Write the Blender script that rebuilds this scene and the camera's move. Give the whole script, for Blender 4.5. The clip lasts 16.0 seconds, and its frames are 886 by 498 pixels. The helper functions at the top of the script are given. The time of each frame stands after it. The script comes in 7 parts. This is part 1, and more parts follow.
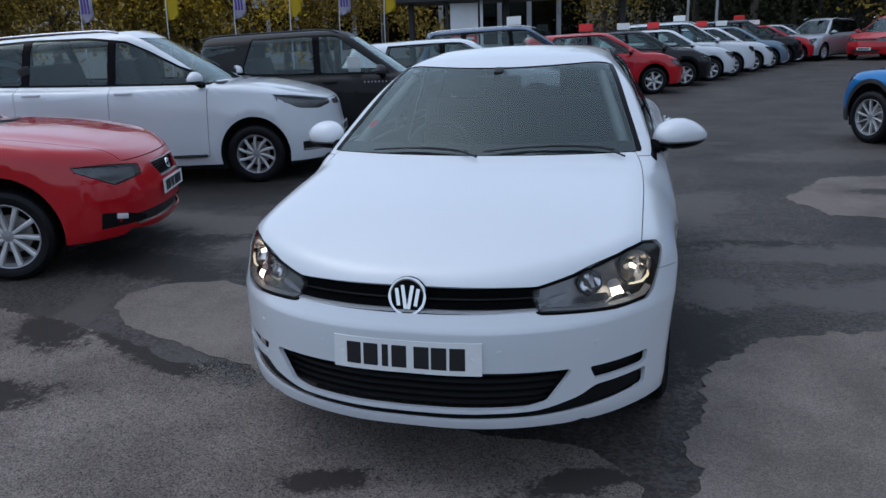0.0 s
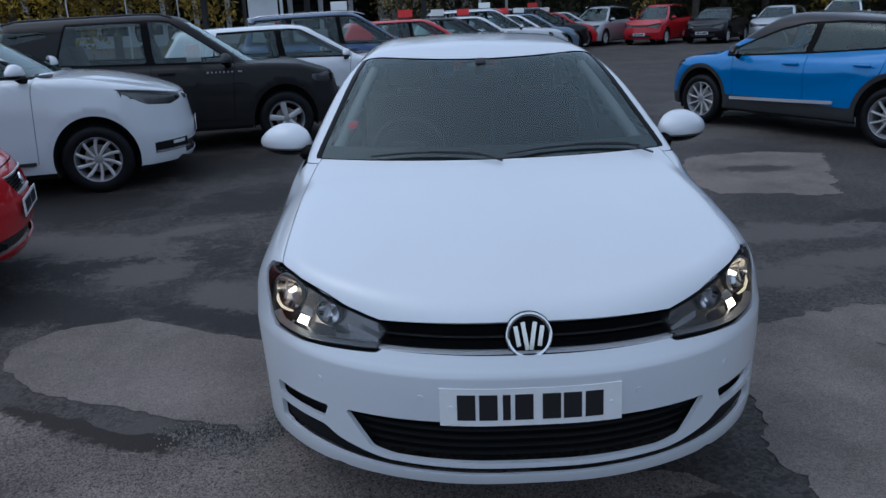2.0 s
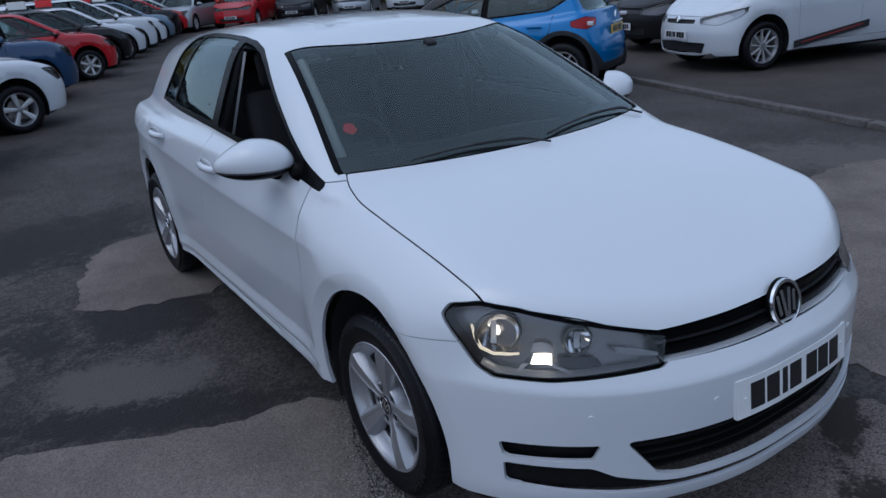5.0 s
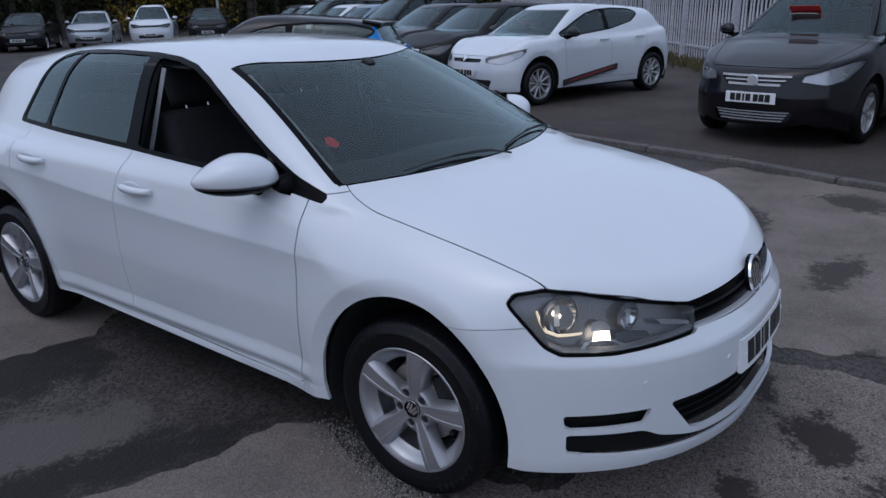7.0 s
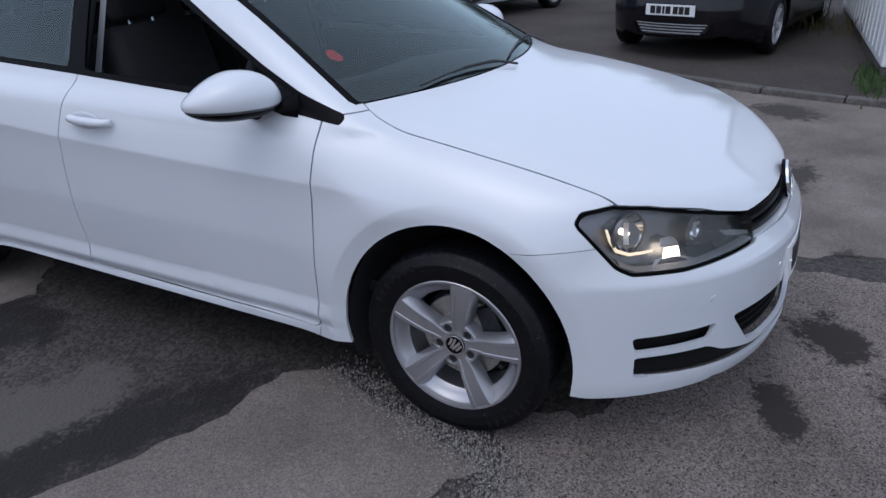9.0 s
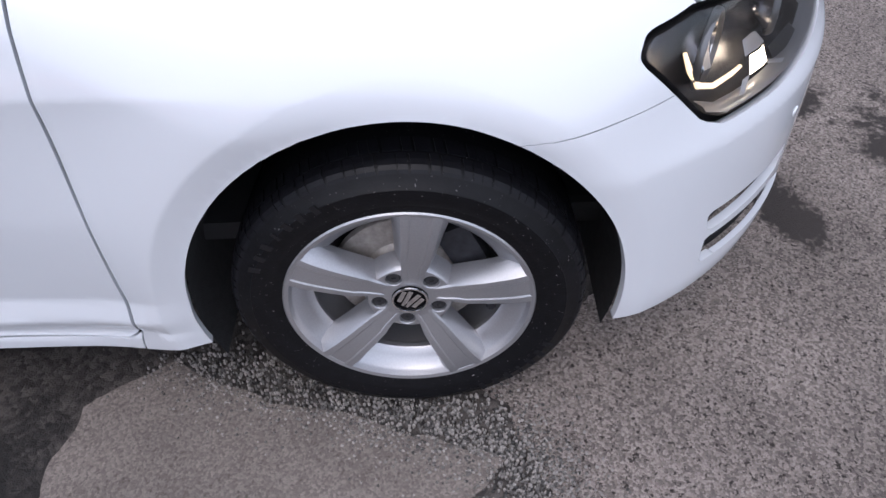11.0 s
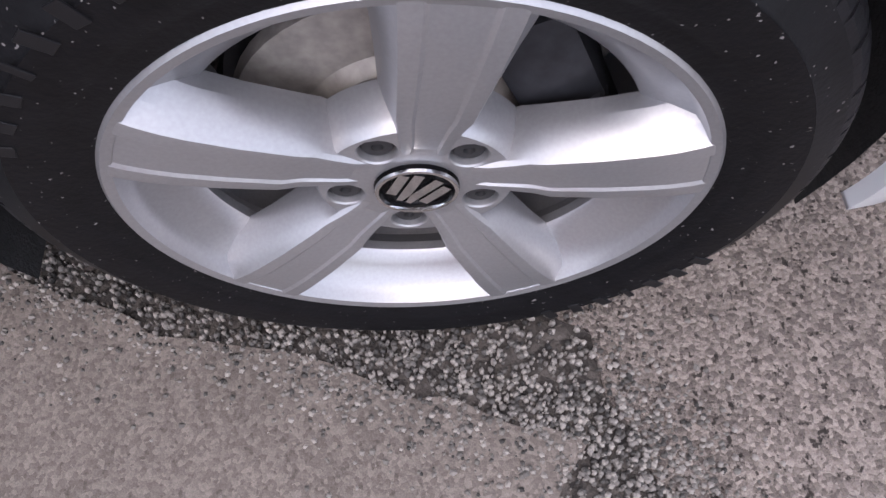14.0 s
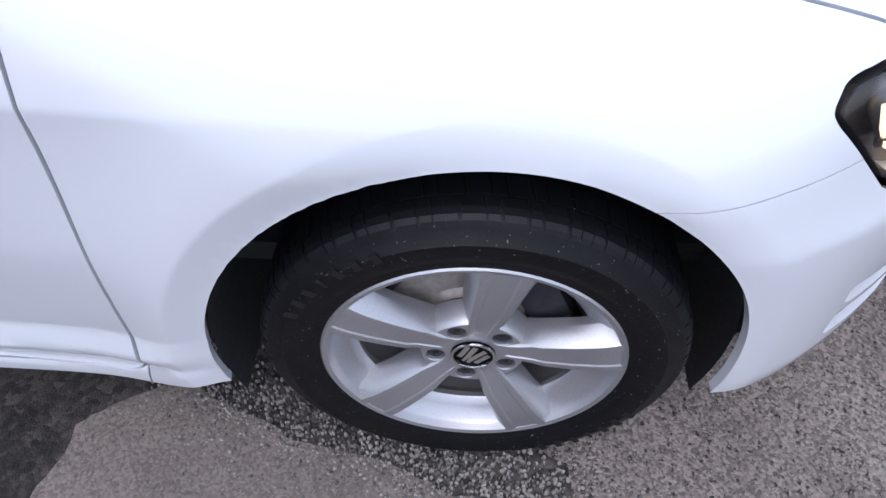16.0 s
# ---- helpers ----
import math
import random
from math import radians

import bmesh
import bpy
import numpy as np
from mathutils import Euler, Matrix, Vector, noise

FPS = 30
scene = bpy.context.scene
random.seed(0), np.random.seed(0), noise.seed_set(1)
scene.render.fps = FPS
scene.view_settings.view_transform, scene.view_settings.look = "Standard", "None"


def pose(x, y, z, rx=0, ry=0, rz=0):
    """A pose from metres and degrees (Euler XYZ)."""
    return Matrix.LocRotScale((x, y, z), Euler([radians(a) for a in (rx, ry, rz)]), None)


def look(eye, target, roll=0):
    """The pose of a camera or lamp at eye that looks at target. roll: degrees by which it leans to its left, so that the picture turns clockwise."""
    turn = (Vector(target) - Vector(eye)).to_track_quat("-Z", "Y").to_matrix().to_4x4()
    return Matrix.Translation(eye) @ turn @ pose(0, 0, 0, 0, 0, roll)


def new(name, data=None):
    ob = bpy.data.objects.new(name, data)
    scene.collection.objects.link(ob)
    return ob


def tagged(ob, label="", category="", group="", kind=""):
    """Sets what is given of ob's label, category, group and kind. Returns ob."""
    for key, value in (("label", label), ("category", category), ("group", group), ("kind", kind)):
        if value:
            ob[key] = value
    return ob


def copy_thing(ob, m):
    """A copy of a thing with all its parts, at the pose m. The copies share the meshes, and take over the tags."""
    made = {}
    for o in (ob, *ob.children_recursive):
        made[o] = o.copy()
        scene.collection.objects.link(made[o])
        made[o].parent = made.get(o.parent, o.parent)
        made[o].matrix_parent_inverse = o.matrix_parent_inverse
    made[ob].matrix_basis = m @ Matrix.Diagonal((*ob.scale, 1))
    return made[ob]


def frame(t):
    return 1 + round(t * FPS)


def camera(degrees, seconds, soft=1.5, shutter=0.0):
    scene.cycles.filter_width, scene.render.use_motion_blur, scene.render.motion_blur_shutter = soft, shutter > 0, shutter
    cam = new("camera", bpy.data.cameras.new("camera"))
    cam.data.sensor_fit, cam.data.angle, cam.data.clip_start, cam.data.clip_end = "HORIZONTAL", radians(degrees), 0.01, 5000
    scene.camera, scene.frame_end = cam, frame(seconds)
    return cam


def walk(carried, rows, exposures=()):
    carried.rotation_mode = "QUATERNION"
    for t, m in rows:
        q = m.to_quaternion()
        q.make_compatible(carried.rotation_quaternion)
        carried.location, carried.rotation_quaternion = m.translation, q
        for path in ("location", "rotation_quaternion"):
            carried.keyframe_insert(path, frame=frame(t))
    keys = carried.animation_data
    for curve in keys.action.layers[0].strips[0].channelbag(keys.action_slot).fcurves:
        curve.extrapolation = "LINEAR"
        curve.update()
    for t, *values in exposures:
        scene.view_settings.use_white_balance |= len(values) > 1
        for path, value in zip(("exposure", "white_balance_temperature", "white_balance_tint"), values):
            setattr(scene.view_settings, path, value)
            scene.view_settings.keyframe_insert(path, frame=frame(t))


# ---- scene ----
cam = camera(62.3, 16.0)
PATH = [
    (0, (0.739, -2.16, 1.522), (0.226, -0.309, 0.964), -2.2),
    (0.5, (0.557, -2.043, 1.532), (0.135, -0.178, 0.944), -4.0),
    (1, (0.282, -1.978, 1.542), (0.011, -0.09, 0.941), -1.0),
    (1.5, (-0.045, -1.973, 1.575), (-0.114, -0.065, 0.979), -0.7),
    (2, (-0.265, -1.85, 1.559), (-0.234, 0.054, 0.948), -1.9),
    (2.5, (-0.475, -1.746, 1.567), (-0.342, 0.155, 0.96), -1.0),
    (3, (-0.851, -1.705, 1.559), (-0.48, 0.163, 0.947), -1.4),
    (3.5, (-1.108, -1.6, 1.564), (-0.606, 0.237, 0.953), -1.3),
    (3.7, (-1.22, -1.478, 1.528), (-0.622, 0.334, 0.929), -1.3),
    (5.8, (-2.011, -0.795, 1.653), (-0.838, 0.653, 0.926), -3.3),
    (6, (-2.076, -0.732, 1.61), (-0.851, 0.689, 0.915), -2.4),
    (6.5, (-2.308, -0.555, 1.601), (-0.894, 0.685, 0.921), -2.7),
    (7, (-2.48, -0.495, 1.586), (-0.96, 0.635, 0.942), -1.3),
    (7.5, (-2.637, -0.556, 1.579), (-1.09, 0.552, 0.962), -2.1),
    (8, (-2.767, -0.391, 1.557), (-1.175, 0.65, 0.941), -1.4),
    (8.5, (-2.751, -0.223, 1.548), (-1.124, 0.716, 0.862), -1.1),
    (9, (-2.564, 0.008, 1.506), (-0.946, 0.843, 0.677), -1.3),
    (9.5, (-2.383, 0.254, 1.411), (-0.759, 0.936, 0.462), -0.2),
    (9.7, (-2.318, 0.34, 1.382), (-0.695, 0.97, 0.399), -1.9),
    (11.8, (-1.32, 0.876, 1.102), (-0.167, 0.737, -0.526), 0.3),
    (12, (-1.248, 0.862, 1.02), (-0.1546, 0.7706, -0.6521), 0.0),
    (12.5, (-1.145, 0.84, 0.898), (-0.1978, 0.7784, -0.8621), 0.2),
    (13, (-1.134, 0.837, 0.855), (-0.23, 0.8014, -0.9289), -1.4),
    (13.5, (-1.122, 0.84, 0.827), (-0.2652, 0.8268, -0.9806), -2.1),
    (14, (-1.12, 0.847, 0.801), (-0.3003, 0.8307, -1.022), -1.9),
    (14.5, (-1.132, 0.856, 0.825), (-0.3284, 0.8165, -1.006), -1.4),
    (15, (-1.17, 0.871, 0.98), (-0.2778, 0.8096, -0.8089), 0.9),
    (15.5, (-1.239, 0.869, 1.098), (-0.1676, 0.869, -0.5912), 0.7),
    (16, (-1.422, 0.891, 1.231), (-0.135, 0.9281, -0.2996), 1.3),
]
EXPOSURES = [(0, 0.14, 5250, 6), (3.5, -0.15, 4950, 5), (7, -0.05, 5250, 11), (9, 0.30, 5400, 11), (9.7, 0.58, 5550, 12), (11.8, 1.33, 5850, 14), (13, 1.50, 6000, 16), (14.5, 1.50, 6050, 17), (15.5, 1.39, 5800, 14), (16, 1.20, 5550, 13)]
walk(cam, [(t, look(eye, target, roll)) for t, eye, target, roll in PATH], EXPOSURES)

# ---- sky, light ----
world = bpy.data.worlds.new("overcast_sky")
scene.world = world
world.use_nodes = True
wn = world.node_tree
sky = wn.nodes.new("ShaderNodeTexSky")
sky.sky_type = 'NISHITA'
sky.sun_disc = False
sky.sun_elevation = radians(62)
sky.sun_rotation = radians(285)
sky.air_density, sky.dust_density, sky.ozone_density = 1.0, 4.0, 1.0
wn.links.new(sky.outputs[0], wn.nodes["Background"].inputs[0])
wn.nodes["Background"].inputs[1].default_value = 0.07
sun_data = bpy.data.lights.new("sun", 'SUN')
sun_data.energy, sun_data.angle, sun_data.color = 1.55, radians(179), (1.0, 0.97, 0.94)
sun = new("sun", sun_data)
sun.rotation_euler = (radians(-1), radians(-5), 0)


# ---- materials ----
def mat(name, color=(0.5, 0.5, 0.5), rough=0.5, metal=0.0, coat=0.0, spec=0.5, grain=None, bump=None, mottle=None):
    """A principled material. grain, mottle: (scale, amount) of light and dark; bump: (scale, strength)."""
    m = bpy.data.materials.new(name)
    m.use_nodes = True
    nt = m.node_tree
    p = nt.nodes["Principled BSDF"]
    p.inputs["Roughness"].default_value, p.inputs["Metallic"].default_value = rough, metal
    p.inputs["Coat Weight"].default_value, p.inputs["Coat Roughness"].default_value = coat, 0.03
    p.inputs["Specular IOR Level"].default_value = spec
    p.inputs["Base Color"].default_value = (*color, 1)
    tc = nt.nodes.new("ShaderNodeTexCoord")
    last = None
    for k in (grain, mottle):
        if k:
            n = nt.nodes.new("ShaderNodeTexNoise")
            n.inputs["Scale"].default_value, n.inputs["Detail"].default_value = k[0], 5
            nt.links.new(tc.outputs["Object"], n.inputs["Vector"])
            r = nt.nodes.new("ShaderNodeMapRange")
            r.inputs[1].default_value, r.inputs[2].default_value = 0.3, 0.7
            r.inputs[3].default_value, r.inputs[4].default_value = 1 - k[1], 1 + k[1]
            nt.links.new(n.outputs[0], r.inputs[0])
            mul = nt.nodes.new("ShaderNodeVectorMath")
            mul.operation = 'SCALE'
            if last is None:
                mul.inputs[0].default_value = color
            else:
                nt.links.new(last, mul.inputs[0])
            nt.links.new(r.outputs[0], mul.inputs["Scale"])
            last = mul.outputs[0]
    if last is not None:
        nt.links.new(last, p.inputs["Base Color"])
    if bump:
        n = nt.nodes.new("ShaderNodeTexNoise")
        n.inputs["Scale"].default_value, n.inputs["Detail"].default_value = bump[0], 4
        nt.links.new(tc.outputs["Object"], n.inputs["Vector"])
        b = nt.nodes.new("ShaderNodeBump")
        b.inputs["Strength"].default_value, b.inputs["Distance"].default_value = bump[1], 0.01
        nt.links.new(n.outputs[0], b.inputs["Height"])
        nt.links.new(b.outputs[0], p.inputs["Normal"])
    return m


def glass_mat(name, tint, gloss=1.0, rough=0.0, cool=0.86):
    """A thin pane: clear tinted light through it, and a mirror's gloss by Fresnel."""
    m = bpy.data.materials.new(name)
    m.use_nodes = True
    nt = m.node_tree
    nt.nodes.remove(nt.nodes["Principled BSDF"])
    t = nt.nodes.new("ShaderNodeBsdfTransparent")
    t.inputs[0].default_value = (*tint, 1)
    g = nt.nodes.new("ShaderNodeBsdfGlossy")
    g.inputs["Roughness"].default_value = rough
    g.inputs[0].default_value = (gloss * cool, gloss, gloss, 1)
    f = nt.nodes.new("ShaderNodeFresnel")
    f.inputs[0].default_value = 1.58
    x = nt.nodes.new("ShaderNodeMixShader")
    nt.links.new(f.outputs[0], x.inputs[0])
    nt.links.new(t.outputs[0], x.inputs[1])
    nt.links.new(g.outputs[0], x.inputs[2])
    nt.links.new(x.outputs[0], nt.nodes["Material Output"].inputs[0])
    return m


def paint(name, color, flake=0.0, rough=0.35, wax=0.0):
    return mat(name, color, rough, flake, 1.0 if max(color) > 0.1 else 0.20 + wax, 0.5 if min(color) > 0.2 else 0.08, None, None, (1.5, 0.02))


WHITE = paint("white_paint", (0.61, 0.63, 0.66))
RED = paint("red_paint", (0.38, 0.006, 0.012))
BLUE = paint("blue_paint", (0.005, 0.155, 0.43), 0.2)
BLACKP = paint("black_paint", (0.0050, 0.0042, 0.0060), 0.0, wax=0.45)
GREYP = paint("dark_grey_paint", (0.014, 0.0135, 0.014), 0.0, 0.5)
SILVERP = paint("silver_paint", (0.42, 0.44, 0.47), 0.6)
NAVY = paint("navy_paint", (0.02, 0.05, 0.12), 0.3)
SLATE = paint("slate_blue_paint", (0.16, 0.22, 0.29), 0.5)
GLASS = glass_mat("car_glass", (0.76, 0.82, 0.81))
DARKGLASS = glass_mat("privacy_glass", (0.30, 0.33, 0.34))
LENS = glass_mat("lamp_lens", (0.95, 0.95, 0.95), gloss=0.7, cool=1.0)
TRIM = mat("gloss_black_trim", (0.0035, 0.0035, 0.004), 0.26, spec=0.05)
# lighter than the tyre: the gloss on its raised marks is put into the colour
RAISEDMARK = mat("raised_rubber_gloss", (0.0085, 0.0085, 0.010), 0.42, spec=0.3)
PLASTIC = mat("black_plastic", (0.02, 0.02, 0.022), 0.55, bump=(300, 0.05))
CORE = mat("dark_inner_shell", (0.008, 0.008, 0.009), 0.8)
LINER = mat("felt_wheel_liner", (0.010, 0.010, 0.011), 0.9, grain=(60, 0.4), bump=(250, 0.3))
CHROME = mat("chrome", (0.75, 0.76, 0.78), 0.08, 1.0)
TYRE = mat("tyre_rubber", (0.0045, 0.0045, 0.0056), 0.50, spec=0.19, grain=(40, 0.25), bump=(180, 0.06))
# paler, bluer copy of the tyre rubber: the shoulder's sheen is in its colour
TREAD = mat("tread_rubber_sheen", (0.0060, 0.0061, 0.0080), 0.44, spec=0.22, grain=(40, 0.25), bump=(180, 0.06))
# dried specks on the rubber
tn = TYRE.node_tree
tp = tn.nodes["Principled BSDF"]
sn = tn.nodes.new("ShaderNodeTexNoise")
sn.inputs["Scale"].default_value, sn.inputs["Detail"].default_value = 230, 1.0
so = tn.nodes.new("ShaderNodeTexCoord")
tn.links.new(so.outputs["Object"], sn.inputs["Vector"])
sr = tn.nodes.new("ShaderNodeMapRange")
for k, v in enumerate((0.735, 0.765, 0.0, 1.0)):
    sr.inputs[k + 1].default_value = v
tn.links.new(sn.outputs[0], sr.inputs[0])
sx = tn.nodes.new("ShaderNodeMix")
sx.data_type = 'RGBA'
sx.inputs[7].default_value = (0.16, 0.15, 0.15, 1)
tn.links.new(tp.inputs["Base Color"].links[0].from_socket, sx.inputs[6])
tn.links.new(sr.outputs[0], sx.inputs[0])
tn.links.new(sx.outputs[2], tp.inputs["Base Color"])
ALLOY = mat("silver_alloy", (0.37, 0.37, 0.385), 0.36, 0.70, 0.15, grain=(300, 0.05))
ALLOYB = mat("pale_silver_alloy", (0.62, 0.62, 0.63), 0.32, 0.45, 0.2, grain=(300, 0.04))
STEEL = mat("brake_steel", (0.33, 0.30, 0.275), 0.5, 0.25, grain=(90, 0.2))
SLOT = mat("deep_black_plastic", (0.006, 0.006, 0.0065), 0.6, spec=0.15, bump=(300, 0.05))
IRON = mat("brake_iron", (0.035, 0.036, 0.042), 0.5, 0.6, grain=(60, 0.3))
SEAT = mat("black_seat_fabric", (0.018, 0.018, 0.02), 0.9, grain=(200, 0.3))
CABIN = mat("dark_cabin_plastic", (0.02, 0.02, 0.022), 0.7, bump=(400, 0.05))
PILLAR = mat("pale_pillar_lining", (0.42, 0.42, 0.41), 0.8, grain=(80, 0.05))
BELT = mat("grey_seat_belt", (0.25, 0.25, 0.26), 0.8)
REFLECT = mat("lamp_reflector", (0.82, 0.82, 0.84), 0.12, 1.0)
SMOKE = mat("lamp_bezel_grey", (0.17, 0.165, 0.17), 0.26, 0.75)
LAMPGREY = mat("lamp_lining", (0.13, 0.13, 0.135), 0.3, 0.4)
BRIGHT = mat("bright_lamp_plating", (0.80, 0.80, 0.82), 0.22, 0.35)
SATIN = mat("satin_chrome", (0.60, 0.61, 0.63), 0.28, 0.5)
TAIL = mat("tail_lamp_red", (0.28, 0.004, 0.006), 0.2, coat=0.3, spec=0.2)
AMBER = mat("amber_marker", (0.5, 0.10, 0.01), 0.2, coat=1.0)
PLATE = mat("plate_white", (0.72, 0.72, 0.72), 0.35, grain=(30, 0.03))
PLATEY = mat("plate_yellow", (0.62, 0.42, 0.03), 0.35, grain=(30, 0.03))
BARS = mat("plate_black_bars", (0.01, 0.01, 0.011), 0.4)
REDPAPER = mat("red_card", (0.55, 0.025, 0.025), 0.6)
PAPER = mat("white_paper", (0.75, 0.76, 0.74), 0.7)


def bulb_mat(name, color, strength):
    m = bpy.data.materials.new(name)
    m.use_nodes = True
    p = m.node_tree.nodes["Principled BSDF"]
    p.inputs["Emission Color"].default_value = (*color, 1)
    p.inputs["Emission Strength"].default_value = strength
    return m


BULB = bulb_mat("lit_bulb", (1.0, 0.78, 0.52), 3.6)
GLOWLINE = bulb_mat("lit_lamp_line", (1.0, 0.70, 0.36), 0.85)


# ---- mesh helpers ----
def mesh_of(name, verts, faces, materials, normals=None, smooth=True):
    me = bpy.data.meshes.new(name)
    me.from_pydata([tuple(v) for v in verts], [], [tuple(int(i) for i in f) for f in faces])
    for m in (materials if isinstance(materials, (list, tuple)) else [materials]):
        me.materials.append(m)
    if smooth:
        me.polygons.foreach_set("use_smooth", [True] * len(me.polygons))
    if normals is not None:
        me.normals_split_custom_set_from_vertices([tuple(n) for n in normals])
    me.update()
    return me


def part_mesh(name, me, parent, label=""):
    ob = new(name, me)
    ob.parent = parent
    return tagged(ob, label)


def part(name, bm, material, parent, label="", smooth=None):
    """Links a bmesh as one mesh object under a thing or a part. smooth: the angle in degrees below which edges are smooth."""
    me = bpy.data.meshes.new(name)
    if smooth is not None:
        for f in bm.faces:
            f.smooth = True
        for e in bm.edges:
            e.smooth = len(e.link_faces) == 2 and e.calc_face_angle(0) < radians(smooth)
    bm.to_mesh(me)
    bm.free()
    me.materials.append(material)
    ob = new(name, me)
    ob.parent = parent
    return tagged(ob, label)


def empty(name, m, label, category, group="", kind=""):
    ob = new(name)
    ob.empty_display_size = 0.2
    ob.matrix_basis = m
    return tagged(ob, label, category, group, kind)


def bm_box(bm, size, m=None, bevel=0.0, seg=2):
    r = bmesh.ops.create_cube(bm, size=1, matrix=(m or Matrix()) @ Matrix.Diagonal((*size, 1)))
    if bevel:
        es = list({e for v in r["verts"] for e in v.link_edges})
        bmesh.ops.bevel(bm, geom=es, offset=bevel, segments=seg, affect='EDGES', profile=0.6)
    return bm


def box(size, m=None, bevel=0.0, seg=2):
    return bm_box(bmesh.new(), size, m, bevel, seg)


def bm_cyl(bm, r1, r2, depth, m=None, seg=24, caps=True):
    bmesh.ops.create_cone(bm, cap_ends=caps, segments=seg, radius1=r1, radius2=r2, depth=depth, matrix=m or Matrix())
    return bm


def cyl(r1, r2, depth, m=None, seg=24):
    return bm_cyl(bmesh.new(), r1, r2, depth, m, seg)


def revolve(profile, seg=64, closed=False):
    """Turns a profile of (across, radius) about the x axis."""
    bm = bmesh.new()
    rings = []
    for a, r in profile:
        rings.append([bm.verts.new((a, r * math.sin(i * math.tau / seg), r * math.cos(i * math.tau / seg))) for i in range(seg)])
    pairs = list(zip(rings, rings[1:])) + ([(rings[-1], rings[0])] if closed else [])
    for p, q in pairs:
        for i in range(seg):
            j = (i + 1) % seg
            bm.faces.new((p[i], p[j], q[j], q[i]))
    bmesh.ops.recalc_face_normals(bm, faces=bm.faces)
    return bm


def prism(outline, depth, m=None, bevel=0.0):
    """An outline in the local xy plane, pushed out along z by depth."""
    bm = bmesh.new()
    low = [bm.verts.new((x, y, 0)) for x, y in outline]
    f = bm.faces.new(low)
    r = bmesh.ops.extrude_face_region(bm, geom=[f])
    bmesh.ops.translate(bm, verts=[v for v in r["geom"] if isinstance(v, bmesh.types.BMVert)], vec=(0, 0, depth))
    bmesh.ops.recalc_face_normals(bm, faces=bm.faces)
    if bevel:
        bmesh.ops.bevel(bm, geom=list(bm.edges), offset=bevel, segments=2, affect='EDGES')
    if m:
        bmesh.ops.transform(bm, matrix=m, verts=bm.verts)
    return bm


def tube(points, r, seg=8):
    bm = bmesh.new()
    pts = [Vector(p) for p in points]
    rings = []
    for i, p in enumerate(pts):
        d = (pts[min(i + 1, len(pts) - 1)] - pts[max(i - 1, 0)]).normalized()
        u = d.cross(Vector((0.13, 0.31, 0.94))).normalized()
        v = d.cross(u)
        rr = r[i] if isinstance(r, (list, tuple)) else r
        rings.append([bm.verts.new(p + rr * (math.cos(k * math.tau / seg) * u + math.sin(k * math.tau / seg) * v)) for k in range(seg)])
    for a, b in zip(rings, rings[1:]):
        for k in range(seg):
            bm.faces.new((a[k], a[(k + 1) % seg], b[(k + 1) % seg], b[k]))
    bm.faces.new(rings[0][::-1])
    bm.faces.new(rings[-1])
    return bm


# ---- smooth surfaces of car bodies ----
def curve(*knots):
    """A smooth curve through knots (a, b) that never overshoots."""
    xs, ys = np.array([k[0] for k in knots], float), np.array([k[1] for k in knots], float)
    h, d = np.diff(xs), np.diff(ys) / np.diff(xs)
    s = np.zeros(len(xs))
    s[0], s[-1] = d[0], d[-1]
    for i in range(1, len(xs) - 1):
        if d[i - 1] * d[i] > 0:
            s[i] = 2 * d[i - 1] * d[i] / (d[i - 1] + d[i])

    def at(q):
        q = np.clip(q, xs[0], xs[-1])
        i = np.clip(np.searchsorted(xs, q) - 1, 0, len(h) - 1)
        t = (q - xs[i]) / h[i]
        return ((1 + 2 * t) * (1 - t) ** 2 * ys[i] + t * (1 - t) ** 2 * h[i] * s[i] + t * t * (3 - 2 * t) * ys[i + 1] + t * t * (t - 1) * h[i] * s[i + 1])
    return at


def smax(a, b, k):
    h = np.maximum(k - np.abs(a - b), 0) / k
    return np.maximum(a, b) + h * h * k / 4


def sig(q):
    return 1 / (1 + np.exp(np.clip(q, -40, 40)))


def poly(points, soft=0.0):
    """Signed distance to a polygon (inside: minus), with corners rounded by soft."""
    P = np.array(points, float)
    if soft:
        c = P.mean(0)
    def at(u, v):
        q = np.stack([u, v], -1)
        best = np.full(len(q), 1e9)
        inside = np.zeros(len(q), bool)
        for a, b in zip(P, np.roll(P, -1, 0)):
            e = b - a
            w = q - a
            t = np.clip((w @ e) / (e @ e), 0, 1)
            best = np.minimum(best, np.hypot(*(w - t[:, None] * e).T))
            c1 = (a[1] <= q[:, 1]) != (b[1] <= q[:, 1])
            xx = a[0] + (q[:, 1] - a[1]) / (b[1] - a[1] + 1e-12) * e[0]
            inside ^= c1 & (q[:, 0] < xx)
        return np.where(inside, -best, best)
    if not soft:
        return at
    # rounded: shrink the polygon's sides inward, then grow it again
    n = len(P)
    area = 0.5 * np.sum(P[:, 0] * np.roll(P[:, 1], -1) - np.roll(P[:, 0], -1) * P[:, 1])
    Q = []
    for i in range(n):
        a, b, d = P[i - 1], P[i], P[(i + 1) % n]
        e1, e2 = (b - a) / np.linalg.norm(b - a), (d - b) / np.linalg.norm(d - b)
        n1, n2 = np.array([-e1[1], e1[0]]), np.array([-e2[1], e2[0]])
        if area < 0:
            n1, n2 = -n1, -n2
        m = n1 + n2
        Q.append(b + soft * m / max(0.35, 0.5 * (m @ m)))
    inner = poly(Q)
    return lambda u, v: inner(u, v) - soft


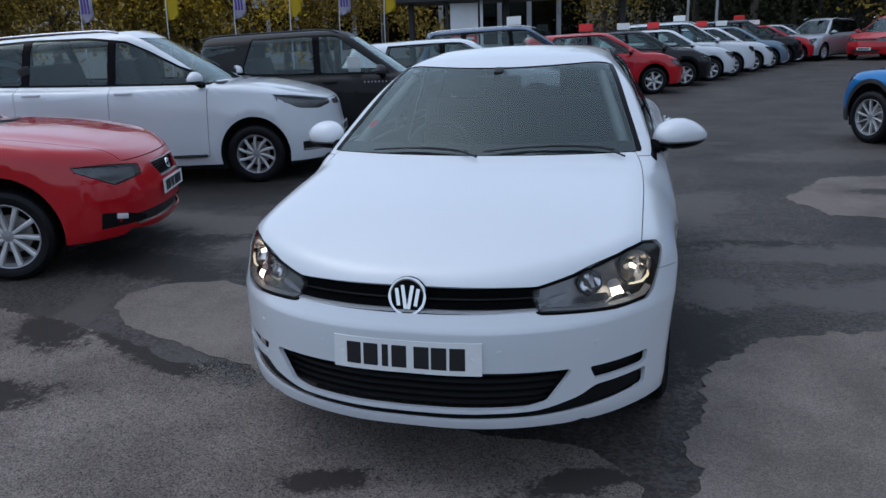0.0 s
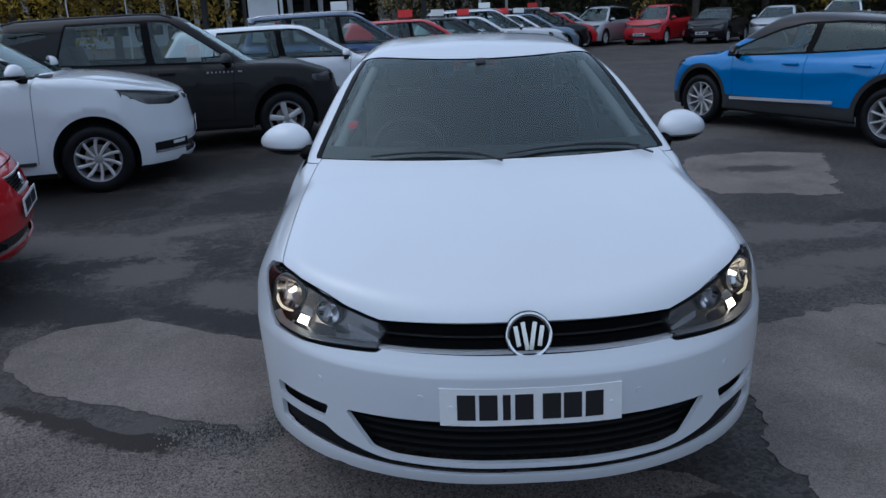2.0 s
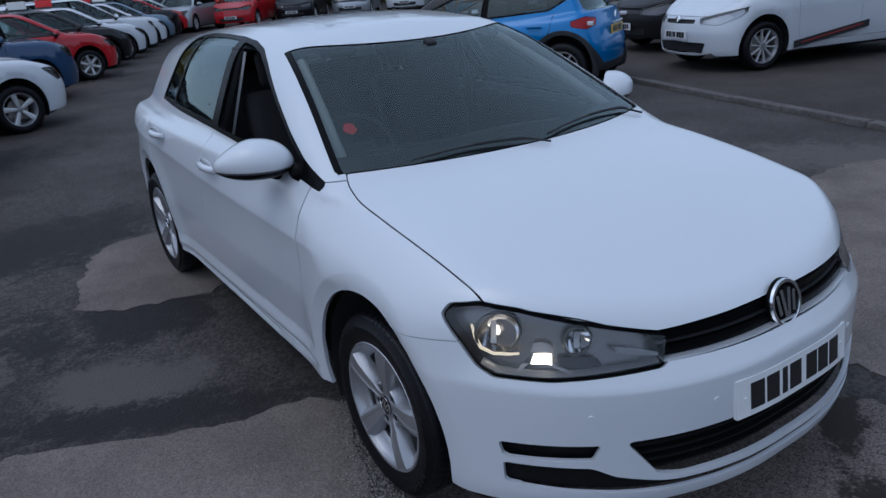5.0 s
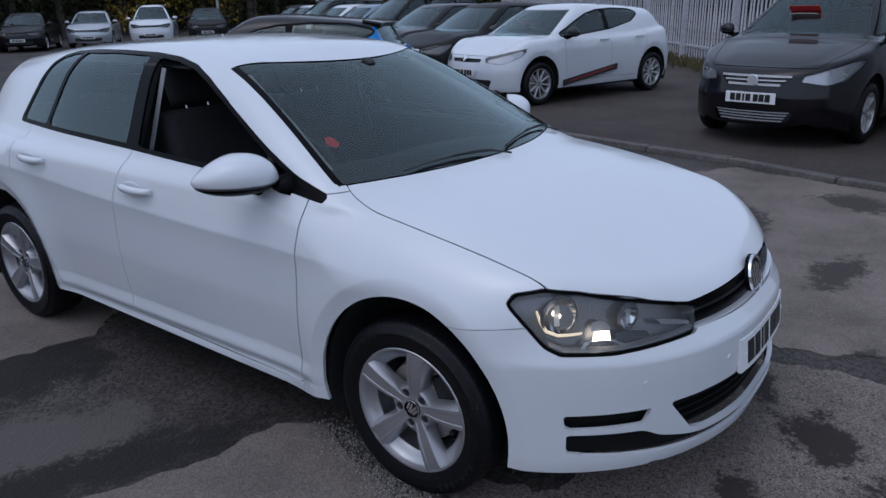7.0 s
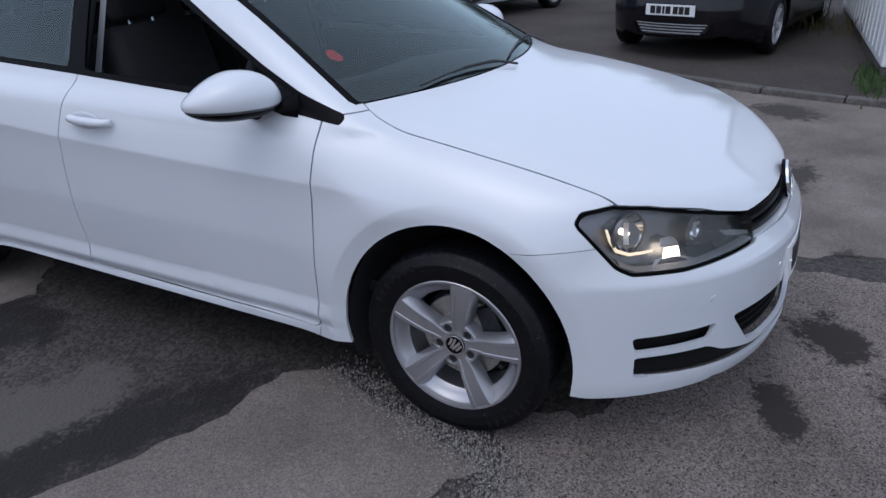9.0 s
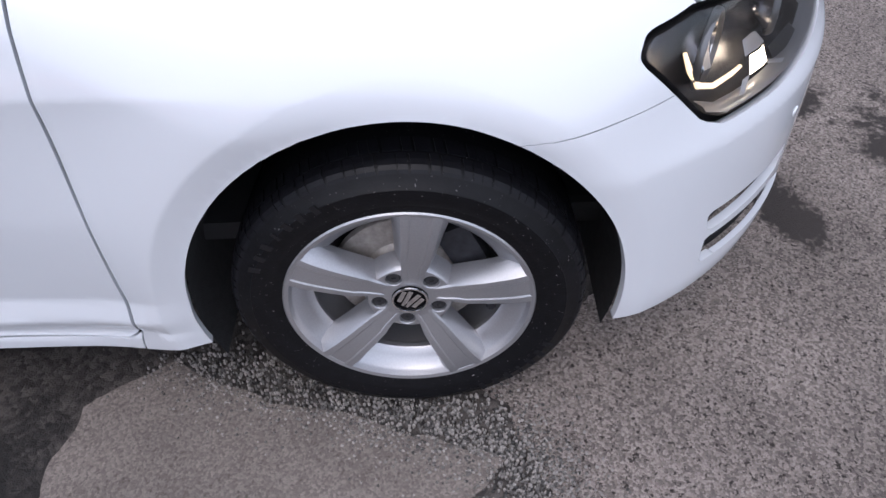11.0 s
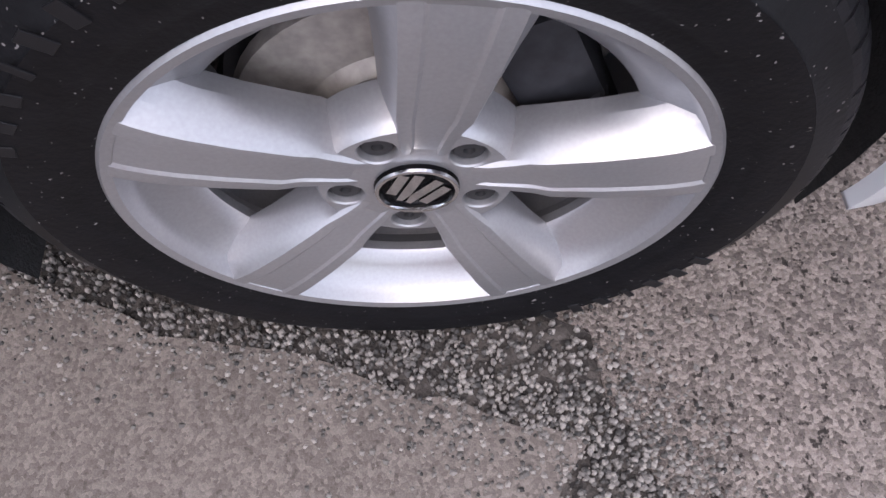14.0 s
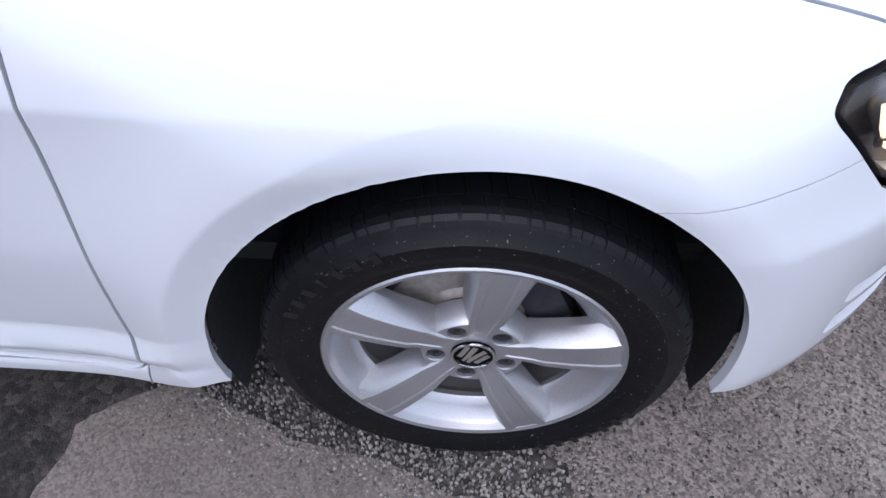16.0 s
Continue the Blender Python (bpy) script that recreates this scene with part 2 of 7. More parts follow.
class Skin:
    """One half (x >= 0) of a car's outer surface, cut into labelled panels."""

    def __init__(self, field, y0, y1, zb, ztop, step, half=0.7):
        self.field = field
        nx, ny = max(6, int(half / step)), int((y1 - y0) / step)
        nz = max(8, int(1.0 / step))
        ids, V, T = {}, [], []
        ys = np.linspace(0, 1, ny + 1)
        ys = y0 + (y1 - y0) * (ys + 0.06 * np.sin(ys * math.tau) * -1)

        def vid(i, j, k):
            if (i, j, k) not in ids:
                ids[i, j, k] = len(V)
                y = ys[j]
                zt = ztop(np.array([y]))[0]
                V.append((half * i / nx, y, zb + (zt - zb) * k / nz))
            return ids[i, j, k]
        quads = []
        for j in range(ny):
            for i in range(nx):
                quads.append((vid(i, j, nz), vid(i + 1, j, nz), vid(i + 1, j + 1, nz), vid(i, j + 1, nz)))
            for k in range(nz):
                quads.append((vid(nx, j, k), vid(nx, j + 1, k), vid(nx, j + 1, k + 1), vid(nx, j, k + 1)))
        for i in range(nx):
            for k in range(nz):
                quads.append((vid(i, 0, k), vid(i + 1, 0, k), vid(i + 1, 0, k + 1), vid(i, 0, k + 1)))
                quads.append((vid(i + 1, ny, k), vid(i, ny, k), vid(i, ny, k + 1), vid(i + 1, ny, k + 1)))
        for a, b, c, d in quads:
            T += [(a, b, c), (a, c, d)]
        self.V, self.T = np.array(V), np.array(T)
        self.settle(40)
        edges = np.unique(np.sort(np.concatenate([self.T[:, [0, 1]], self.T[:, [1, 2]]]), 1), axis=0)
        mid = self.V[:, 0] < 1e-6
        low = np.array([k[2] == 0 for k in ids])
        for _ in range(12):
            acc, cnt = np.zeros_like(self.V), np.zeros(len(self.V))
            for a, b in ((0, 1), (1, 0)):
                np.add.at(acc, edges[:, a], self.V[edges[:, b]])
                np.add.at(cnt, edges[:, a], 1)
            q = self.V * 0.5 + 0.5 * acc / cnt[:, None]
            q[low] = self.V[low]
            q[mid, 0] = 0
            q[mid, 1:] = self.V[mid, 1:]
            self.V = q
            self.settle(4)
        self.L = np.zeros(len(self.T), int)
        self.names = ["body"]

    def grad(self, P):
        e = 0.0015
        g = np.zeros_like(P)
        for a in range(3):
            d = np.zeros(3)
            d[a] = e
            g[:, a] = (self.field(*(P + d).T) - self.field(*(P - d).T)) / (2 * e)
        return g

    def settle(self, times):
        mid = self.V[:, 0] < 1e-6
        for _ in range(times):
            g = self.grad(self.V)
            f = self.field(*self.V.T)
            s = g * (f / np.maximum((g * g).sum(1), 0.05))[:, None]
            n = np.linalg.norm(s, axis=1)
            s *= np.minimum(1, 0.05 / np.maximum(n, 1e-9))[:, None]
            self.V = self.V - s
            self.V[mid, 0] = 0
            self.V[:, 0] = np.maximum(self.V[:, 0], 0)

    def split(self, f, allowed):
        """Cuts the triangles of the allowed panels along f = 0."""
        f = np.where(np.abs(f) < 4e-4, 0, f)
        s = np.sign(f)[self.T]
        mixed = (s.max(1) > 0) & (s.min(1) < 0) & np.isin(self.L, allowed)
        V, keep, newT, newL, made = list(self.V), ~mixed, [], [], {}

        def cross(a, b):
            key = (a, b) if a < b else (b, a)
            if key not in made:
                t = f[a] / (f[a] - f[b])
                made[key] = len(V)
                V.append(self.V[a] + t * (self.V[b] - self.V[a]))
            return made[key]
        for t in np.nonzero(mixed)[0]:
            tri, l = [int(v) for v in self.T[t]], self.L[t]
            sg = [np.sign(f[v]) for v in tri]
            if 0 in sg:
                k = sg.index(0)
                a, b, c = tri[k], tri[(k + 1) % 3], tri[(k + 2) % 3]
                x = cross(b, c)
                out = [(a, b, x), (a, x, c)]
            else:
                k = next(i for i in range(3) if sg[i] != sg[(i + 1) % 3] and sg[i] != sg[(i + 2) % 3])
                a, b, c = tri[k], tri[(k + 1) % 3], tri[(k + 2) % 3]
                x, y = cross(a, b), cross(a, c)
                out = [(a, x, y), (x, b, c), (x, c, y)]
            newT += out
            newL += [l] * len(out)
        if newT:
            self.V = np.array(V)
            self.T = np.concatenate([self.T[keep], np.array(newT)])
            self.L = np.concatenate([self.L[keep], np.array(newL)])

    def panel(self, name, fn, inside=("body",), gap=0.0, where=None):
        """Gives the region fn(x, y, z) < 0 of the panels named inside a name of its own, with a gap round it."""
        ok = [self.names.index(n) for n in inside]
        if name not in self.names:
            self.names.append(name)
        val = lambda: fn(*self.V.T) if where is None else np.where(where(*self.V.T), fn(*self.V.T), 1.0)
        for g in ((gap, -gap) if gap else (0,)):
            self.split(val() - g, ok)
        f = val()
        c = f[self.T].mean(1)
        hit = np.isin(self.L, ok)
        self.L[hit & (c < -gap)] = self.names.index(name)
        self.L[hit & (np.abs(c) <= gap) & (gap > 0)] = -1

    def take(self, name, lift=0.0, flange=0.0, both=True, side=1):
        """The panel as vertices, triangles and normals: both halves in one, or one side."""
        if name not in self.names:
            return None
        t = self.T[self.L == self.names.index(name)]
        if not len(t):
            return None
        used, inv = np.unique(t, return_inverse=True)
        V, t = self.V[used], inv.reshape(-1, 3)
        N = self.grad(V)
        N /= np.maximum(np.linalg.norm(N, axis=1), 1e-9)[:, None]
        n = np.cross(V[t[:, 1]] - V[t[:, 0]], V[t[:, 2]] - V[t[:, 0]])
        flip = (n * N[t].mean(1)).sum(1) < 0
        t[flip] = t[flip][:, ::-1]
        V = V + N * lift
        if flange:
            e = np.concatenate([t[:, [0, 1]], t[:, [1, 2]], t[:, [2, 0]]])
            key = np.sort(e, 1)
            u, first, cnt = np.unique(key, axis=0, return_index=True, return_counts=True)
            rim = e[first[cnt == 1]]
            rim = rim[~((V[rim[:, 0], 0] < 1e-5) & (V[rim[:, 1], 0] < 1e-5))]
            ids = np.unique(rim)
            m = {int(v): len(V) + i for i, v in enumerate(ids)}
            k = len(V) + len(ids)
            m2 = {int(v): k + i for i, v in enumerate(ids)}
            V = np.concatenate([V, V[ids], V[ids] - N[ids] * flange])
            N = np.concatenate([N, np.zeros((2 * len(ids), 3))])
            more = []
            for a, b in rim:
                a, b = int(a), int(b)
                more += [(m[b], m[a], m2[a]), (m[b], m2[a], m2[b])]
            t = np.concatenate([t, np.array(more)])
        flip3 = np.array([-1, 1, 1])
        if both:
            k = len(V)
            V, N, t = np.concatenate([V, V * flip3]), np.concatenate([N, N * flip3]), np.concatenate([t, t[:, ::-1] + k])
        elif side < 0:
            V, N, t = V * flip3, N * flip3, t[:, ::-1]
        return V, t, N

    def put(self, obname, panel_name, material, parent, label="", lift=0.0, flange=0.0, both=True, side=1, cache=None):
        got = self.take(panel_name, lift, flange, both, side)
        if got is None:
            return None
        V, t, N = got
        return part_mesh(obname, mesh_of(obname, V, t, material, N), parent, label)


def make_field(S):
    wz, plan, nose, tail = S["side"], S["plan"], S["nose"], S["tail"]
    hood, roof = S["hood"], S["roof"]
    c2, c6 = S["nose_bow"]
    d2, d6 = S["tail_bow"]
    yf, yr, zc, R = S["axle"], S["axle"] + S["wheelbase"], S["tyre"], S["arch"]
    cr, cr_amount = S["crease"], S["crease_amount"]
    gw, tumble, bow = S["cabin"]
    wy0, wsl, wc = S["screen"]
    ry0, rsl, rc = S["rear"]
    swage = S.get("swage")

    def F(x, y, z):
        ax = np.abs(x)
        q = z - cr(y)
        cs = S.get("crease_soft", 0.020)
        qm = -cs * np.logaddexp(0, -q / cs)
        if S.get("door_side"):
            # a crisp line along the doors: leaning in above it, hollow below, and lost over the front wheel
            k = sig((1.10 - y) / 0.07)
            over, under = cs * np.logaddexp(0, q / cs), cs * np.logaddexp(0, -q / cs)
            w = plan(y) + (1 - k) * wz(z) + k * (S["door_side"](z) - 0.27 * over - 0.35 * over ** 2 - 0.14 * under * np.exp(-under / 0.08))
        else:
            w = wz(z) + plan(y) - cr_amount * (1 - np.exp(qm / 0.08)) * np.exp(qm / 0.30) * sig((1.15 - y) / 0.06)
        for ya in (yf, yr):
            r = np.hypot((y - ya) * 1.035, (z - zc) * 0.955)
            d = r - R - S["band"]
            w = w + S["flare"] * np.exp(-(np.maximum(d, 0) / 0.10) ** 2) - 1.0 * S["flare"] * np.clip(-d / S["band"], 0, 1)
        if swage:
            w = w + swage(y, z)
        side = ax - w
        zn = z
        front = (nose(zn) + 1.09 * c2 * ax ** 4 / (ax ** 2 + 0.035) + c6 * ax ** 6 - y) * 0.85
        rear = (y - (tail(z) - d2 * ax ** 2 - d6 * ax ** 6)) * 0.85
        top = z - (hood(y) - (S["crown"] + S.get("bonnet_crown", 0) * sig((y - 1.17) / 0.06) * sig((0.25 - y) / 0.08)) * ax ** 2 - S.get("fall", 0) * np.maximum(ax - 0.68, 0) ** 2 * sig((y - 1.33) / 0.07) + S["ridge"] * sig((ax - S["ridge_x"](y)) / S.get("ridge_soft", 0.03)) * S["ridge_on"](y))
        B = smax(smax(side, front, S["corner"]), rear, S["corner"])
        B = smax(B, top, S["shoulder"] + S.get("wing_round", 0) * sig((y - 1.20) / 0.05) * sig((0.42 - y) / 0.07) * sig((0.58 - ax) / 0.04))
        gs = (ax - (gw - tumble * (z - 1.0) - bow * (z - 1.0) ** 2 + S["cabin_plan"](y))) * 0.9
        gf = (wy0 + wsl * (z - 1.0) + wc * ax ** 2 - y) / math.hypot(1, wsl)
        gr = (y - (ry0 - rsl * (z - 1.0) - rc * ax ** 2)) / math.hypot(1, rsl)
        gt = z - (roof(y) - S["roof_crown"] * ax ** 2)
        G = smax(smax(gs, gt, S["rail"]), smax(gf, gr, 0.02), 0.05)
        G = smax(G, S.get("cabin_floor", 0.88) - z, 0.02)
        return -smax(-B, -G, S["blend"])
    return F


def center_top(S):
    wy0, wsl, _ = S["screen"]
    ry0, rsl, _ = S["rear"]
    def at(y):
        g = np.minimum(np.minimum(S["roof"](y), 1.0 + (y - wy0) / wsl), 1.0 + (ry0 - y) / rsl)
        return np.maximum(S["hood"](y), g)
    return at


def wheel_parts(parent, name, m, S, W, label, brakes=False):
    """A wheel: tyre, rim, spokes, cap. It turns about the local x axis; +x looks outward."""
    wh = empty(name, m, label, "")
    wh.parent = parent
    del wh["label"]
    tagged(wh, label)
    rt, rr, hw = S["tyre"], S["rim"], S["tyre_width"] / 2
    seg = W.get("seg", 48)
    prof = [(-hw * 0.80, rr + 0.004), (-hw * 0.98, rr + 0.03), (-hw, (rt + rr) / 2 + 0.01), (-hw * 0.93, rt - 0.025), (-hw * 0.78, rt - 0.005), (0, rt),
            (hw * 0.78, rt - 0.005), (hw * 0.90, rt - 0.018), (hw * 0.97, rt - 0.038), (hw, (rt + rr) / 2 + 0.008), (hw * 0.985, rr + 0.035), (hw * 0.95, rr + 0.022), (hw * 0.93, rr + 0.018), (hw * 0.92, rr + 0.006), (hw * 0.86, rr - 0.002)]
    bm = revolve(prof, seg)
    part("tyre", bm, TYRE, wh, smooth=50)
    if W.get("tread"):
        # tread blocks, cut through by grooves that run down over the shoulder
        verts, faces = [], []
        n = 118
        for k in range(n):
            for lane, line in enumerate((((hw * 0.22, 0.0), (hw * 0.52, -0.001)), ((hw * 0.58, -0.0015), (hw * 0.70, -0.003), (hw * 0.79, -0.0065), (hw * 0.85, -0.0118), (hw * 0.885, -0.0165)))):
                t0 = (k + 0.10 + 0.35 * (lane == 0) + 0.12 * math.sin(k * 2.4)) * math.tau / n
                t1 = t0 + (0.90 if k % 3 else 0.80) * math.tau / n
                b = len(verts)
                for i, (a, fall) in enumerate(line):
                    slant = 0.5 * (a - line[0][0])
                    lift = 0.0010 if i < len(line) - 1 else 0.0
                    for t in (t0 + slant, t1 + slant):
                        for dr in (-0.004, lift):
                            verts.append((a + 0.5 * max(dr, 0) * (lane == 1 and i > 0), (rt + fall + dr) * math.sin(t), (rt + fall + dr) * math.cos(t)))
                for i in range(len(line) - 1):
                    o = b + 4 * i
                    faces += [(o + 1, o + 5, o + 7, o + 3), (o, o + 4, o + 5, o + 1), (o + 2, o + 3, o + 7, o + 6)]
                o = b + 4 * (len(line) - 1)
                faces += [(b, b + 1, b + 3, b + 2), (o, o + 2, o + 3, o + 1)]
        part_mesh("tread", mesh_of("tread", verts, faces, TREAD, smooth=False), wh, "moulded shoulder blocks of the tyre")["kind"] = "stuff"
    x0 = hw * 0.86
    rim_in = [(x0 - 0.030, rr - 0.022), (x0 - 0.06, rr - 0.030), (-x0, rr - 0.026)]
    part("rim_barrel", revolve(rim_in, seg), ALLOY, wh, "dusty silver inside of the rim", smooth=35)
    slope = [(x0 - 0.026, rr * 0.855), (x0 - 0.034, rr * 0.805), (x0 - 0.037, rr * 0.796), (x0 - 0.046, rr * 0.80), (x0 - 0.060, rr - 0.031)] if W.get("broad_spokes") else []
    rim_prof = [(x0 - 0.004, rr - 0.001), (x0 + 0.004, rr + 0.004), (x0 + 0.007, rr + 0.001), (x0 + 0.005, rr - 0.006), (x0 - 0.004, rr - 0.009), (x0 - 0.012, rr - 0.012)] + (slope or [(x0 - 0.030, rr - 0.022)])
    part("rim", revolve(rim_prof, seg), ALLOY, wh, smooth=35)
    face = x0 + W.get("dish", -0.005)
    n = W["spokes"]
    dark = W.get("dark", ALLOYB)
    if W.get("broad_spokes"):
        one = None
        for k in range(n):
            bm = bmesh.new()
            ro, ri = rr - 0.004, 0.026
            # stations along a spoke: radius, half width of the face, half width of the foot, height of the face
            st = [(ri, 0.0150, 0.0175, -0.010), (0.045, 0.0160, 0.0185, -0.007), (0.058, 0.0170, 0.0195, -0.004), (0.072, 0.0190, 0.026, -0.002), (0.086, 0.0220, 0.032, 0.000), (0.10, 0.0245, 0.036, 0.004), (0.14, 0.0275, 0.041, 0.009), (0.172, 0.0300, 0.046, 0.0115), (0.188, 0.0315, 0.050, 0.012), (0.203, 0.0330, 0.054, 0.0115), (rr - 0.002, 0.0345, 0.060, 0.0100)]
            rows = []
            for r, a, f, hgt in st:
                g = a * 0.16
                rows.append([bm.verts.new((face + hgt + dx, s, r)) for s, dx in
                             ((-f, -0.044), (-f * 0.99, -0.030), (-a - (f - a) * 0.55, -0.013), (-a - 0.0022, -0.0035), (-a, 0.0), (-a * 0.90, 0.0004), (-a * 0.60, 0.0004), (-a * 0.50, -0.0014), (a * 0.50, -0.0014), (a * 0.60, 0.0004), (a * 0.90, 0.0004), (a, 0.0), (a + 0.0022, -0.0035), (a + (f - a) * 0.55, -0.013), (f * 0.99, -0.030), (f, -0.044))])
            for p, q in zip(rows, rows[1:]):
                for i in range(len(p) - 1):
                    bm.faces.new((p[i], q[i], q[i + 1], p[i + 1]))
            bmesh.ops.recalc_face_normals(bm, faces=bm.faces)
            me_ob = part("spoke", bm, ALLOY, wh, smooth=17) if one is None else part_mesh("spoke", one.data, wh)
            one = one or me_ob
            me_ob.rotation_euler = (-k * math.tau / n, 0, 0)
        # hub, bolts and cap
        hub = bmesh.new()
        hole, level = 0.0145, face - 0.0068
        for k in range(n):
            tk = (k + 0.5) * math.tau / n
            c = Vector((0.056 * math.sin(tk), 0.056 * math.cos(tk)))
            half = math.pi / n
            rim_line = [(0.0325, -half + 2 * half * i / 6) for i in range(7)] + [(0.0325 + 0.0415 * i / 6, half) for i in range(1, 6)] + [(0.074, half - 2 * half * i / 8) for i in range(9)] + [(0.074 - 0.0415 * i / 6, -half) for i in range(1, 6)]
            loop_out, loop_in, loop_low = [], [], []
            for r, da in rim_line:
                p = Vector((r * math.sin(tk + da), r * math.cos(tk + da)))
                d = (p - c).normalized()
                loop_out.append(hub.verts.new((level, p.x, p.y)))
                for loop, rad, x in ((loop_in, hole + 0.0012, level), (loop_low, hole, level - 0.0012)):
                    loop.append(hub.verts.new((x, c.x + rad * d.x, c.y + rad * d.y)))
            for p, q in ((loop_out, loop_in), (loop_in, loop_low)):
                for i in range(len(p)):
                    j = (i + 1) % len(p)
                    hub.faces.new((p[i], p[j], q[j], q[i]))
        skirt = revolve([(level - 0.036, 0.088), (level - 0.024, 0.085), (level - 0.010, 0.0795), (level - 0.003, 0.0765), (level, 0.074)], 60)
        spare = bpy.data.meshes.new("hub_skirt")
        skirt.to_mesh(spare)
        skirt.free()
        hub.from_mesh(spare)
        bpy.data.meshes.remove(spare)
        bmesh.ops.remove_doubles(hub, verts=hub.verts, dist=0.00005)
        bmesh.ops.recalc_face_normals(hub, faces=hub.faces)
        part("hub", hub, ALLOY, wh, smooth=35)
        bolt = sleeve = None
        for k in range(n):
            t = (k + 0.5) * math.tau / n
            m4 = Matrix.Translation((level, 0.056 * math.sin(t), 0.056 * math.cos(t)))
            if bolt is None:
                sleeve = part("bolt_pocket", revolve([(-0.0011, hole), (-0.006, hole - 0.0006), (-0.016, hole - 0.0016)], 26), ALLOY, wh, smooth=40)
                bolt = part("wheel_bolt", revolve([(-0.0090, hole - 0.0004), (-0.0080, 0.0122), (-0.0052, 0.0116), (-0.0044, 0.0106), (-0.0044, 0.0046), (-0.0080, 0.0040), (-0.0080, 0.0)], 22), PLASTIC, sleeve, "dark recessed wheel bolt", smooth=30)
            else:
                prior = sleeve
                sleeve = part_mesh("bolt_pocket", prior.data, wh)
                part_mesh("wheel_bolt", bolt.data, sleeve, "dark recessed wheel bolt")
            sleeve.matrix_basis = m4
        if W.get("marks"):
            # raised plain bars on the sidewall in place of the moulded words
            rs_ = random.Random(4)
            for a0 in (-74, 106):
                for k in range(7):
                    t = radians(a0 + 6.2 * k)
                    w = 0.0030 if k in (3,) else 0.0055
                    m4 = Matrix.Rotation(-t, 4, 'X') @ Matrix.Translation((hw + 0.0003, 0, (rt + rr) / 2 + 0.008)) @ Matrix.Rotation(radians(4), 4, 'Y') @ Matrix.Rotation(radians(-8 if k % 2 else 6), 4, 'X')
                    part("sidewall_bar", box((0.0016, 2 * w, 0.019), m4, 0.0006), RAISEDMARK, wh)
        cap = part("cap", revolve([(face - 0.012, 0.033), (face - 0.003, 0.0325), (face - 0.002, 0.029), (face - 0.005, 0.0275), (face - 0.005, 0.0)], 40), TRIM, wh, "black hub cap with a chrome ring", smooth=30)
        part("ring", revolve([(face - 0.004, 0.0325), (face - 0.0005, 0.0318), (face - 0.0005, 0.0290), (face - 0.004, 0.0282)], 40), CHROME, cap, smooth=40)
        badge_strokes(cap, face - 0.0045, 0.0275, 0.003, "x", 0.15).rotation_euler = (radians(-24), 0, 0)
    else:
        one = None
        for k in range(n):
            bm = bmesh.new()
            tw = W.get("twist", 0.0)
            a0, a1 = W.get("width", (0.022, 0.026))
            rows = []
            for i in range(6):
                r = 0.03 + (rr - 0.008 - 0.03) * i / 5
                a = a0 + (a1 - a0) * i / 5
                c = tw * (i / 5) ** 2
                h = -0.012 * (1 - i / 5)
                rows.append([bm.verts.new((face + h + dx, c + s, r)) for s, dx in ((-a * 1.2, -0.03), (-a, -0.003), (-a * 0.7, 0), (a * 0.7, 0), (a, -0.003), (a * 1.2, -0.03))])
            for p, q in zip(rows, rows[1:]):
                for i in range(len(p) - 1):
                    bm.faces.new((p[i], q[i], q[i + 1], p[i + 1]))
            bmesh.ops.recalc_face_normals(bm, faces=bm.faces)
            ob = part("spoke", bm, dark, wh, smooth=35) if one is None else part_mesh("spoke", one.data, wh)
            one = one or ob
            ob.rotation_euler = (-k * math.tau / n + W.get("phase", 0), 0, 0)
        part("hub", revolve([(face - 0.03, 0.055), (face - 0.012, 0.045), (face - 0.008, 0.0)], 20), ALLOY, wh, smooth=35)
    if brakes:
        part("brake_disc", revolve([(0.0, 0.05), (0.026, 0.06), (0.028, 0.075), (0.018, 0.085), (0.018, 0.138), (0.006, 0.140), (0.006, 0.06)], 48), STEEL, wh, smooth=30)
        seat = Matrix.Rotation(radians(-76), 4, 'X')
        bm = box((0.050, 0.165, 0.066), Matrix.Rotation(radians(-57), 4, 'X') @ Matrix.Translation((0.012, 0.0, 0.118)), 0.014)
        bm_cyl(bm, 0.023, 0.021, 0.060, seat @ Matrix.Translation((0.030, 0.020, 0.112)) @ Matrix.Rotation(radians(90), 4, 'Y'), 20)
        for dy in (-0.030, 0.062):
            bm_cyl(bm, 0.0085, 0.0085, 0.085, seat @ Matrix.Translation((0.018, dy, 0.140)) @ Matrix.Rotation(radians(90), 4, 'Y'), 12)
        part("brake_caliper", bm, IRON, wh, smooth=30)
        part("backing_plate", revolve([(-0.012, 0.05), (-0.012, 0.148), (-0.004, 0.152)], 40), IRON, wh, smooth=30)
    else:
        part("brake_disc", revolve([(-0.01, 0.03), (0.0, 0.05), (0.0, 0.13), (-0.01, 0.135)], 24), STEEL, wh, smooth=30)
    return wh


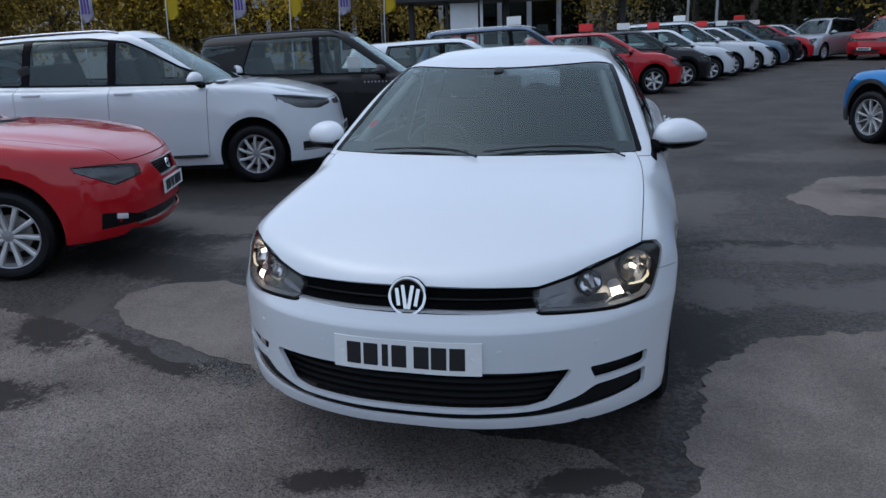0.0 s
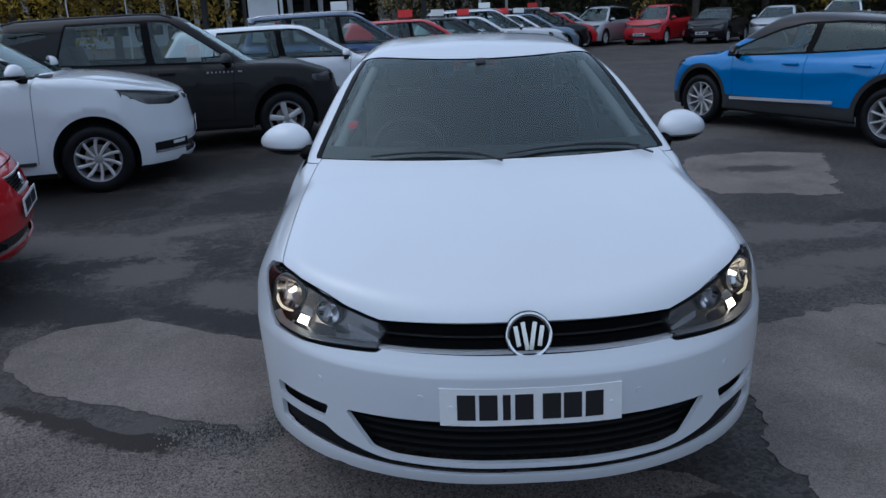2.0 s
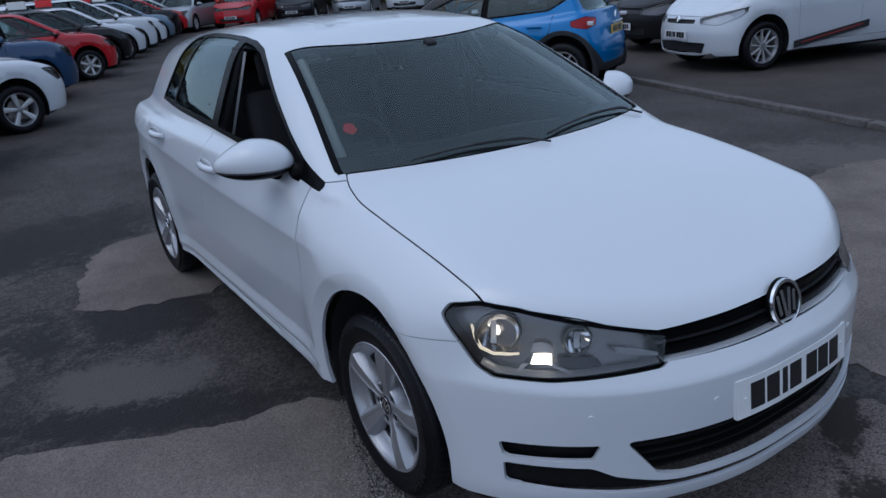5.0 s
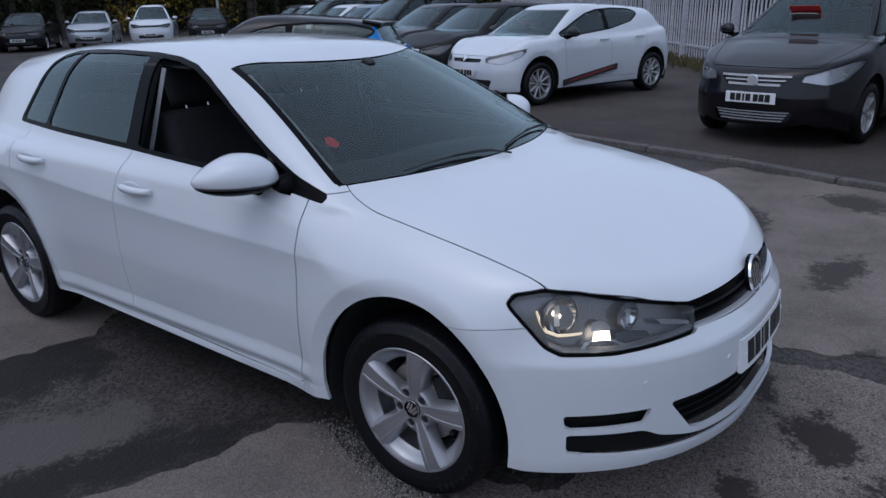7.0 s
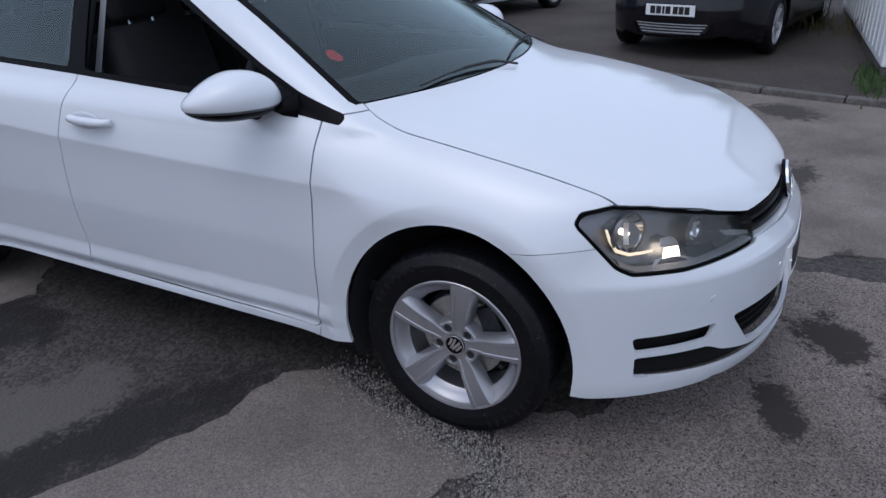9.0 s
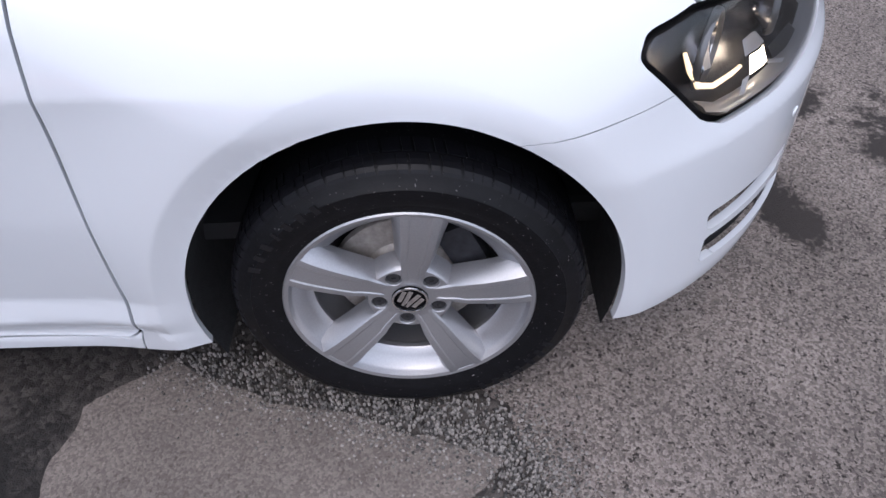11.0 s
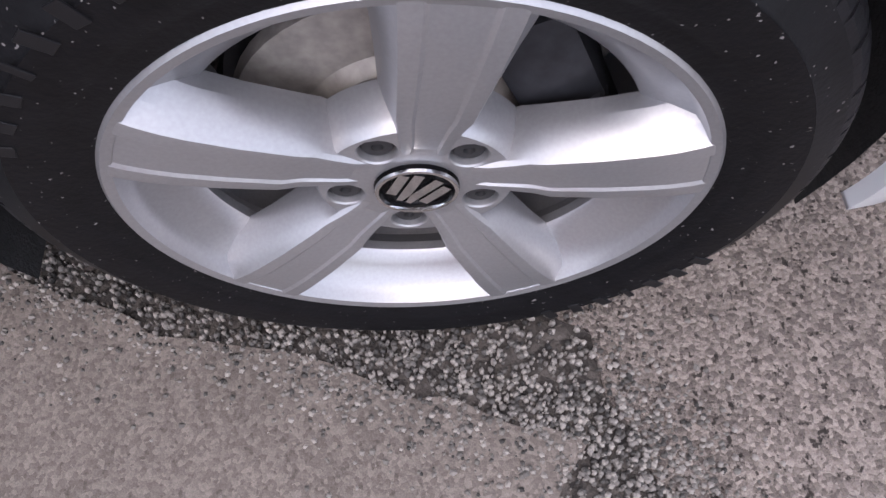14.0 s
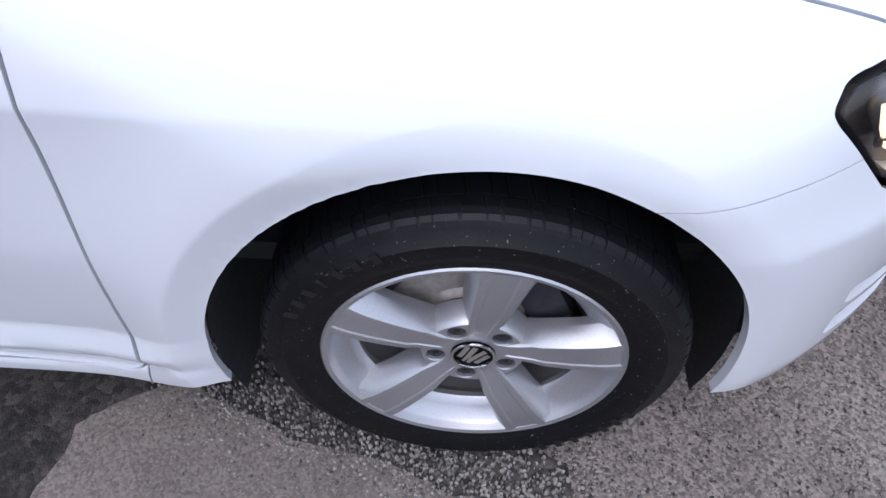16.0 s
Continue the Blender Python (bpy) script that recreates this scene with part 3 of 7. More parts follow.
def badge_strokes(parent, at, r, depth, axis, stroke=0.11):
    """A round badge's plain slanted bars. axis 'x': it looks along +x; 'y': along -y."""
    bm = bmesh.new()
    w = r * stroke
    for cx, lean in ((-0.60, 1), (-0.20, 1), (0.20, -1), (0.60, -1)):
        bm_box(bm, (2 * w, r * (1.45 if abs(cx) < 0.4 else 1.05), depth), Matrix.Translation((cx * r, -0.02 * r, 0)) @ Matrix.Rotation(radians(9 * lean), 4, 'Z'))
    turn = Euler((radians(90), 0, radians(90))).to_matrix() if axis == "x" else Euler((radians(90), 0, 0)).to_matrix()
    bmesh.ops.rotate(bm, matrix=turn, verts=bm.verts)
    bmesh.ops.translate(bm, verts=bm.verts, vec=(at, 0, 0) if axis == "x" else at)
    return part("emblem", bm, CHROME, parent, "plain chrome bars")


def liner(parent, S, y, sgn):
    """The dark inside of a wheel arch."""
    R, zc = S["arch"] + 0.006, S["tyre"]
    x0, x1 = S["half"] - 0.085, S["half"] - 0.36
    verts, faces, n = [], [], 40
    a0 = math.asin(max(-1, (S["floor"] - 0.055 - zc) / R))
    for i in range(n + 1):
        t = a0 + (math.pi - 2 * a0) * i / n
        c, s = math.cos(t), math.sin(t)
        verts += [(sgn * (x0 + 0.04 * max(0.0, c)), y + R * c / 1.035, zc + R * s / 0.955), (sgn * x1, y + R * c / 1.035, zc + R * s / 0.955), (sgn * x1, y + 0.05 * c, zc + 0.05 * s)]
    for i in range(n):
        b = 3 * i
        faces += [(b, b + 1, b + 4, b + 3), (b + 1, b + 2, b + 5, b + 4)]
    return part_mesh("wheel_arch_liner", mesh_of("wheel_arch_liner", verts, faces, LINER), parent)


def side_mirror(parent, sgn, at, size, top_material, base_from, sweep=0):
    """A door mirror: painted shell, black lower shell, arm, glass."""
    cx, cy, cz = at
    sx, sy, sz = size
    def shell(low, high):
        bm = bmesh.new()
        bmesh.ops.create_uvsphere(bm, u_segments=36, v_segments=24, radius=1)
        for v in bm.verts:
            x, y, z = v.co
            # a flat back towards the driver, a blunt front, fuller towards the car
            f = 1.0 + 0.10 * z
            px = math.copysign(abs(x) ** 0.80, x) * (1 - 0.10 * max(z, 0))
            pz = math.copysign(abs(z) ** 0.9, z) * (1.0 - (0.50 if z > 0 else 0.15) * max(0, px) ** 1.4)
            if z < 0:
                pz *= 0.66
            py = y if y < 0 else min(y, 0.22)
            py *= (1 - 0.25 * max(0, px)) * f
            v.co = (px * sx, py * sy, pz * sz)
        res = bmesh.ops.bisect_plane(bm, geom=list(bm.verts) + list(bm.edges) + list(bm.faces), plane_co=(0, 0, low), plane_no=(0, 0, 1), clear_inner=True)
        bmesh.ops.bisect_plane(bm, geom=list(bm.verts) + list(bm.edges) + list(bm.faces), plane_co=(0, 0, high), plane_no=(0, 0, 1), clear_outer=True)
        bmesh.ops.rotate(bm, matrix=Matrix.Rotation(radians(sweep), 3, 'Z'), verts=bm.verts)
        bmesh.ops.translate(bm, verts=bm.verts, vec=(cx, cy, cz))
        if sgn < 0:
            for v in bm.verts:
                v.co.x = -v.co.x
            bmesh.ops.reverse_faces(bm, faces=bm.faces)
        return bm
    mir = part("door_mirror", shell(-sz * 0.14, sz * 1.2), top_material, parent, smooth=60)
    part("lower_shell", shell(-sz * 1.2, -sz * 0.24), TRIM, mir, smooth=60)
    bm = shell(-sz * 0.25, -sz * 0.13)
    bmesh.ops.scale(bm, vec=(0.985, 0.985, 1.0), verts=bm.verts, space=Matrix.Translation((-sgn * cx, -cy, -cz)))
    part("indicator_strip", bm, LAMPGREY, mir, "grey indicator strip", smooth=60)
    arm = tube([(sgn * (cx - sx * 0.45), cy - 0.01, cz - sz * 0.45), (sgn * (cx - sx * 0.9), cy - 0.02, cz - sz * 0.75), (sgn * base_from[0], base_from[1], base_from[2])], [0.030, 0.028, 0.040], 12)
    part("arm", arm, TRIM, mir, smooth=60)
    g = box((sx * 1.25, 0.004, sz * 0.80), Matrix.Translation((sgn * cx, cy, cz + sz * 0.10)) @ Matrix.Rotation(radians(sgn * sweep), 4, 'Z') @ Matrix.Translation((0, sy * 0.235, 0)), 0.0015)
    part("mirror_glass", g, CHROME, mir)
    return mir


# ---- the white hatchback that the camera goes round ----
def hero_swage(y, z):
    """A ridge low on the doors: hollow above it, drawn in below it."""
    d = np.interp(z, (0.240, 0.268, 0.284, 0.314, 0.326, 0.372, 0.46, 0.56), (0.0, -0.003, -0.012, -0.001, 0.0, -0.013, -0.008, 0.0))
    return d * sig((y - 3.06) / 0.04) * sig((1.29 - y) / 0.02)


HERO = dict(
    half=0.895, axle=0.86, wheelbase=2.635, tyre=0.312, rim=0.2175, tyre_width=0.205, arch=0.387, band=0.052, flare=0.017, floor=0.235,
    side=curve((0.15, 0.848), (0.22, 0.864), (0.33, 0.879), (0.48, 0.889), (0.65, 0.893), (0.80, 0.886), (0.90, 0.858), (1.0, 0.825)),
    plan=curve((0.0, -0.040), (0.30, -0.024), (0.60, -0.008), (0.95, -0.003), (1.5, 0.0), (3.0, 0.0), (3.35, -0.006), (3.7, -0.032), (4.25, -0.13)),
    nose=curve((0.15, 0.040), (0.22, -0.004), (0.28, -0.018), (0.40, -0.018), (0.50, -0.018), (0.576, -0.015), (0.590, -0.010), (0.608, 0.001), (0.64, 0.020), (0.70, 0.048), (0.78, 0.080), (0.90, 0.12)),
    tail=curve((0.15, 4.12), (0.3, 4.22), (0.5, 4.255), (0.7, 4.22), (1.0, 4.13)),
    nose_bow=(0.41, 0.42), tail_bow=(0.16, 0.35), corner=0.07, shoulder=0.05,
    hood=curve((-0.05, 0.69), (0.05, 0.735), (0.25, 0.812), (0.45, 0.872), (0.70, 0.928), (1.0, 0.973), (1.25, 0.992), (1.6, 0.985), (3.2, 1.00), (4.2, 1.02)),
    crown=0.030, fall=3.2, ridge=0.0015, ridge_soft=0.045, wing_round=0.025, bonnet_crown=0.040, cabin_floor=0.93, ridge_x=curve((0, 0.37), (0.3, 0.46), (1.15, 0.67)), ridge_on=curve((0.15, 0.0), (0.5, 1.0), (1.0, 1.0), (1.2, 0.0)),
    crease=curve((0.0, 0.70), (0.6, 0.745), (1.05, 0.766), (1.3, 0.778), (1.8, 0.787), (2.35, 0.803), (3.29, 0.852), (4.2, 0.90)), crease_amount=0.028,
    door_side=curve((0.15, 0.848), (0.22, 0.864), (0.33, 0.879), (0.48, 0.889), (0.62, 0.893), (0.75, 0.8945), (1.1, 0.8945)), crease_soft=0.0025, swage=hero_swage,
    cabin=(0.800, 0.46, 0.22), cabin_plan=curve((1.0, -0.03), (1.8, 0.0), (2.9, -0.012), (3.5, -0.055), (4.2, -0.15)),
    screen=(1.055, 2.0, 0.36), rear=(4.14, 0.60, 0.25), rail=0.13, blend=0.030,
    roof=curve((1.5, 1.335), (1.8, 1.385), (2.1, 1.425), (2.5, 1.449), (3.2, 1.422), (3.9, 1.350)), roof_crown=0.10)
gfield = make_field(HERO)
gs = Skin(gfield, 0.0, 4.25, 0.165, center_top(HERO), 0.019)
AXF, AXR, ZC, RA = 0.86, 0.86 + 2.635, HERO["tyre"], HERO["arch"]
for off in (-0.05, -0.025, -0.006, 0.0, 0.006, 0.025):
    gs.split(np.where(gs.V[:, 0] > 0.5, gs.V[:, 2] - HERO["crease"](gs.V[:, 1]) - off, 1.0), [0])
for ya in (0.86, 0.86 + 2.635):
    for off in (-0.025, -0.008, 0.0, 0.008, 0.025):
        gs.split(np.where(gs.V[:, 0] > 0.5, np.hypot((gs.V[:, 1] - ya) * 1.035, (gs.V[:, 2] - 0.312) * 0.955) - 0.444 - off, 1.0), [0])
for level in (0.576, 0.590, 0.602):
    gs.split(np.where(gs.V[:, 1] < 0.5, gs.V[:, 2] - level, 1.0), [0])
for drop in (0.015, 0.03, 0.045, 0.06, 0.08, 0.10, 0.13):
    gs.split(np.where((gs.V[:, 0] > 0.55) & (gs.V[:, 1] > 0.35) & (gs.V[:, 1] < 3.4), gs.V[:, 2] - HERO["hood"](gs.V[:, 1]) + drop, 1.0), [0])
for level in (0.284, 0.314, 0.326, 0.372):
    gs.split(np.where((gs.V[:, 0] > 0.5) & (gs.V[:, 1] > 1.25) & (gs.V[:, 1] < 3.15), gs.V[:, 2] - level, 1.0), [0])
gs.settle(2)
side_only = lambda x, y, z: x > 0.45
gs.panel("off", lambda x, y, z: z - 0.234 - 0.018 * np.clip(y - 1.2, 0, 3))
for ya in (AXF, AXR):
    gs.panel("off", lambda x, y, z, ya=ya: np.hypot((y - ya) * 1.035, (z - ZC) * 0.955) - RA, where=side_only)
# glazing
up = lambda x, y, z: z > 0.90
screen_edge = curve((1.0, 0.785), (1.23, 0.742), (1.55, 0.664), (1.94, 0.574), (2.1, 0.535))
screen_f = lambda x, y, z: np.maximum(np.maximum(1.055 + 0.34 * x * x - y, y - 1.76 - 0.58 * x * x), x - screen_edge(y))
gs.panel("screen_seal", lambda x, y, z: screen_f(x, y, z) - 0.004, where=up)
gs.panel("windscreen", lambda x, y, z: np.maximum(screen_f(x, y, z), x - screen_edge(y) + 0.022), ("screen_seal",), where=up)
gs.panel("trim", lambda x, y, z: poly([(1.245, 0.957), (1.40, 1.022), (1.56, 1.093), (1.72, 1.172), (1.88, 1.250), (2.02, 1.312), (2.15, 1.356), (2.30, 1.382), (2.48, 1.395), (2.75, 1.399), (3.02, 1.396), (3.22, 1.384), (3.31, 1.366), (3.36, 1.330), (3.49, 1.046), (2.4, 1.014), (1.5, 0.979)], 0.015)(y, z), where=lambda x, y, z: (x > 0.4) & (z > 0.9))
gs.panel("front_pane", lambda x, y, z: poly([(1.425, 1.008), (1.545, 1.066), (1.70, 1.144), (1.86, 1.222), (2.01, 1.290), (2.14, 1.336), (2.28, 1.363), (2.425, 1.376), (2.350, 1.030)], 0.012)(y, z), ("trim",))
gs.panel("rear_pane", lambda x, y, z: poly([(2.435, 1.036), (2.505, 1.381), (2.80, 1.385), (3.09, 1.379), (3.15, 1.056)], 0.012)(y, z), ("trim",))
gs.panel("quarter_pane", lambda x, y, z: poly([(3.18, 1.058), (3.12, 1.377), (3.22, 1.370), (3.295, 1.352), (3.34, 1.320), (3.455, 1.064)], 0.012)(y, z), ("trim",))
gs.panel("rear_window", lambda x, y, z: poly([(-0.8, 1.04), (0.60, 1.05), (0.52, 1.30), (-0.8, 1.31)], 0.04)(x, z), where=lambda x, y, z: y > 3.7)
# front end
lamp_u = lambda x, y: 0.6 * x + 0.8 * y
hood_front = curve((0.0, 0.718), (0.30, 0.716), (0.43, 0.714), (0.60, 0.765), (0.70, 0.788), (0.78, 0.803), (0.9, 0.83))
hood_edge = curve((0.2, 0.74), (0.45, 0.752), (0.8, 0.754), (1.05, 0.748), (1.16, 0.735), (1.25, 0.70))
gs.panel("headlamp", lambda x, y, z: poly([(0.330, 0.634), (0.60, 0.617), (0.755, 0.620), (0.80, 0.640), (0.905, 0.757), (0.885, 0.782), (0.80, 0.797), (0.70, 0.788), (0.50, 0.745), (0.325, 0.704)], 0.010)(lamp_u(x, y), z), gap=0.0052, where=lambda x, y, z: (y < 0.75) & (x > 0.3))
gs.panel("grille", lambda x, y, z: np.maximum(np.maximum(z - hood_front(x), 0.636 + 0.01 * x - z), x - 0.47), where=lambda x, y, z: y < 0.3)
gs.panel("bonnet", lambda x, y, z: np.maximum(np.maximum(x - hood_edge(y), hood_front(x) - z), y - 1.050 - 0.34 * x * x), gap=0.0022, where=lambda x, y, z: (y < 1.4) & (z > 0.65))
gs.panel("bumper", lambda x, y, z: np.maximum(z - 0.698 + 0.12 * np.maximum(y - 0.43, 0), y - 0.80), gap=0.0010, where=lambda x, y, z: (y < 0.8))
gs.panel("lower_grille", lambda x, y, z: poly([(-0.8, 0.472), (0.545, 0.437), (0.535, 0.420), (0.465, 0.325), (0.40, 0.312), (-0.8, 0.304)], 0.008)(x, z), ("bumper",), where=lambda x, y, z: y < 0.4)
vent_u = lamp_u
gs.panel("vent", lambda x, y, z: poly([(0.475, 0.432), (0.500, 0.384), (0.735, 0.382), (0.748, 0.430)], 0.006)(vent_u(x, y), z), ("bumper",), where=lambda x, y, z: (y < 0.6) & (x > 0.5))
lip_low, lip_high = curve((0.0, 0.268), (0.40, 0.272), (0.65, 0.288), (0.82, 0.306)), curve((0.0, 0.292), (0.40, 0.297), (0.56, 0.330), (0.63, 0.362), (0.82, 0.366))
gs.panel("lip_strip", lambda x, y, z: np.maximum(np.maximum(lip_low(x) - z, z - lip_high(x)), lamp_u(x, y) - 0.735), ("bumper",), where=lambda x, y, z: y < 0.6)
gs.panel("splitter", lambda x, y, z: z - lip_low(x), ("bumper",), where=lambda x, y, z: (y < 0.30))
# doors
gs.panel("front_door", lambda x, y, z: poly([(1.310, 0.985), (1.312, 0.948), (1.314, 0.78), (1.325, 0.55), (1.340, 0.285), (1.362, 0.268), (2.40, 0.288), (2.424, 0.31), (2.438, 0.50), (2.436, 0.70), (2.415, 0.90), (2.37, 1.05)], 0.006)(y, z), gap=0.0022, where=lambda x, y, z: (x > 0.5) & (z < 1.06))
gs.panel("rear_door", lambda x, y, z: poly([(2.37, 1.05), (2.415, 0.90), (2.436, 0.70), (2.438, 0.50), (2.424, 0.31), (2.45, 0.290), (3.00, 0.30), (3.05, 0.36), (3.10, 0.52), (3.20, 0.66), (3.30, 0.78), (3.34, 0.90), (3.35, 1.05)], 0.008)(y, z), gap=0.0022, where=lambda x, y, z: (x > 0.5) & (z < 1.06))
wing_edge = curve((0.22, 1.350), (0.30, 1.338), (0.55, 1.325), (0.78, 1.314), (0.955, 1.311), (1.05, 1.29))
gs.panel("wing", lambda x, y, z: np.maximum(y - wing_edge(z) + 0.001, z - 0.968 - 0.10 * (1.3 - y)), gap=0.0018, where=lambda x, y, z: (x > 0.3) & (z < 1.10) & (y < 1.45))

hero = empty("hatchback_car", Matrix(), "white five-door hatchback with headlights on, driver's window open", "car")
gs.put("body_shell", "body", WHITE, hero, flange=0.012)
bonnet = gs.put("bonnet", "bonnet", WHITE, hero, flange=0.014)
bumper = gs.put("front_bumper", "bumper", WHITE, hero, flange=0.016)
gs.put("splitter", "splitter", WHITE, bumper, flange=0.012)
gs.put("lip_strip", "lip_strip", SLOT, bumper, lift=-0.022)
gs.put("lower_grille", "lower_grille", CORE, bumper, lift=-0.05)
gs.put("screen_seal", "screen_seal", TRIM, hero, "black rubber seal round the windscreen", flange=0.006)
gs.put("windscreen", "windscreen", GLASS, hero, lift=-0.003, flange=0.004)
gs.put("rear_window", "rear_window", DARKGLASS, hero, lift=-0.003)
gs.put("grille_backing", "grille", CORE, hero, lift=-0.045)
for sgn in (1, -1):
    gs.put("wing", "wing", WHITE, hero, flange=0.014, both=False, side=sgn)
    fd = gs.put("front_door", "front_door", WHITE, hero, flange=0.014, both=False, side=sgn)
    rd = gs.put("rear_door", "rear_door", WHITE, hero, flange=0.014, both=False, side=sgn)
    gs.put("window_trim", "trim", TRIM, fd, "gloss black window surround", flange=0.010, both=False, side=sgn)
    if sgn > 0:
        gs.put("window_pane", "front_pane", GLASS, fd, lift=-0.004, both=False, side=sgn)
    gs.put("window_pane", "rear_pane", GLASS, rd, lift=-0.004, both=False, side=sgn)
    gs.put("quarter_pane", "quarter_pane", DARKGLASS, rd, lift=-0.004, both=False, side=sgn)
    gs.put("vent_recess", "vent", SLOT, bumper, lift=-0.035, both=False, side=sgn)
    lamp = gs.put("headlamp", "headlamp", LENS, hero, "clear headlamp with a lit bulb", lift=-0.001, both=False, side=sgn)
    gs.put("lamp_housing", "headlamp", SMOKE, lamp, lift=-0.055, flange=-0.05, both=False, side=sgn)
    for yw in (AXF, AXR):
        liner(hero, HERO, yw, sgn)
        m = pose(sgn * 0.770, yw, ZC, 0, 0, 0 if sgn > 0 else 180) @ pose(0, 0, 0, -9)
        wheel_parts(hero, "wheel", m, HERO, dict(spokes=5, broad_spokes=True, seg=96, tread=True, marks=True), "five-spoke silver alloy wheel", brakes=True)
    side_mirror(fd, sgn, (0.915, 1.555, 1.016), (0.148, 0.102, 0.088), WHITE, (0.79, 1.40, 0.985), 36)

core = Skin(gfield, 0.0, 4.25, 0.18, center_top(HERO), 0.07)
core.panel("off", lambda x, y, z: np.maximum(0.90 - z, 1.12 - y))
core.panel("off", lambda x, y, z: z - 0.30)
for ya in (AXF, AXR):
    core.panel("off", lambda x, y, z, ya=ya: np.hypot(y - ya, z - ZC) - RA - 0.01, where=side_only)
core.put("inner_shell", "body", CORE, hero, lift=-0.06)
part("underbody", box((1.24, 3.5, 0.06), Matrix.Translation((0, 2.15, 0.29)), 0.02), CORE, hero)



# details of the white hatchback
def number_plate(parent, m, width, height, back, bars, label):
    """A plate in the local xz plane that looks along -y, with plain bars for the characters."""
    pl = part("number_plate", box((width, 0.006, height), m, 0.002), back, parent, label)
    n = len(bars)
    for i, (cx, w) in enumerate(bars):
        part("bar", box((w, 0.002, height * 0.68), m @ Matrix.Translation((cx * width, -0.0042, 0)), 0.0006), BARS, pl)
    return pl


SEVEN = [(-0.355, 0.052), (-0.235, 0.052), (-0.135, 0.022), (-0.040, 0.052), (0.110, 0.052), (0.225, 0.052), (0.345, 0.052)]
# upper grille and plate follow the nose
def along_nose(z, off, x0, x1, n=24):
    pts = []
    for i in range(n + 1):
        x = x0 + (x1 - x0) * i / n
        y = 0.0
        for _ in range(30):
            f = gfield(np.array([x]), np.array([y]), np.array([z]))[0]
            y += f * 0.9
        pts.append((x, y + off, z))
    return pts


bow = curve(*[(p[0], p[1] * 0.85) for p in along_nose(0.497, 0.0, 0.0, 0.30, 6)])


def bent(width, high, deep, x0, y0, material, name, parent, label="", n=14):
    """A plate that follows the bumper's bow, leaning back a little."""
    bm = bmesh.new()
    rows = []
    for i in range(n + 1):
        x = x0 - width / 2 + width * i / n
        y = y0 + float(bow(np.array([abs(x)]))[0])
        rows.append([bm.verts.new((x, y + dy + 0.105 * dz, 0.497 + dz)) for dy, dz in ((0, high / 2), (0, -high / 2), (deep, -high / 2), (deep, high / 2))])
    for p, q in zip(rows, rows[1:]):
        for k in range(4):
            bm.faces.new((p[k], p[(k + 1) % 4], q[(k + 1) % 4], q[k]))
    bm.faces.new(rows[0][::-1])
    bm.faces.new(rows[-1])
    bmesh.ops.recalc_face_normals(bm, faces=bm.faces)
    return part(name, bm, material, parent, label, smooth=30)


plate = bent(0.520, 0.111, 0.012, 0.0, -0.009, PLATE, "number_plate", hero, "white front number plate with black bars")
for cx, w in SEVEN:
    bent(w, 0.0755, 0.003, cx * 0.520, -0.0105, BARS, "bar", plate, n=3)
for sx in (-0.228, 0.228):
    part("screw", cyl(0.006, 0.005, 0.006, pose(sx, -0.009 + float(bow(np.array([abs(sx)]))[0]), 0.497, 90), 12), PAPER, plate)

badge = part("badge", revolve([(0.0, 0.069), (0.010, 0.069), (0.014, 0.066), (0.014, 0.0)], 48), TRIM, hero, "round badge, chrome ring and plain bars on black", smooth=40)
badge.matrix_basis = pose(0, 0.052, 0.684, 0, -14, -90)
ring = part("ring", revolve([(0.012, 0.0675), (0.020, 0.066), (0.021, 0.061), (0.019, 0.0565), (0.012, 0.056)], 48), CHROME, badge, smooth=50)
badge_strokes(badge, 0.0155, 0.056, 0.006, "x")

# upper grille: three bars and a chrome line; lower grille: slats and a bright line
def ribbon(points, high, deep, material, name, parent, label="", tilt=0.0):
    """A bar of rectangular section along points."""
    bm = bmesh.new()
    rows = []
    for i, p in enumerate(points):
        a, b = Vector(points[max(i - 1, 0)]), Vector(points[min(i + 1, len(points) - 1)])
        d = (b - a).normalized()
        out = Vector((d.y, -d.x, 0)).normalized()
        c = Vector(p)
        rows.append([bm.verts.new(c + out * o + Vector((0, 0, h))) for o, h in ((0, high / 2), (0.0, -high / 2), (-deep, -high / 2 + tilt), (-deep, high / 2 + tilt))])
    for p, q in zip(rows, rows[1:]):
        for k in range(4):
            bm.faces.new((p[k], p[(k + 1) % 4], q[(k + 1) % 4], q[k]))
    bm.faces.new(rows[0][::-1])
    bm.faces.new(rows[-1])
    bmesh.ops.recalc_face_normals(bm, faces=bm.faces)
    return part(name, bm, material, parent, label, smooth=30)




grille = ribbon(along_nose(0.6415, 0.004, -0.43, 0.43), 0.007, 0.03, SATIN, "grille_strip", hero, "thin chrome line under the grille")
ribbon(along_nose(0.658, 0.012, -0.43, 0.43), 0.022, 0.03, TRIM, "grille_bar", hero)
ribbon(along_nose(0.694, 0.016, -0.43, 0.43), 0.024, 0.03, TRIM, "grille_bar", hero)
ribbon(along_nose(0.677, 0.017, -0.43, 0.43), 0.002, 0.012, PLASTIC, "grille_line", hero)
for k in range(5):
    ribbon(along_nose(0.330 + 0.026 * k, 0.030, -0.47 - 0.012 * k, 0.47 + 0.012 * k), 0.006, 0.02, SLOT, "slat", bumper)
ribbon(along_nose(0.303, 0.002, -0.44, 0.44), 0.006, 0.012, SATIN, "lower_grille_line", bumper, "bright line under the lower grille")
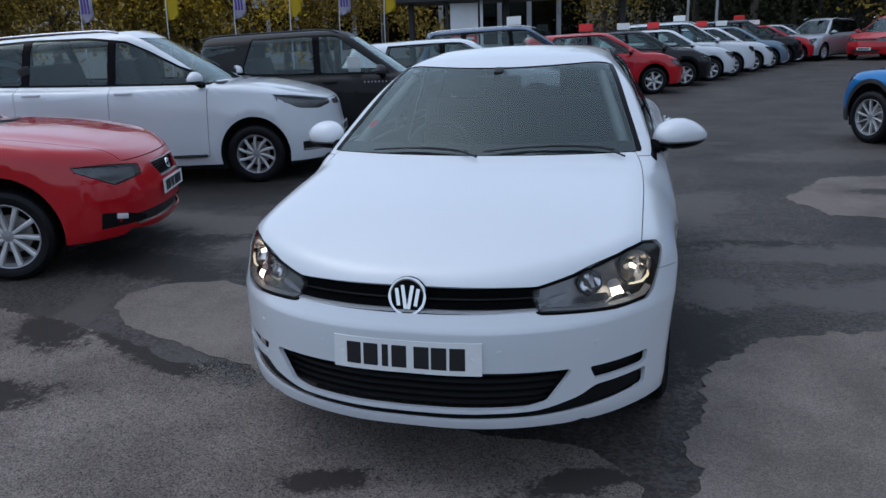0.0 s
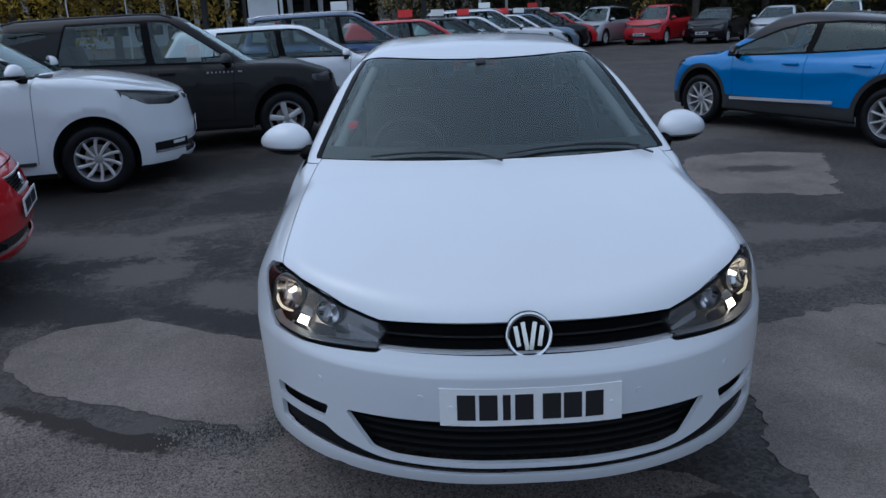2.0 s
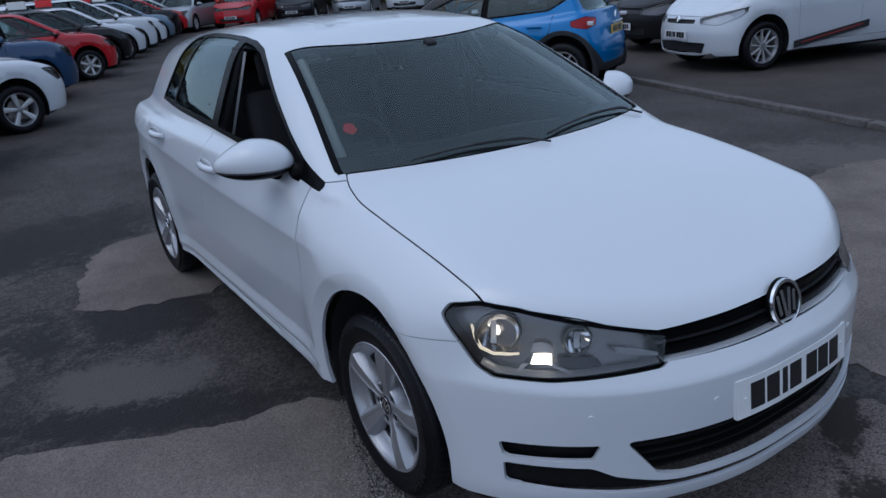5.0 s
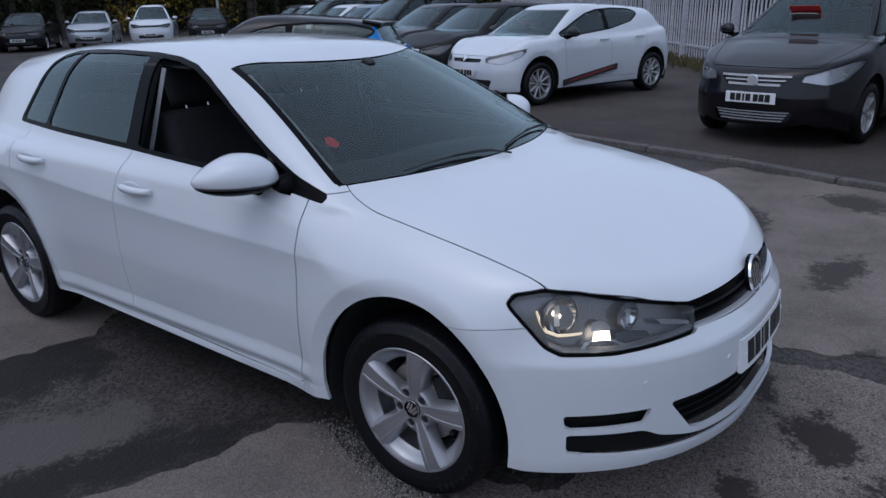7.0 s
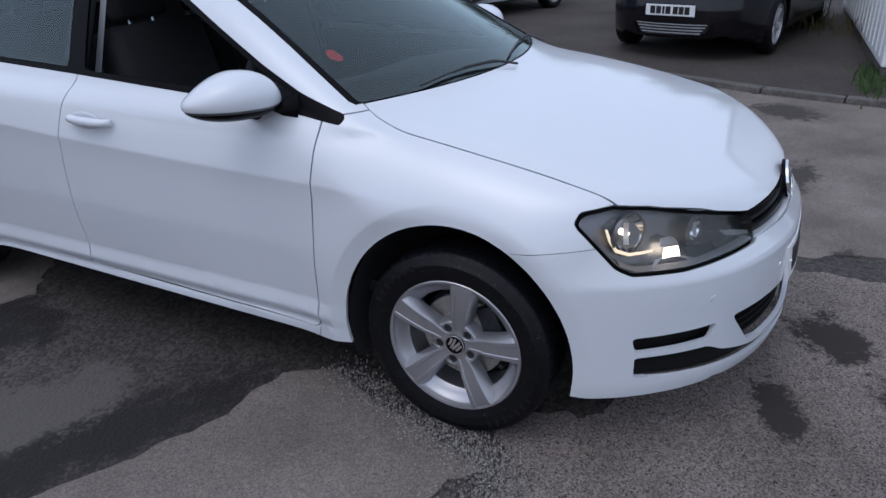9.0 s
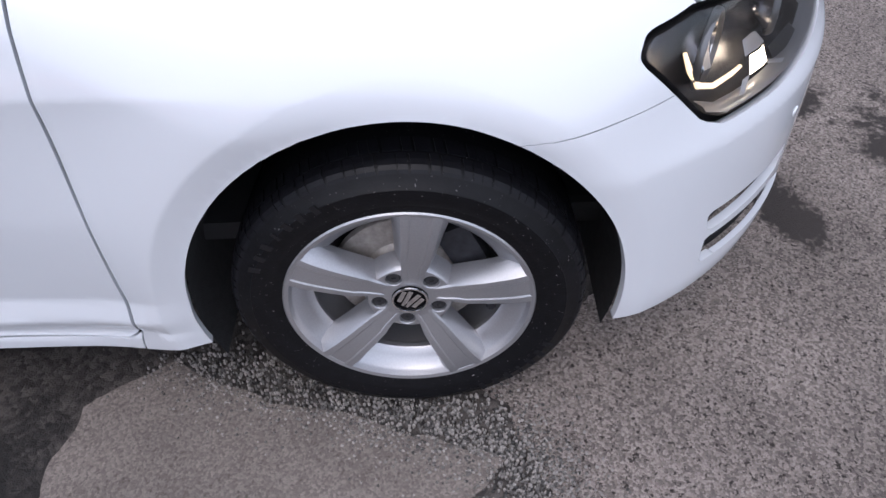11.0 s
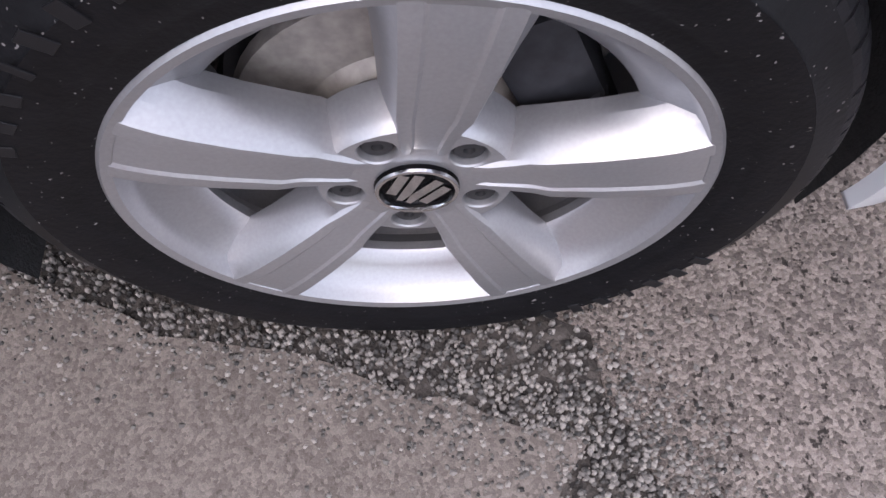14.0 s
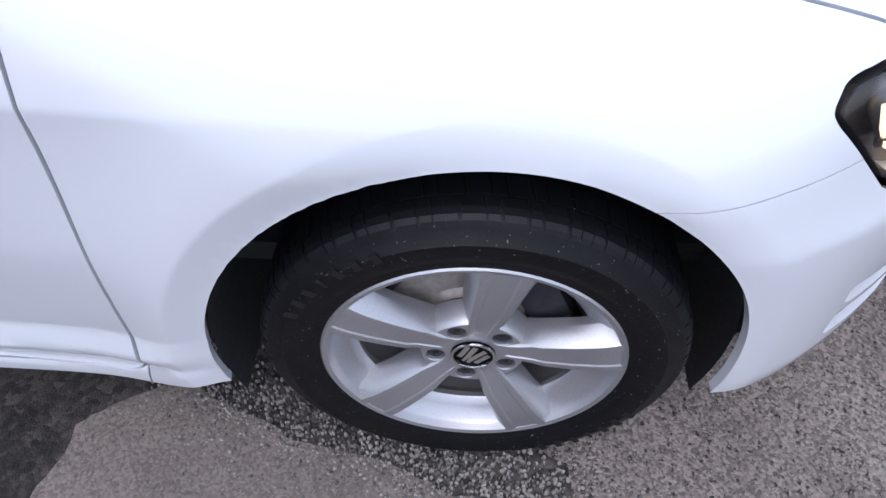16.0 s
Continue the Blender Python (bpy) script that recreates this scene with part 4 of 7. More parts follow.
for sx in (-0.62, -0.315, 0.315, 0.62):
    y = along_nose(0.515, 0, sx, sx, 1)[0][1]
    ang = math.degrees(math.atan(0.82 * sx + 2.94 * sx ** 5))
    part("parking_sensor", cyl(0.011, 0.010, 0.004, pose(sx, y - 0.0005, 0.515, 90, 0, ang), 20), WHITE, bumper, smooth=30)

# headlamps
def bowl(r, depth, seg=32):
    return [(-depth * (1 - (i / 8) ** 2), r * i / 8) for i in range(9)]


def in_lamp(u, z, deep):
    """A point of the lamp at u along its face and height z, lying deep behind the lens, and the way out of it."""
    x, y = 0.6, 0.25
    for _ in range(60):
        y += gfield(np.array([x]), np.array([y]), np.array([z]))[0] * 0.7
        x = max(0.3, x + (u - lamp_u(x, y)) * 0.4)
    n = Vector(gs.grad(np.array([[x, y, z]]))[0]).normalized()
    return Vector((x, y, z)) - n * deep, n


def lamp_sheet(rows, name, material, parent, s, label="", thick=0.003):
    """A thin curved piece inside the lamp, through rows of (u, z, deep)."""
    bm = bmesh.new()
    grid = []
    for row in rows:
        grid.append([bm.verts.new((s * p.x, p.y, p.z)) for p in (in_lamp(*q)[0] for q in row)])
    for p, q in zip(grid, grid[1:]):
        for i in range(len(p) - 1):
            bm.faces.new((p[i], p[i + 1], q[i + 1], q[i]))
    bmesh.ops.solidify(bm, geom=list(bm.faces), thickness=thick)
    bmesh.ops.recalc_face_normals(bm, faces=bm.faces)
    return part(name, bm, material, parent, label, smooth=40)


for lamp in [o for o in hero.children if o.name.startswith("headlamp")]:
    s = 1 if sum(v.co.x for v in lamp.data.vertices) > 0 else -1
    for u, z, r, dep, yaw in ((0.752, 0.722, 0.056, 0.040, 30), (0.540, 0.708, 0.036, 0.028, 18)):
        c, _ = in_lamp(u, z, 0.030)
        ob = part("reflector", revolve(bowl(r, dep), 32), REFLECT, lamp, "bright reflector bowl", smooth=60)
        ob.matrix_basis = pose(s * c.x, c.y, c.z, 0, 0, -90 + s * yaw)
        part("bezel", revolve([(-0.004, r + 0.007), (0.002, r + 0.006), (0.007, r + 0.002), (0.004, r), (-0.004, r - 0.001)], 32), LAMPGREY, ob, smooth=60)
        part("bulb", cyl(0.009, 0.007, 0.026, pose(-0.016, 0, 0, 0, 90), 14), BULB if r > 0.04 else REFLECT, ob, smooth=50)
        # bright upright sheets beside each bowl: the sky's reflection made as pale shapes
        w = 0.020 if r > 0.04 else 0.014
        lamp_sheet([[(u + k * w, z + 0.62 * r, 0.020), (u + k * w, z, 0.026), (u + k * w, z - 0.45 * r, 0.022)] for k in ((0.9, 0.1) if r > 0.04 else (0.7, -0.3))], "reflector_shield", BRIGHT, lamp, s)
    # lit line that bends under the outer bowl
    pts = [in_lamp(u, z, 0.014)[0] for u, z in ((0.822, 0.742), (0.812, 0.712), (0.795, 0.684), (0.760, 0.672), (0.715, 0.674), (0.690, 0.677))]
    part("daylight_line", tube([(s * p.x, p.y, p.z) for p in pts], [0.003, 0.0045, 0.005, 0.0045, 0.004, 0.003], 8), GLOWLINE, lamp, "warm lit daytime line", smooth=60)
    # bright saddle between the bowls that spreads into two legs
    lamp_sheet([[(0.655, 0.702, 0.030), (0.632, 0.706, 0.026), (0.610, 0.700, 0.030)], [(0.662, 0.680, 0.022), (0.630, 0.683, 0.016), (0.598, 0.680, 0.022)]], "reflector_saddle", BRIGHT, lamp, s)
    lamp_sheet([[(0.652, 0.678, 0.020), (0.630, 0.680, 0.014), (0.606, 0.678, 0.020)], [(0.660, 0.652, 0.016), (0.630, 0.655, 0.010), (0.604, 0.652, 0.016)]], "daylight_lamp", BULB, lamp, s, "lit warm daytime lamp")
    lamp_sheet([[(0.682, 0.652, 0.016), (0.664, 0.654, 0.014)], [(0.700, 0.630, 0.012), (0.690, 0.630, 0.010)]], "reflector_leg", BRIGHT, lamp, s)
    lamp_sheet([[(0.612, 0.652, 0.014), (0.596, 0.652, 0.016)], [(0.560, 0.632, 0.010), (0.545, 0.634, 0.012)]], "reflector_leg", BRIGHT, lamp, s)
    # dim pod of the inner corner, and the bright floor along the lens
    lamp_sheet([[(0.590, 0.668, 0.020), (0.540, 0.672, 0.018), (0.490, 0.666, 0.020)], [(0.585, 0.648, 0.014), (0.535, 0.646, 0.012), (0.480, 0.650, 0.014)]], "inner_pod", LAMPGREY, lamp, s)
    lamp_sheet([[(0.455, 0.690, 0.020), (0.400, 0.680, 0.018), (0.345, 0.664, 0.014)], [(0.440, 0.674, 0.014), (0.395, 0.664, 0.012), (0.345, 0.656, 0.010)]], "corner_fin", BRIGHT, lamp, s)
    low = curve((0.34, 0.640), (0.45, 0.632), (0.60, 0.623), (0.75, 0.626), (0.80, 0.648))
    us = [0.345 + 0.0445 * k for k in range(11)]
    zs = [float(low(np.array([u]))[0]) for u in us]
    lamp_sheet([[(u, z + 0.002, 0.003) for u, z in zip(us, zs)], [(u, z + 0.008, 0.008) for u, z in zip(us, zs)], [(u, z + 0.014, 0.026) for u, z in zip(us, zs)]], "lamp_strip", BRIGHT, lamp, s, "bright floor of the lamp")

# door handles
for door in [o for o in hero.children if o.name.startswith(("front_door", "rear_door"))]:
    s = 1 if sum(v.co.x for v in door.data.vertices) > 0 else -1
    yc, zc = (2.250, 0.880) if door.name.startswith("front") else (3.100, 0.918)
    bm = bmesh.new()
    rows = []
    for i in range(13):
        t = i / 12
        y = yc - 0.105 + 0.21 * t
        out = 0.892 + 0.030 * math.sin(math.pi * t) ** 0.5
        h = 0.017 - 0.004 * abs(2 * t - 1) ** 3
        rows.append([bm.verts.new((s * (out + dx), y, zc + dz + 0.004 * t)) for dx, dz in ((-0.014, h), (0.0, h * 0.7), (0.004, 0), (0.0, -h * 0.7), (-0.014, -h))])
    for p, q in zip(rows, rows[1:]):
        for k in range(4):
            bm.faces.new((p[k], p[k + 1], q[k + 1], q[k]))
    bm.faces.new(rows[0])
    bm.faces.new(rows[-1][::-1])
    bmesh.ops.recalc_face_normals(bm, faces=bm.faces)
    part("handle", bm, WHITE, door, smooth=60)
    cup = bmesh.new()
    bmesh.ops.create_uvsphere(cup, u_segments=20, v_segments=10, radius=1, matrix=Matrix.Translation((s * 0.884, yc + 0.02, zc)) @ Matrix.Diagonal((0.006, 0.075, 0.030, 1)))
    part("handle_cup", cup, WHITE, door, smooth=60)

# wipers, sill of the windscreen, sticker
def on_screen(x, y, off=0.006):
    z = 1.0
    for _ in range(30):
        f = gfield(np.array([x]), np.array([y]), np.array([z]))[0]
        z -= f * 1.05
    return (x, y - off * 0.5, z + off)


for x0, x1, y0, y1 in ((0.62, 0.05, 1.194, 1.066), (-0.02, -0.50, 1.062, 1.146)):
    pts = [on_screen(x0 + (x1 - x0) * i / 10, y0 + (y1 - y0) * i / 10 + 0.005 * math.sin(i / 10 * math.pi), 0.010) for i in range(11)]
    wiper = part("wiper", tube(pts, [0.0045] * 10 + [0.003], 6), PLASTIC, hero, "black windscreen wiper", smooth=60)
    arm = [on_screen(x0 + 0.05, y0 - 0.04, 0.010)] + [on_screen(x0 + (x1 - x0) * i / 10, y0 + (y1 - y0) * i / 10 + 0.005, 0.013) for i in range(1, 6)]
    part("wiper_arm", tube(arm, 0.0045, 6), PLASTIC, wiper, smooth=60)
frit = []
n = 30
verts, faces = [], []
for i in range(n + 1):
    x = -0.72 + 1.44 * i / n
    y = 1.066 + 0.34 * x * x
    for d, o in ((0.0, -0.006), (0.075, -0.006)):
        verts.append(on_screen(x, y + d, o))
for i in range(n):
    faces.append((2 * i, 2 * i + 2, 2 * i + 3, 2 * i + 1))
part_mesh("screen_band", mesh_of("screen_band", verts, faces, PLASTIC), hero, "dark printed band at the foot of the windscreen")
sv = [on_screen(-0.590 + 0.026 * math.cos(k * math.tau / 10) * (1.0 if k % 2 else 0.8), 1.40 + 0.030 * math.sin(k * math.tau / 10), -0.005) for k in range(10)]
tagged(part_mesh("sticker", mesh_of("sticker", sv, [tuple(range(10))], REDPAPER), None), "small red sticker inside the windscreen corner", "sticker")

# cabin
def seat(parent, x, y, wide, name="front_seat"):
    st = empty(name, Matrix.Translation((x, y, 0.0)), "black fabric seat with a headrest", "seat")
    st.parent = parent
    part("cushion", box((wide, 0.52, 0.18), pose(0, 0.0, 0.50, 8), 0.05, 3), SEAT, st, smooth=60)
    part("backrest", box((wide, 0.15, 0.62), pose(0, 0.33, 0.84, -16), 0.055, 3), SEAT, st, smooth=60)
    return st


def headrest(st, x):
    part("headrest", box((0.25, 0.10, 0.17), pose(x, 0.47, 1.235, -14), 0.035, 3), SEAT, st, smooth=60)
    for dx in (-0.06, 0.06):
        part("headrest_post", cyl(0.006, 0.006, 0.12, pose(x + dx, 0.45, 1.14, -14), 8), CHROME, st, smooth=60)


for x in (-0.36, 0.36):
    headrest(seat(hero, x, 2.05, 0.50), 0)
rear = seat(hero, 0, 2.92, 1.25, "rear_seat")
for x in (-0.38, 0.38):
    headrest(rear, x)
dash = bmesh.new()
for y, z0, z1 in ((1.28, 0.60, 0.950), (1.45, 0.60, 0.965), (1.62, 0.60, 0.940), (1.70, 0.60, 0.86)):
    for x, dz in ((-0.70, -0.03), (-0.55, 0.0), (-0.30, 0.015), (-0.10, 0.0), (0.30, 0.0), (0.70, -0.03)):
        dash.verts.new((x, y, z1 + dz))
dash.verts.ensure_lookup_table()
for j in range(3):
    for i in range(5):
        a = j * 6 + i
        dash.faces.new((dash.verts[a], dash.verts[a + 1], dash.verts[a + 7], dash.verts[a + 6]))
r = bmesh.ops.extrude_edge_only(dash, edges=[e for e in dash.edges if e.is_boundary])
for v in r["geom"]:
    if isinstance(v, bmesh.types.BMVert):
        v.co.z = 0.55
dashboard = part("dashboard", dash, CABIN, hero, "dark soft plastic dashboard", smooth=50)
sw = part("steering_wheel", revolve([(0.016 * math.cos(t * math.tau / 10), 0.175 + 0.016 * math.sin(t * math.tau / 10)) for t in range(10)], 40, True), CABIN, hero, smooth=60)
sw.matrix_basis = pose(-0.36, 1.80, 0.90, 0, 25, 90)
part("wheel_boss", box((0.05, 0.16, 0.11), pose(-0.01, 0, 0), 0.025, 3), CABIN, sw, smooth=60)
part("wheel_spoke", box((0.02, 0.33, 0.035), pose(-0.01, 0, 0.0), 0.008), CABIN, sw)
part("rear_view_mirror", box((0.23, 0.03, 0.07), pose(0.0, 1.76, 1.275, 10), 0.012, 3), CABIN, hero, smooth=60)
part("mirror_stem", box((0.05, 0.05, 0.07), pose(0.0, 1.745, 1.315, 30), 0.012), CABIN, hero)
for s in (-1, 1):
    part("b_pillar", box((0.03, 0.10, 0.46), pose(s * 0.675, 2.47, 1.14, 0, -s * 24), 0.010), CABIN, hero)
    part("seat_belt", box((0.004, 0.030, 0.62), pose(s * 0.68, 2.395, 1.04, 2, -s * 18), 0.0015), BELT, hero, "grey seat belt hanging by the pillar")
    part("door_lining", box((0.03, 2.0, 0.45), pose(s * 0.745, 2.35, 0.75), 0.01), CABIN, hero)
    part("grab_handle", tube([(s * 0.56, 1.98, 1.335), (s * 0.55, 2.00, 1.31), (s * 0.55, 2.16, 1.315), (s * 0.555, 2.18, 1.345)], 0.009, 8), CABIN, hero, smooth=60)
for s in (-1, 1):
    part("pillar_trim", tube([(s * 0.665, 1.34, 0.985), (s * 0.600, 1.60, 1.135), (s * 0.520, 1.92, 1.300)], [0.030, 0.026, 0.022], 10), PILLAR, hero, "pale grey pillar lining", smooth=60)
part("cabin_floor", box((1.45, 2.9, 0.04), pose(0, 2.6, 0.38)), CABIN, hero)
part("parcel_shelf", box((1.15, 0.60, 0.02), pose(0, 3.62, 0.985), 0.006), CABIN, hero)
hl = []
for i in range(16):
    t = i / 15
    y = 1.98 + 1.72 * t
    hl.append((y, 1.375 + 0.03 * math.sin(math.pi * t)))
verts = [(x, y, z - 0.06 * (x / 0.5) ** 2) for y, z in hl for x in (-0.52, -0.26, 0, 0.26, 0.52)]
faces = [(5 * j + i, 5 * j + i + 1, 5 * j + i + 6, 5 * j + i + 5) for j in range(15) for i in range(4)]
part_mesh("headlining", mesh_of("headlining", verts, faces, BELT), hero)



# ---- the other cars ----
def car_spec(L, half, H, axle, wheelbase, belt, nose_top, screen_y, slope, rear_y, rear_slope, tyre, rim, roof_front=None, cabin=None, tail_top=None, arch=None, floor=0.23, blunt=(0.36, 0.40), sag=0.06, rise=0.05):
    """The field's numbers for an ordinary car of this size. Nose at y = 0, tail at y = L."""
    gw = cabin or half - 0.10
    roof_y = screen_y + slope * (H - 1.05)
    return dict(
        half=half, axle=axle, wheelbase=wheelbase, tyre=tyre, rim=rim, tyre_width=0.205, arch=arch or tyre + 0.075, band=0.05, flare=0.010, floor=floor,
        side=curve((0.15, half - 0.05), (0.30, half - 0.016), (0.55, half - 0.003), (0.75, half - 0.006), (belt - 0.08, half - 0.030), (belt + 0.05, half - 0.075)),
        plan=curve((0.0, -0.07), (0.35, -0.04), (0.7, -0.012), (1.2, 0.0), (L - 1.2, 0.0), (L - 0.5, -0.02), (L, -0.09)),
        nose=curve((0.15, 0.09), (0.30, 0.02), (0.50, 0.0), (0.62, 0.02), (nose_top, 0.07), (nose_top + 0.2, 0.16)),
        tail=curve((0.15, L - 0.14), (0.35, L - 0.02), (0.55, L), (0.8, L - 0.05), (belt + 0.05, L - 0.12)),
        nose_bow=blunt, tail_bow=(0.14, 0.30), corner=0.09, shoulder=0.07,
        hood=curve((-0.05, nose_top - 0.04), (0.08, nose_top + 0.01), (0.35, nose_top + 0.35 * (belt - nose_top) + 0.03), (screen_y - 0.35, belt - 0.005), (screen_y + 0.1, belt + 0.02), (L * 0.6, belt), (L, belt + rise)),
        crown=0.05, ridge=0.012, ridge_x=curve((0, 0.34), (0.4, 0.48), (1.2, 0.62)), ridge_on=curve((0.2, 0.0), (0.5, 1.0), (screen_y - 0.2, 1.0), (screen_y, 0.0)),
        crease=curve((0.0, 0.68), (axle + 0.5, 0.76), (L * 0.6, 0.84), (L, 0.92)), crease_amount=0.009,
        cabin=(gw, 0.40, 0.22), cabin_plan=curve((1.0, -0.03), (roof_y, 0.0), (L * 0.7, -0.01), (L, -0.10)),
        screen=(screen_y, slope, 0.30), rear=(rear_y, rear_slope, 0.22), rail=0.13, blend=0.045,
        roof=curve((screen_y + slope * 0.25, roof_front or H - 0.09), (roof_y + 0.1, H - 0.02), (L * 0.52, H), (L * 0.72, H - sag * 0.35), (L * 0.93, H - sag)), roof_crown=0.09,
        belt=belt, L=L, H=H, nose_top=nose_top)


def build_car(name, label, S, colour, at, heading, group="", W=None, step=0.05, lamp=None, grille=None, low_grille=None, windows=None, belt_drop=0.0, roof_colour=None, cladding=None,
              trim=None, plate=True, tail_lamp=None, rails=None, privacy=False, mirror_colour=None, chrome_belt=False, roof_panel=None, wheels_seg=40, cabin=True, plate_back=None, dlo=None, lining=None):
    """One parked car as a thing with its parts. at: the middle of its nose on the ground; heading: the way it faces, in degrees from +x."""
    F = make_field(S)
    L, half, belt, H = S["L"], S["half"], S["belt"], S["H"]
    nt = S["nose_top"]
    yf, yr, zc, R = S["axle"], S["axle"] + S["wheelbase"], S["tyre"], S["arch"]
    sk = Skin(F, 0.0, L, S["floor"] - 0.05, center_top(S), step)
    sk.panel("off", lambda x, y, z: z - S["floor"])
    ring = lambda y, z, ya: np.hypot((y - ya) * 1.035, (z - zc) * 0.955)
    for ya in (yf, yr):
        sk.panel("off", lambda x, y, z: ring(y, z, ya) - R, where=lambda x, y, z: x > 0.4)
    wy0, wsl, wc = S["screen"]
    ry0, rsl, rc = S["rear"]
    roof = S["roof"]
    roof_lip = S["roof"](np.array([wy0 + wsl * (H - 1.0)]))[0] - 0.075
    # windscreen by its own plane; side windows between the belt and the roof rail
    screen_f = lambda x, y, z: np.maximum(np.maximum(belt + 0.015 - z, z - roof_lip), np.maximum(x - (S["cabin"][0] - 0.085 - 0.45 * (z - 1.0)), y - (wy0 + wsl * (z - 1.0) + wc * x * x + 0.10)))
    sk.panel("windscreen", screen_f, where=lambda x, y, z: (z > belt - 0.02) & (y < L * 0.6))
    zb = lambda y: belt + 0.010 - belt_drop + S.get("belt_rise", 0.02) * (y - wy0)
    a0, c0 = windows[0], windows[-1]
    lead = lambda z: a0 + wsl * 0.95 * (z - belt)
    trail = lambda z: c0 - S.get("rear_lean", 0.30) * (z - belt)
    win = lambda x, y, z: np.maximum(np.maximum(zb(y) - z, z - (roof(y) - 0.085)), np.maximum(lead(z) - y, y - trail(z)))
    if dlo:
        outline = poly(dlo, 0.02)
        win = lambda x, y, z: outline(y, z)
    sk.panel("trim", lambda x, y, z: win(x, y, z) - 0.022, where=lambda x, y, z: (x > 0.35) & (z > belt - 0.12))
    cuts = windows[1:-1]
    edges = [a0 - 1] + list(cuts) + [c0 + 1]
    for k in range(len(edges) - 1):
        lo = edges[k] + (0.045 if k else 0)
        hi = edges[k + 1] - (0.045 if k < len(edges) - 2 else 0)
        sk.panel("pane%d" % k, lambda x, y, z: np.maximum(win(x, y, z), np.maximum(lo - y + 0.05 * (z - belt), y - hi - 0.05 * (z - belt))), ("trim",))
    sk.panel("rear_window", lambda x, y, z: poly([(-0.8, belt + 0.08), (half - 0.30, belt + 0.09), (half - 0.36, H - 0.16), (-0.8, H - 0.15)], 0.03)(x, z), where=lambda x, y, z: y > L * 0.8)
    u = lambda x, y: 0.6 * x + 0.8 * y
    lamp = lamp or [(0.30, nt - 0.10), (0.62, nt - 0.13), (0.72, nt - 0.08), (0.90, nt + 0.06), (0.60, nt + 0.04), (0.30, nt - 0.02)]
    sk.panel("headlamp", lambda x, y, z: poly(lamp, 0.012)(u(x, y), z), gap=0.003, where=lambda x, y, z: (y < 0.95) & (x > 0.25))
    grille = grille or [(-0.6, nt - 0.10), (0.42, nt - 0.09), (0.42, nt - 0.01), (-0.6, nt - 0.005)]
    sk.panel("grille", lambda x, y, z: poly(grille, 0.012)(x, z), where=lambda x, y, z: y < 0.35)
    if low_grille:
        sk.panel("low_grille", lambda x, y, z: poly(low_grille, 0.012)(x, z), where=lambda x, y, z: y < 0.35)
    he = curve((0.2, 0.55), (0.6, 0.66), (wy0, 0.74))
    sk.panel("bonnet", lambda x, y, z: np.maximum(np.maximum(x - he(y), nt - 0.01 - z), y - wy0 - 0.02 - wc * x * x), gap=0.003, where=lambda x, y, z: (y < wy0 + 0.4) & (z > nt - 0.1) & (z < belt + 0.08))
    if tail_lamp:
        sk.panel("tail_lamp", lambda x, y, z: poly(tail_lamp, 0.02)(y - 0.5 * x, z), gap=0.003, where=lambda x, y, z: (y > L - 0.9) & (x > 0.35))
    if cladding:
        sk.panel("cladding", lambda x, y, z: np.minimum(z - cladding - 0.03 * np.sin(y * 1.2), np.minimum(ring(y, z, yf), ring(y, z, yr)) - R - 0.055))
    if roof_panel:
        sk.panel("roof", lambda x, y, z: roof_panel(x, y) - z, ("body",), where=lambda x, y, z: z > belt - 0.05)
    d0, d1, d2 = a0 + 0.02, cuts[0], min(c0 + 0.05, yr - R + 0.25)
    dz = S["floor"] + 0.09
    sk.panel("front_door", lambda x, y, z: poly([(d0 - 0.05, belt + 0.1), (d0 + 0.02, belt - 0.1), (d0 + 0.06, dz), (d1 + 0.04, dz), (d1, belt + 0.1)], 0.02)(y, z), gap=0.003, where=lambda x, y, z: (x > 0.45) & (z < belt + 0.08))
    sk.panel("rear_door", lambda x, y, z: poly([(d1, belt + 0.1), (d1 + 0.04, dz), (yr - R - 0.02, dz), (yr - R + 0.03, 0.55), (d2, 0.80), (d2 + 0.02, belt + 0.1)], 0.02)(y, z), gap=0.003, where=lambda x, y, z: (x > 0.45) & (z < belt + 0.08))

    m = pose(at[0], at[1], 0.045 if group.endswith("bays") else 0.0, 0, 0, heading + 90)
    car = empty(name, m, label, "car", group)
    gl = DARKGLASS if privacy else GLASS
    sk.put("body_shell", "body", colour, car, flange=0.012)
    sk.put("bonnet", "bonnet", colour, car, flange=0.012)
    sk.put("windscreen", "windscreen", GLASS, car, lift=-0.003)
    sk.put("rear_window", "rear_window", DARKGLASS, car, lift=-0.003)
    sk.put("grille", "grille", PLASTIC, car, lift=-0.03)
    sk.put("lower_grille", "low_grille", PLASTIC, car, lift=-0.035)
    sk.put("cladding", "cladding", PLASTIC, car, "unpainted black plastic lower body", flange=0.012)
    sk.put("roof", "roof", roof_colour or colour, car)
    for s in (1, -1):
        fd = sk.put("front_door", "front_door", colour, car, flange=0.012, both=False, side=s)
        rd = sk.put("rear_door", "rear_door", colour, car, flange=0.012, both=False, side=s)
        sk.put("window_trim", "trim", TRIM, car, flange=0.008, both=False, side=s)
        for k in range(len(edges) - 1):
            sk.put("window_pane", "pane%d" % k, gl if k else GLASS, car, lift=-0.004, both=False, side=s)
        lp = sk.put("headlamp", "headlamp", LENS, car, "clear headlamp", lift=-0.001, both=False, side=s)
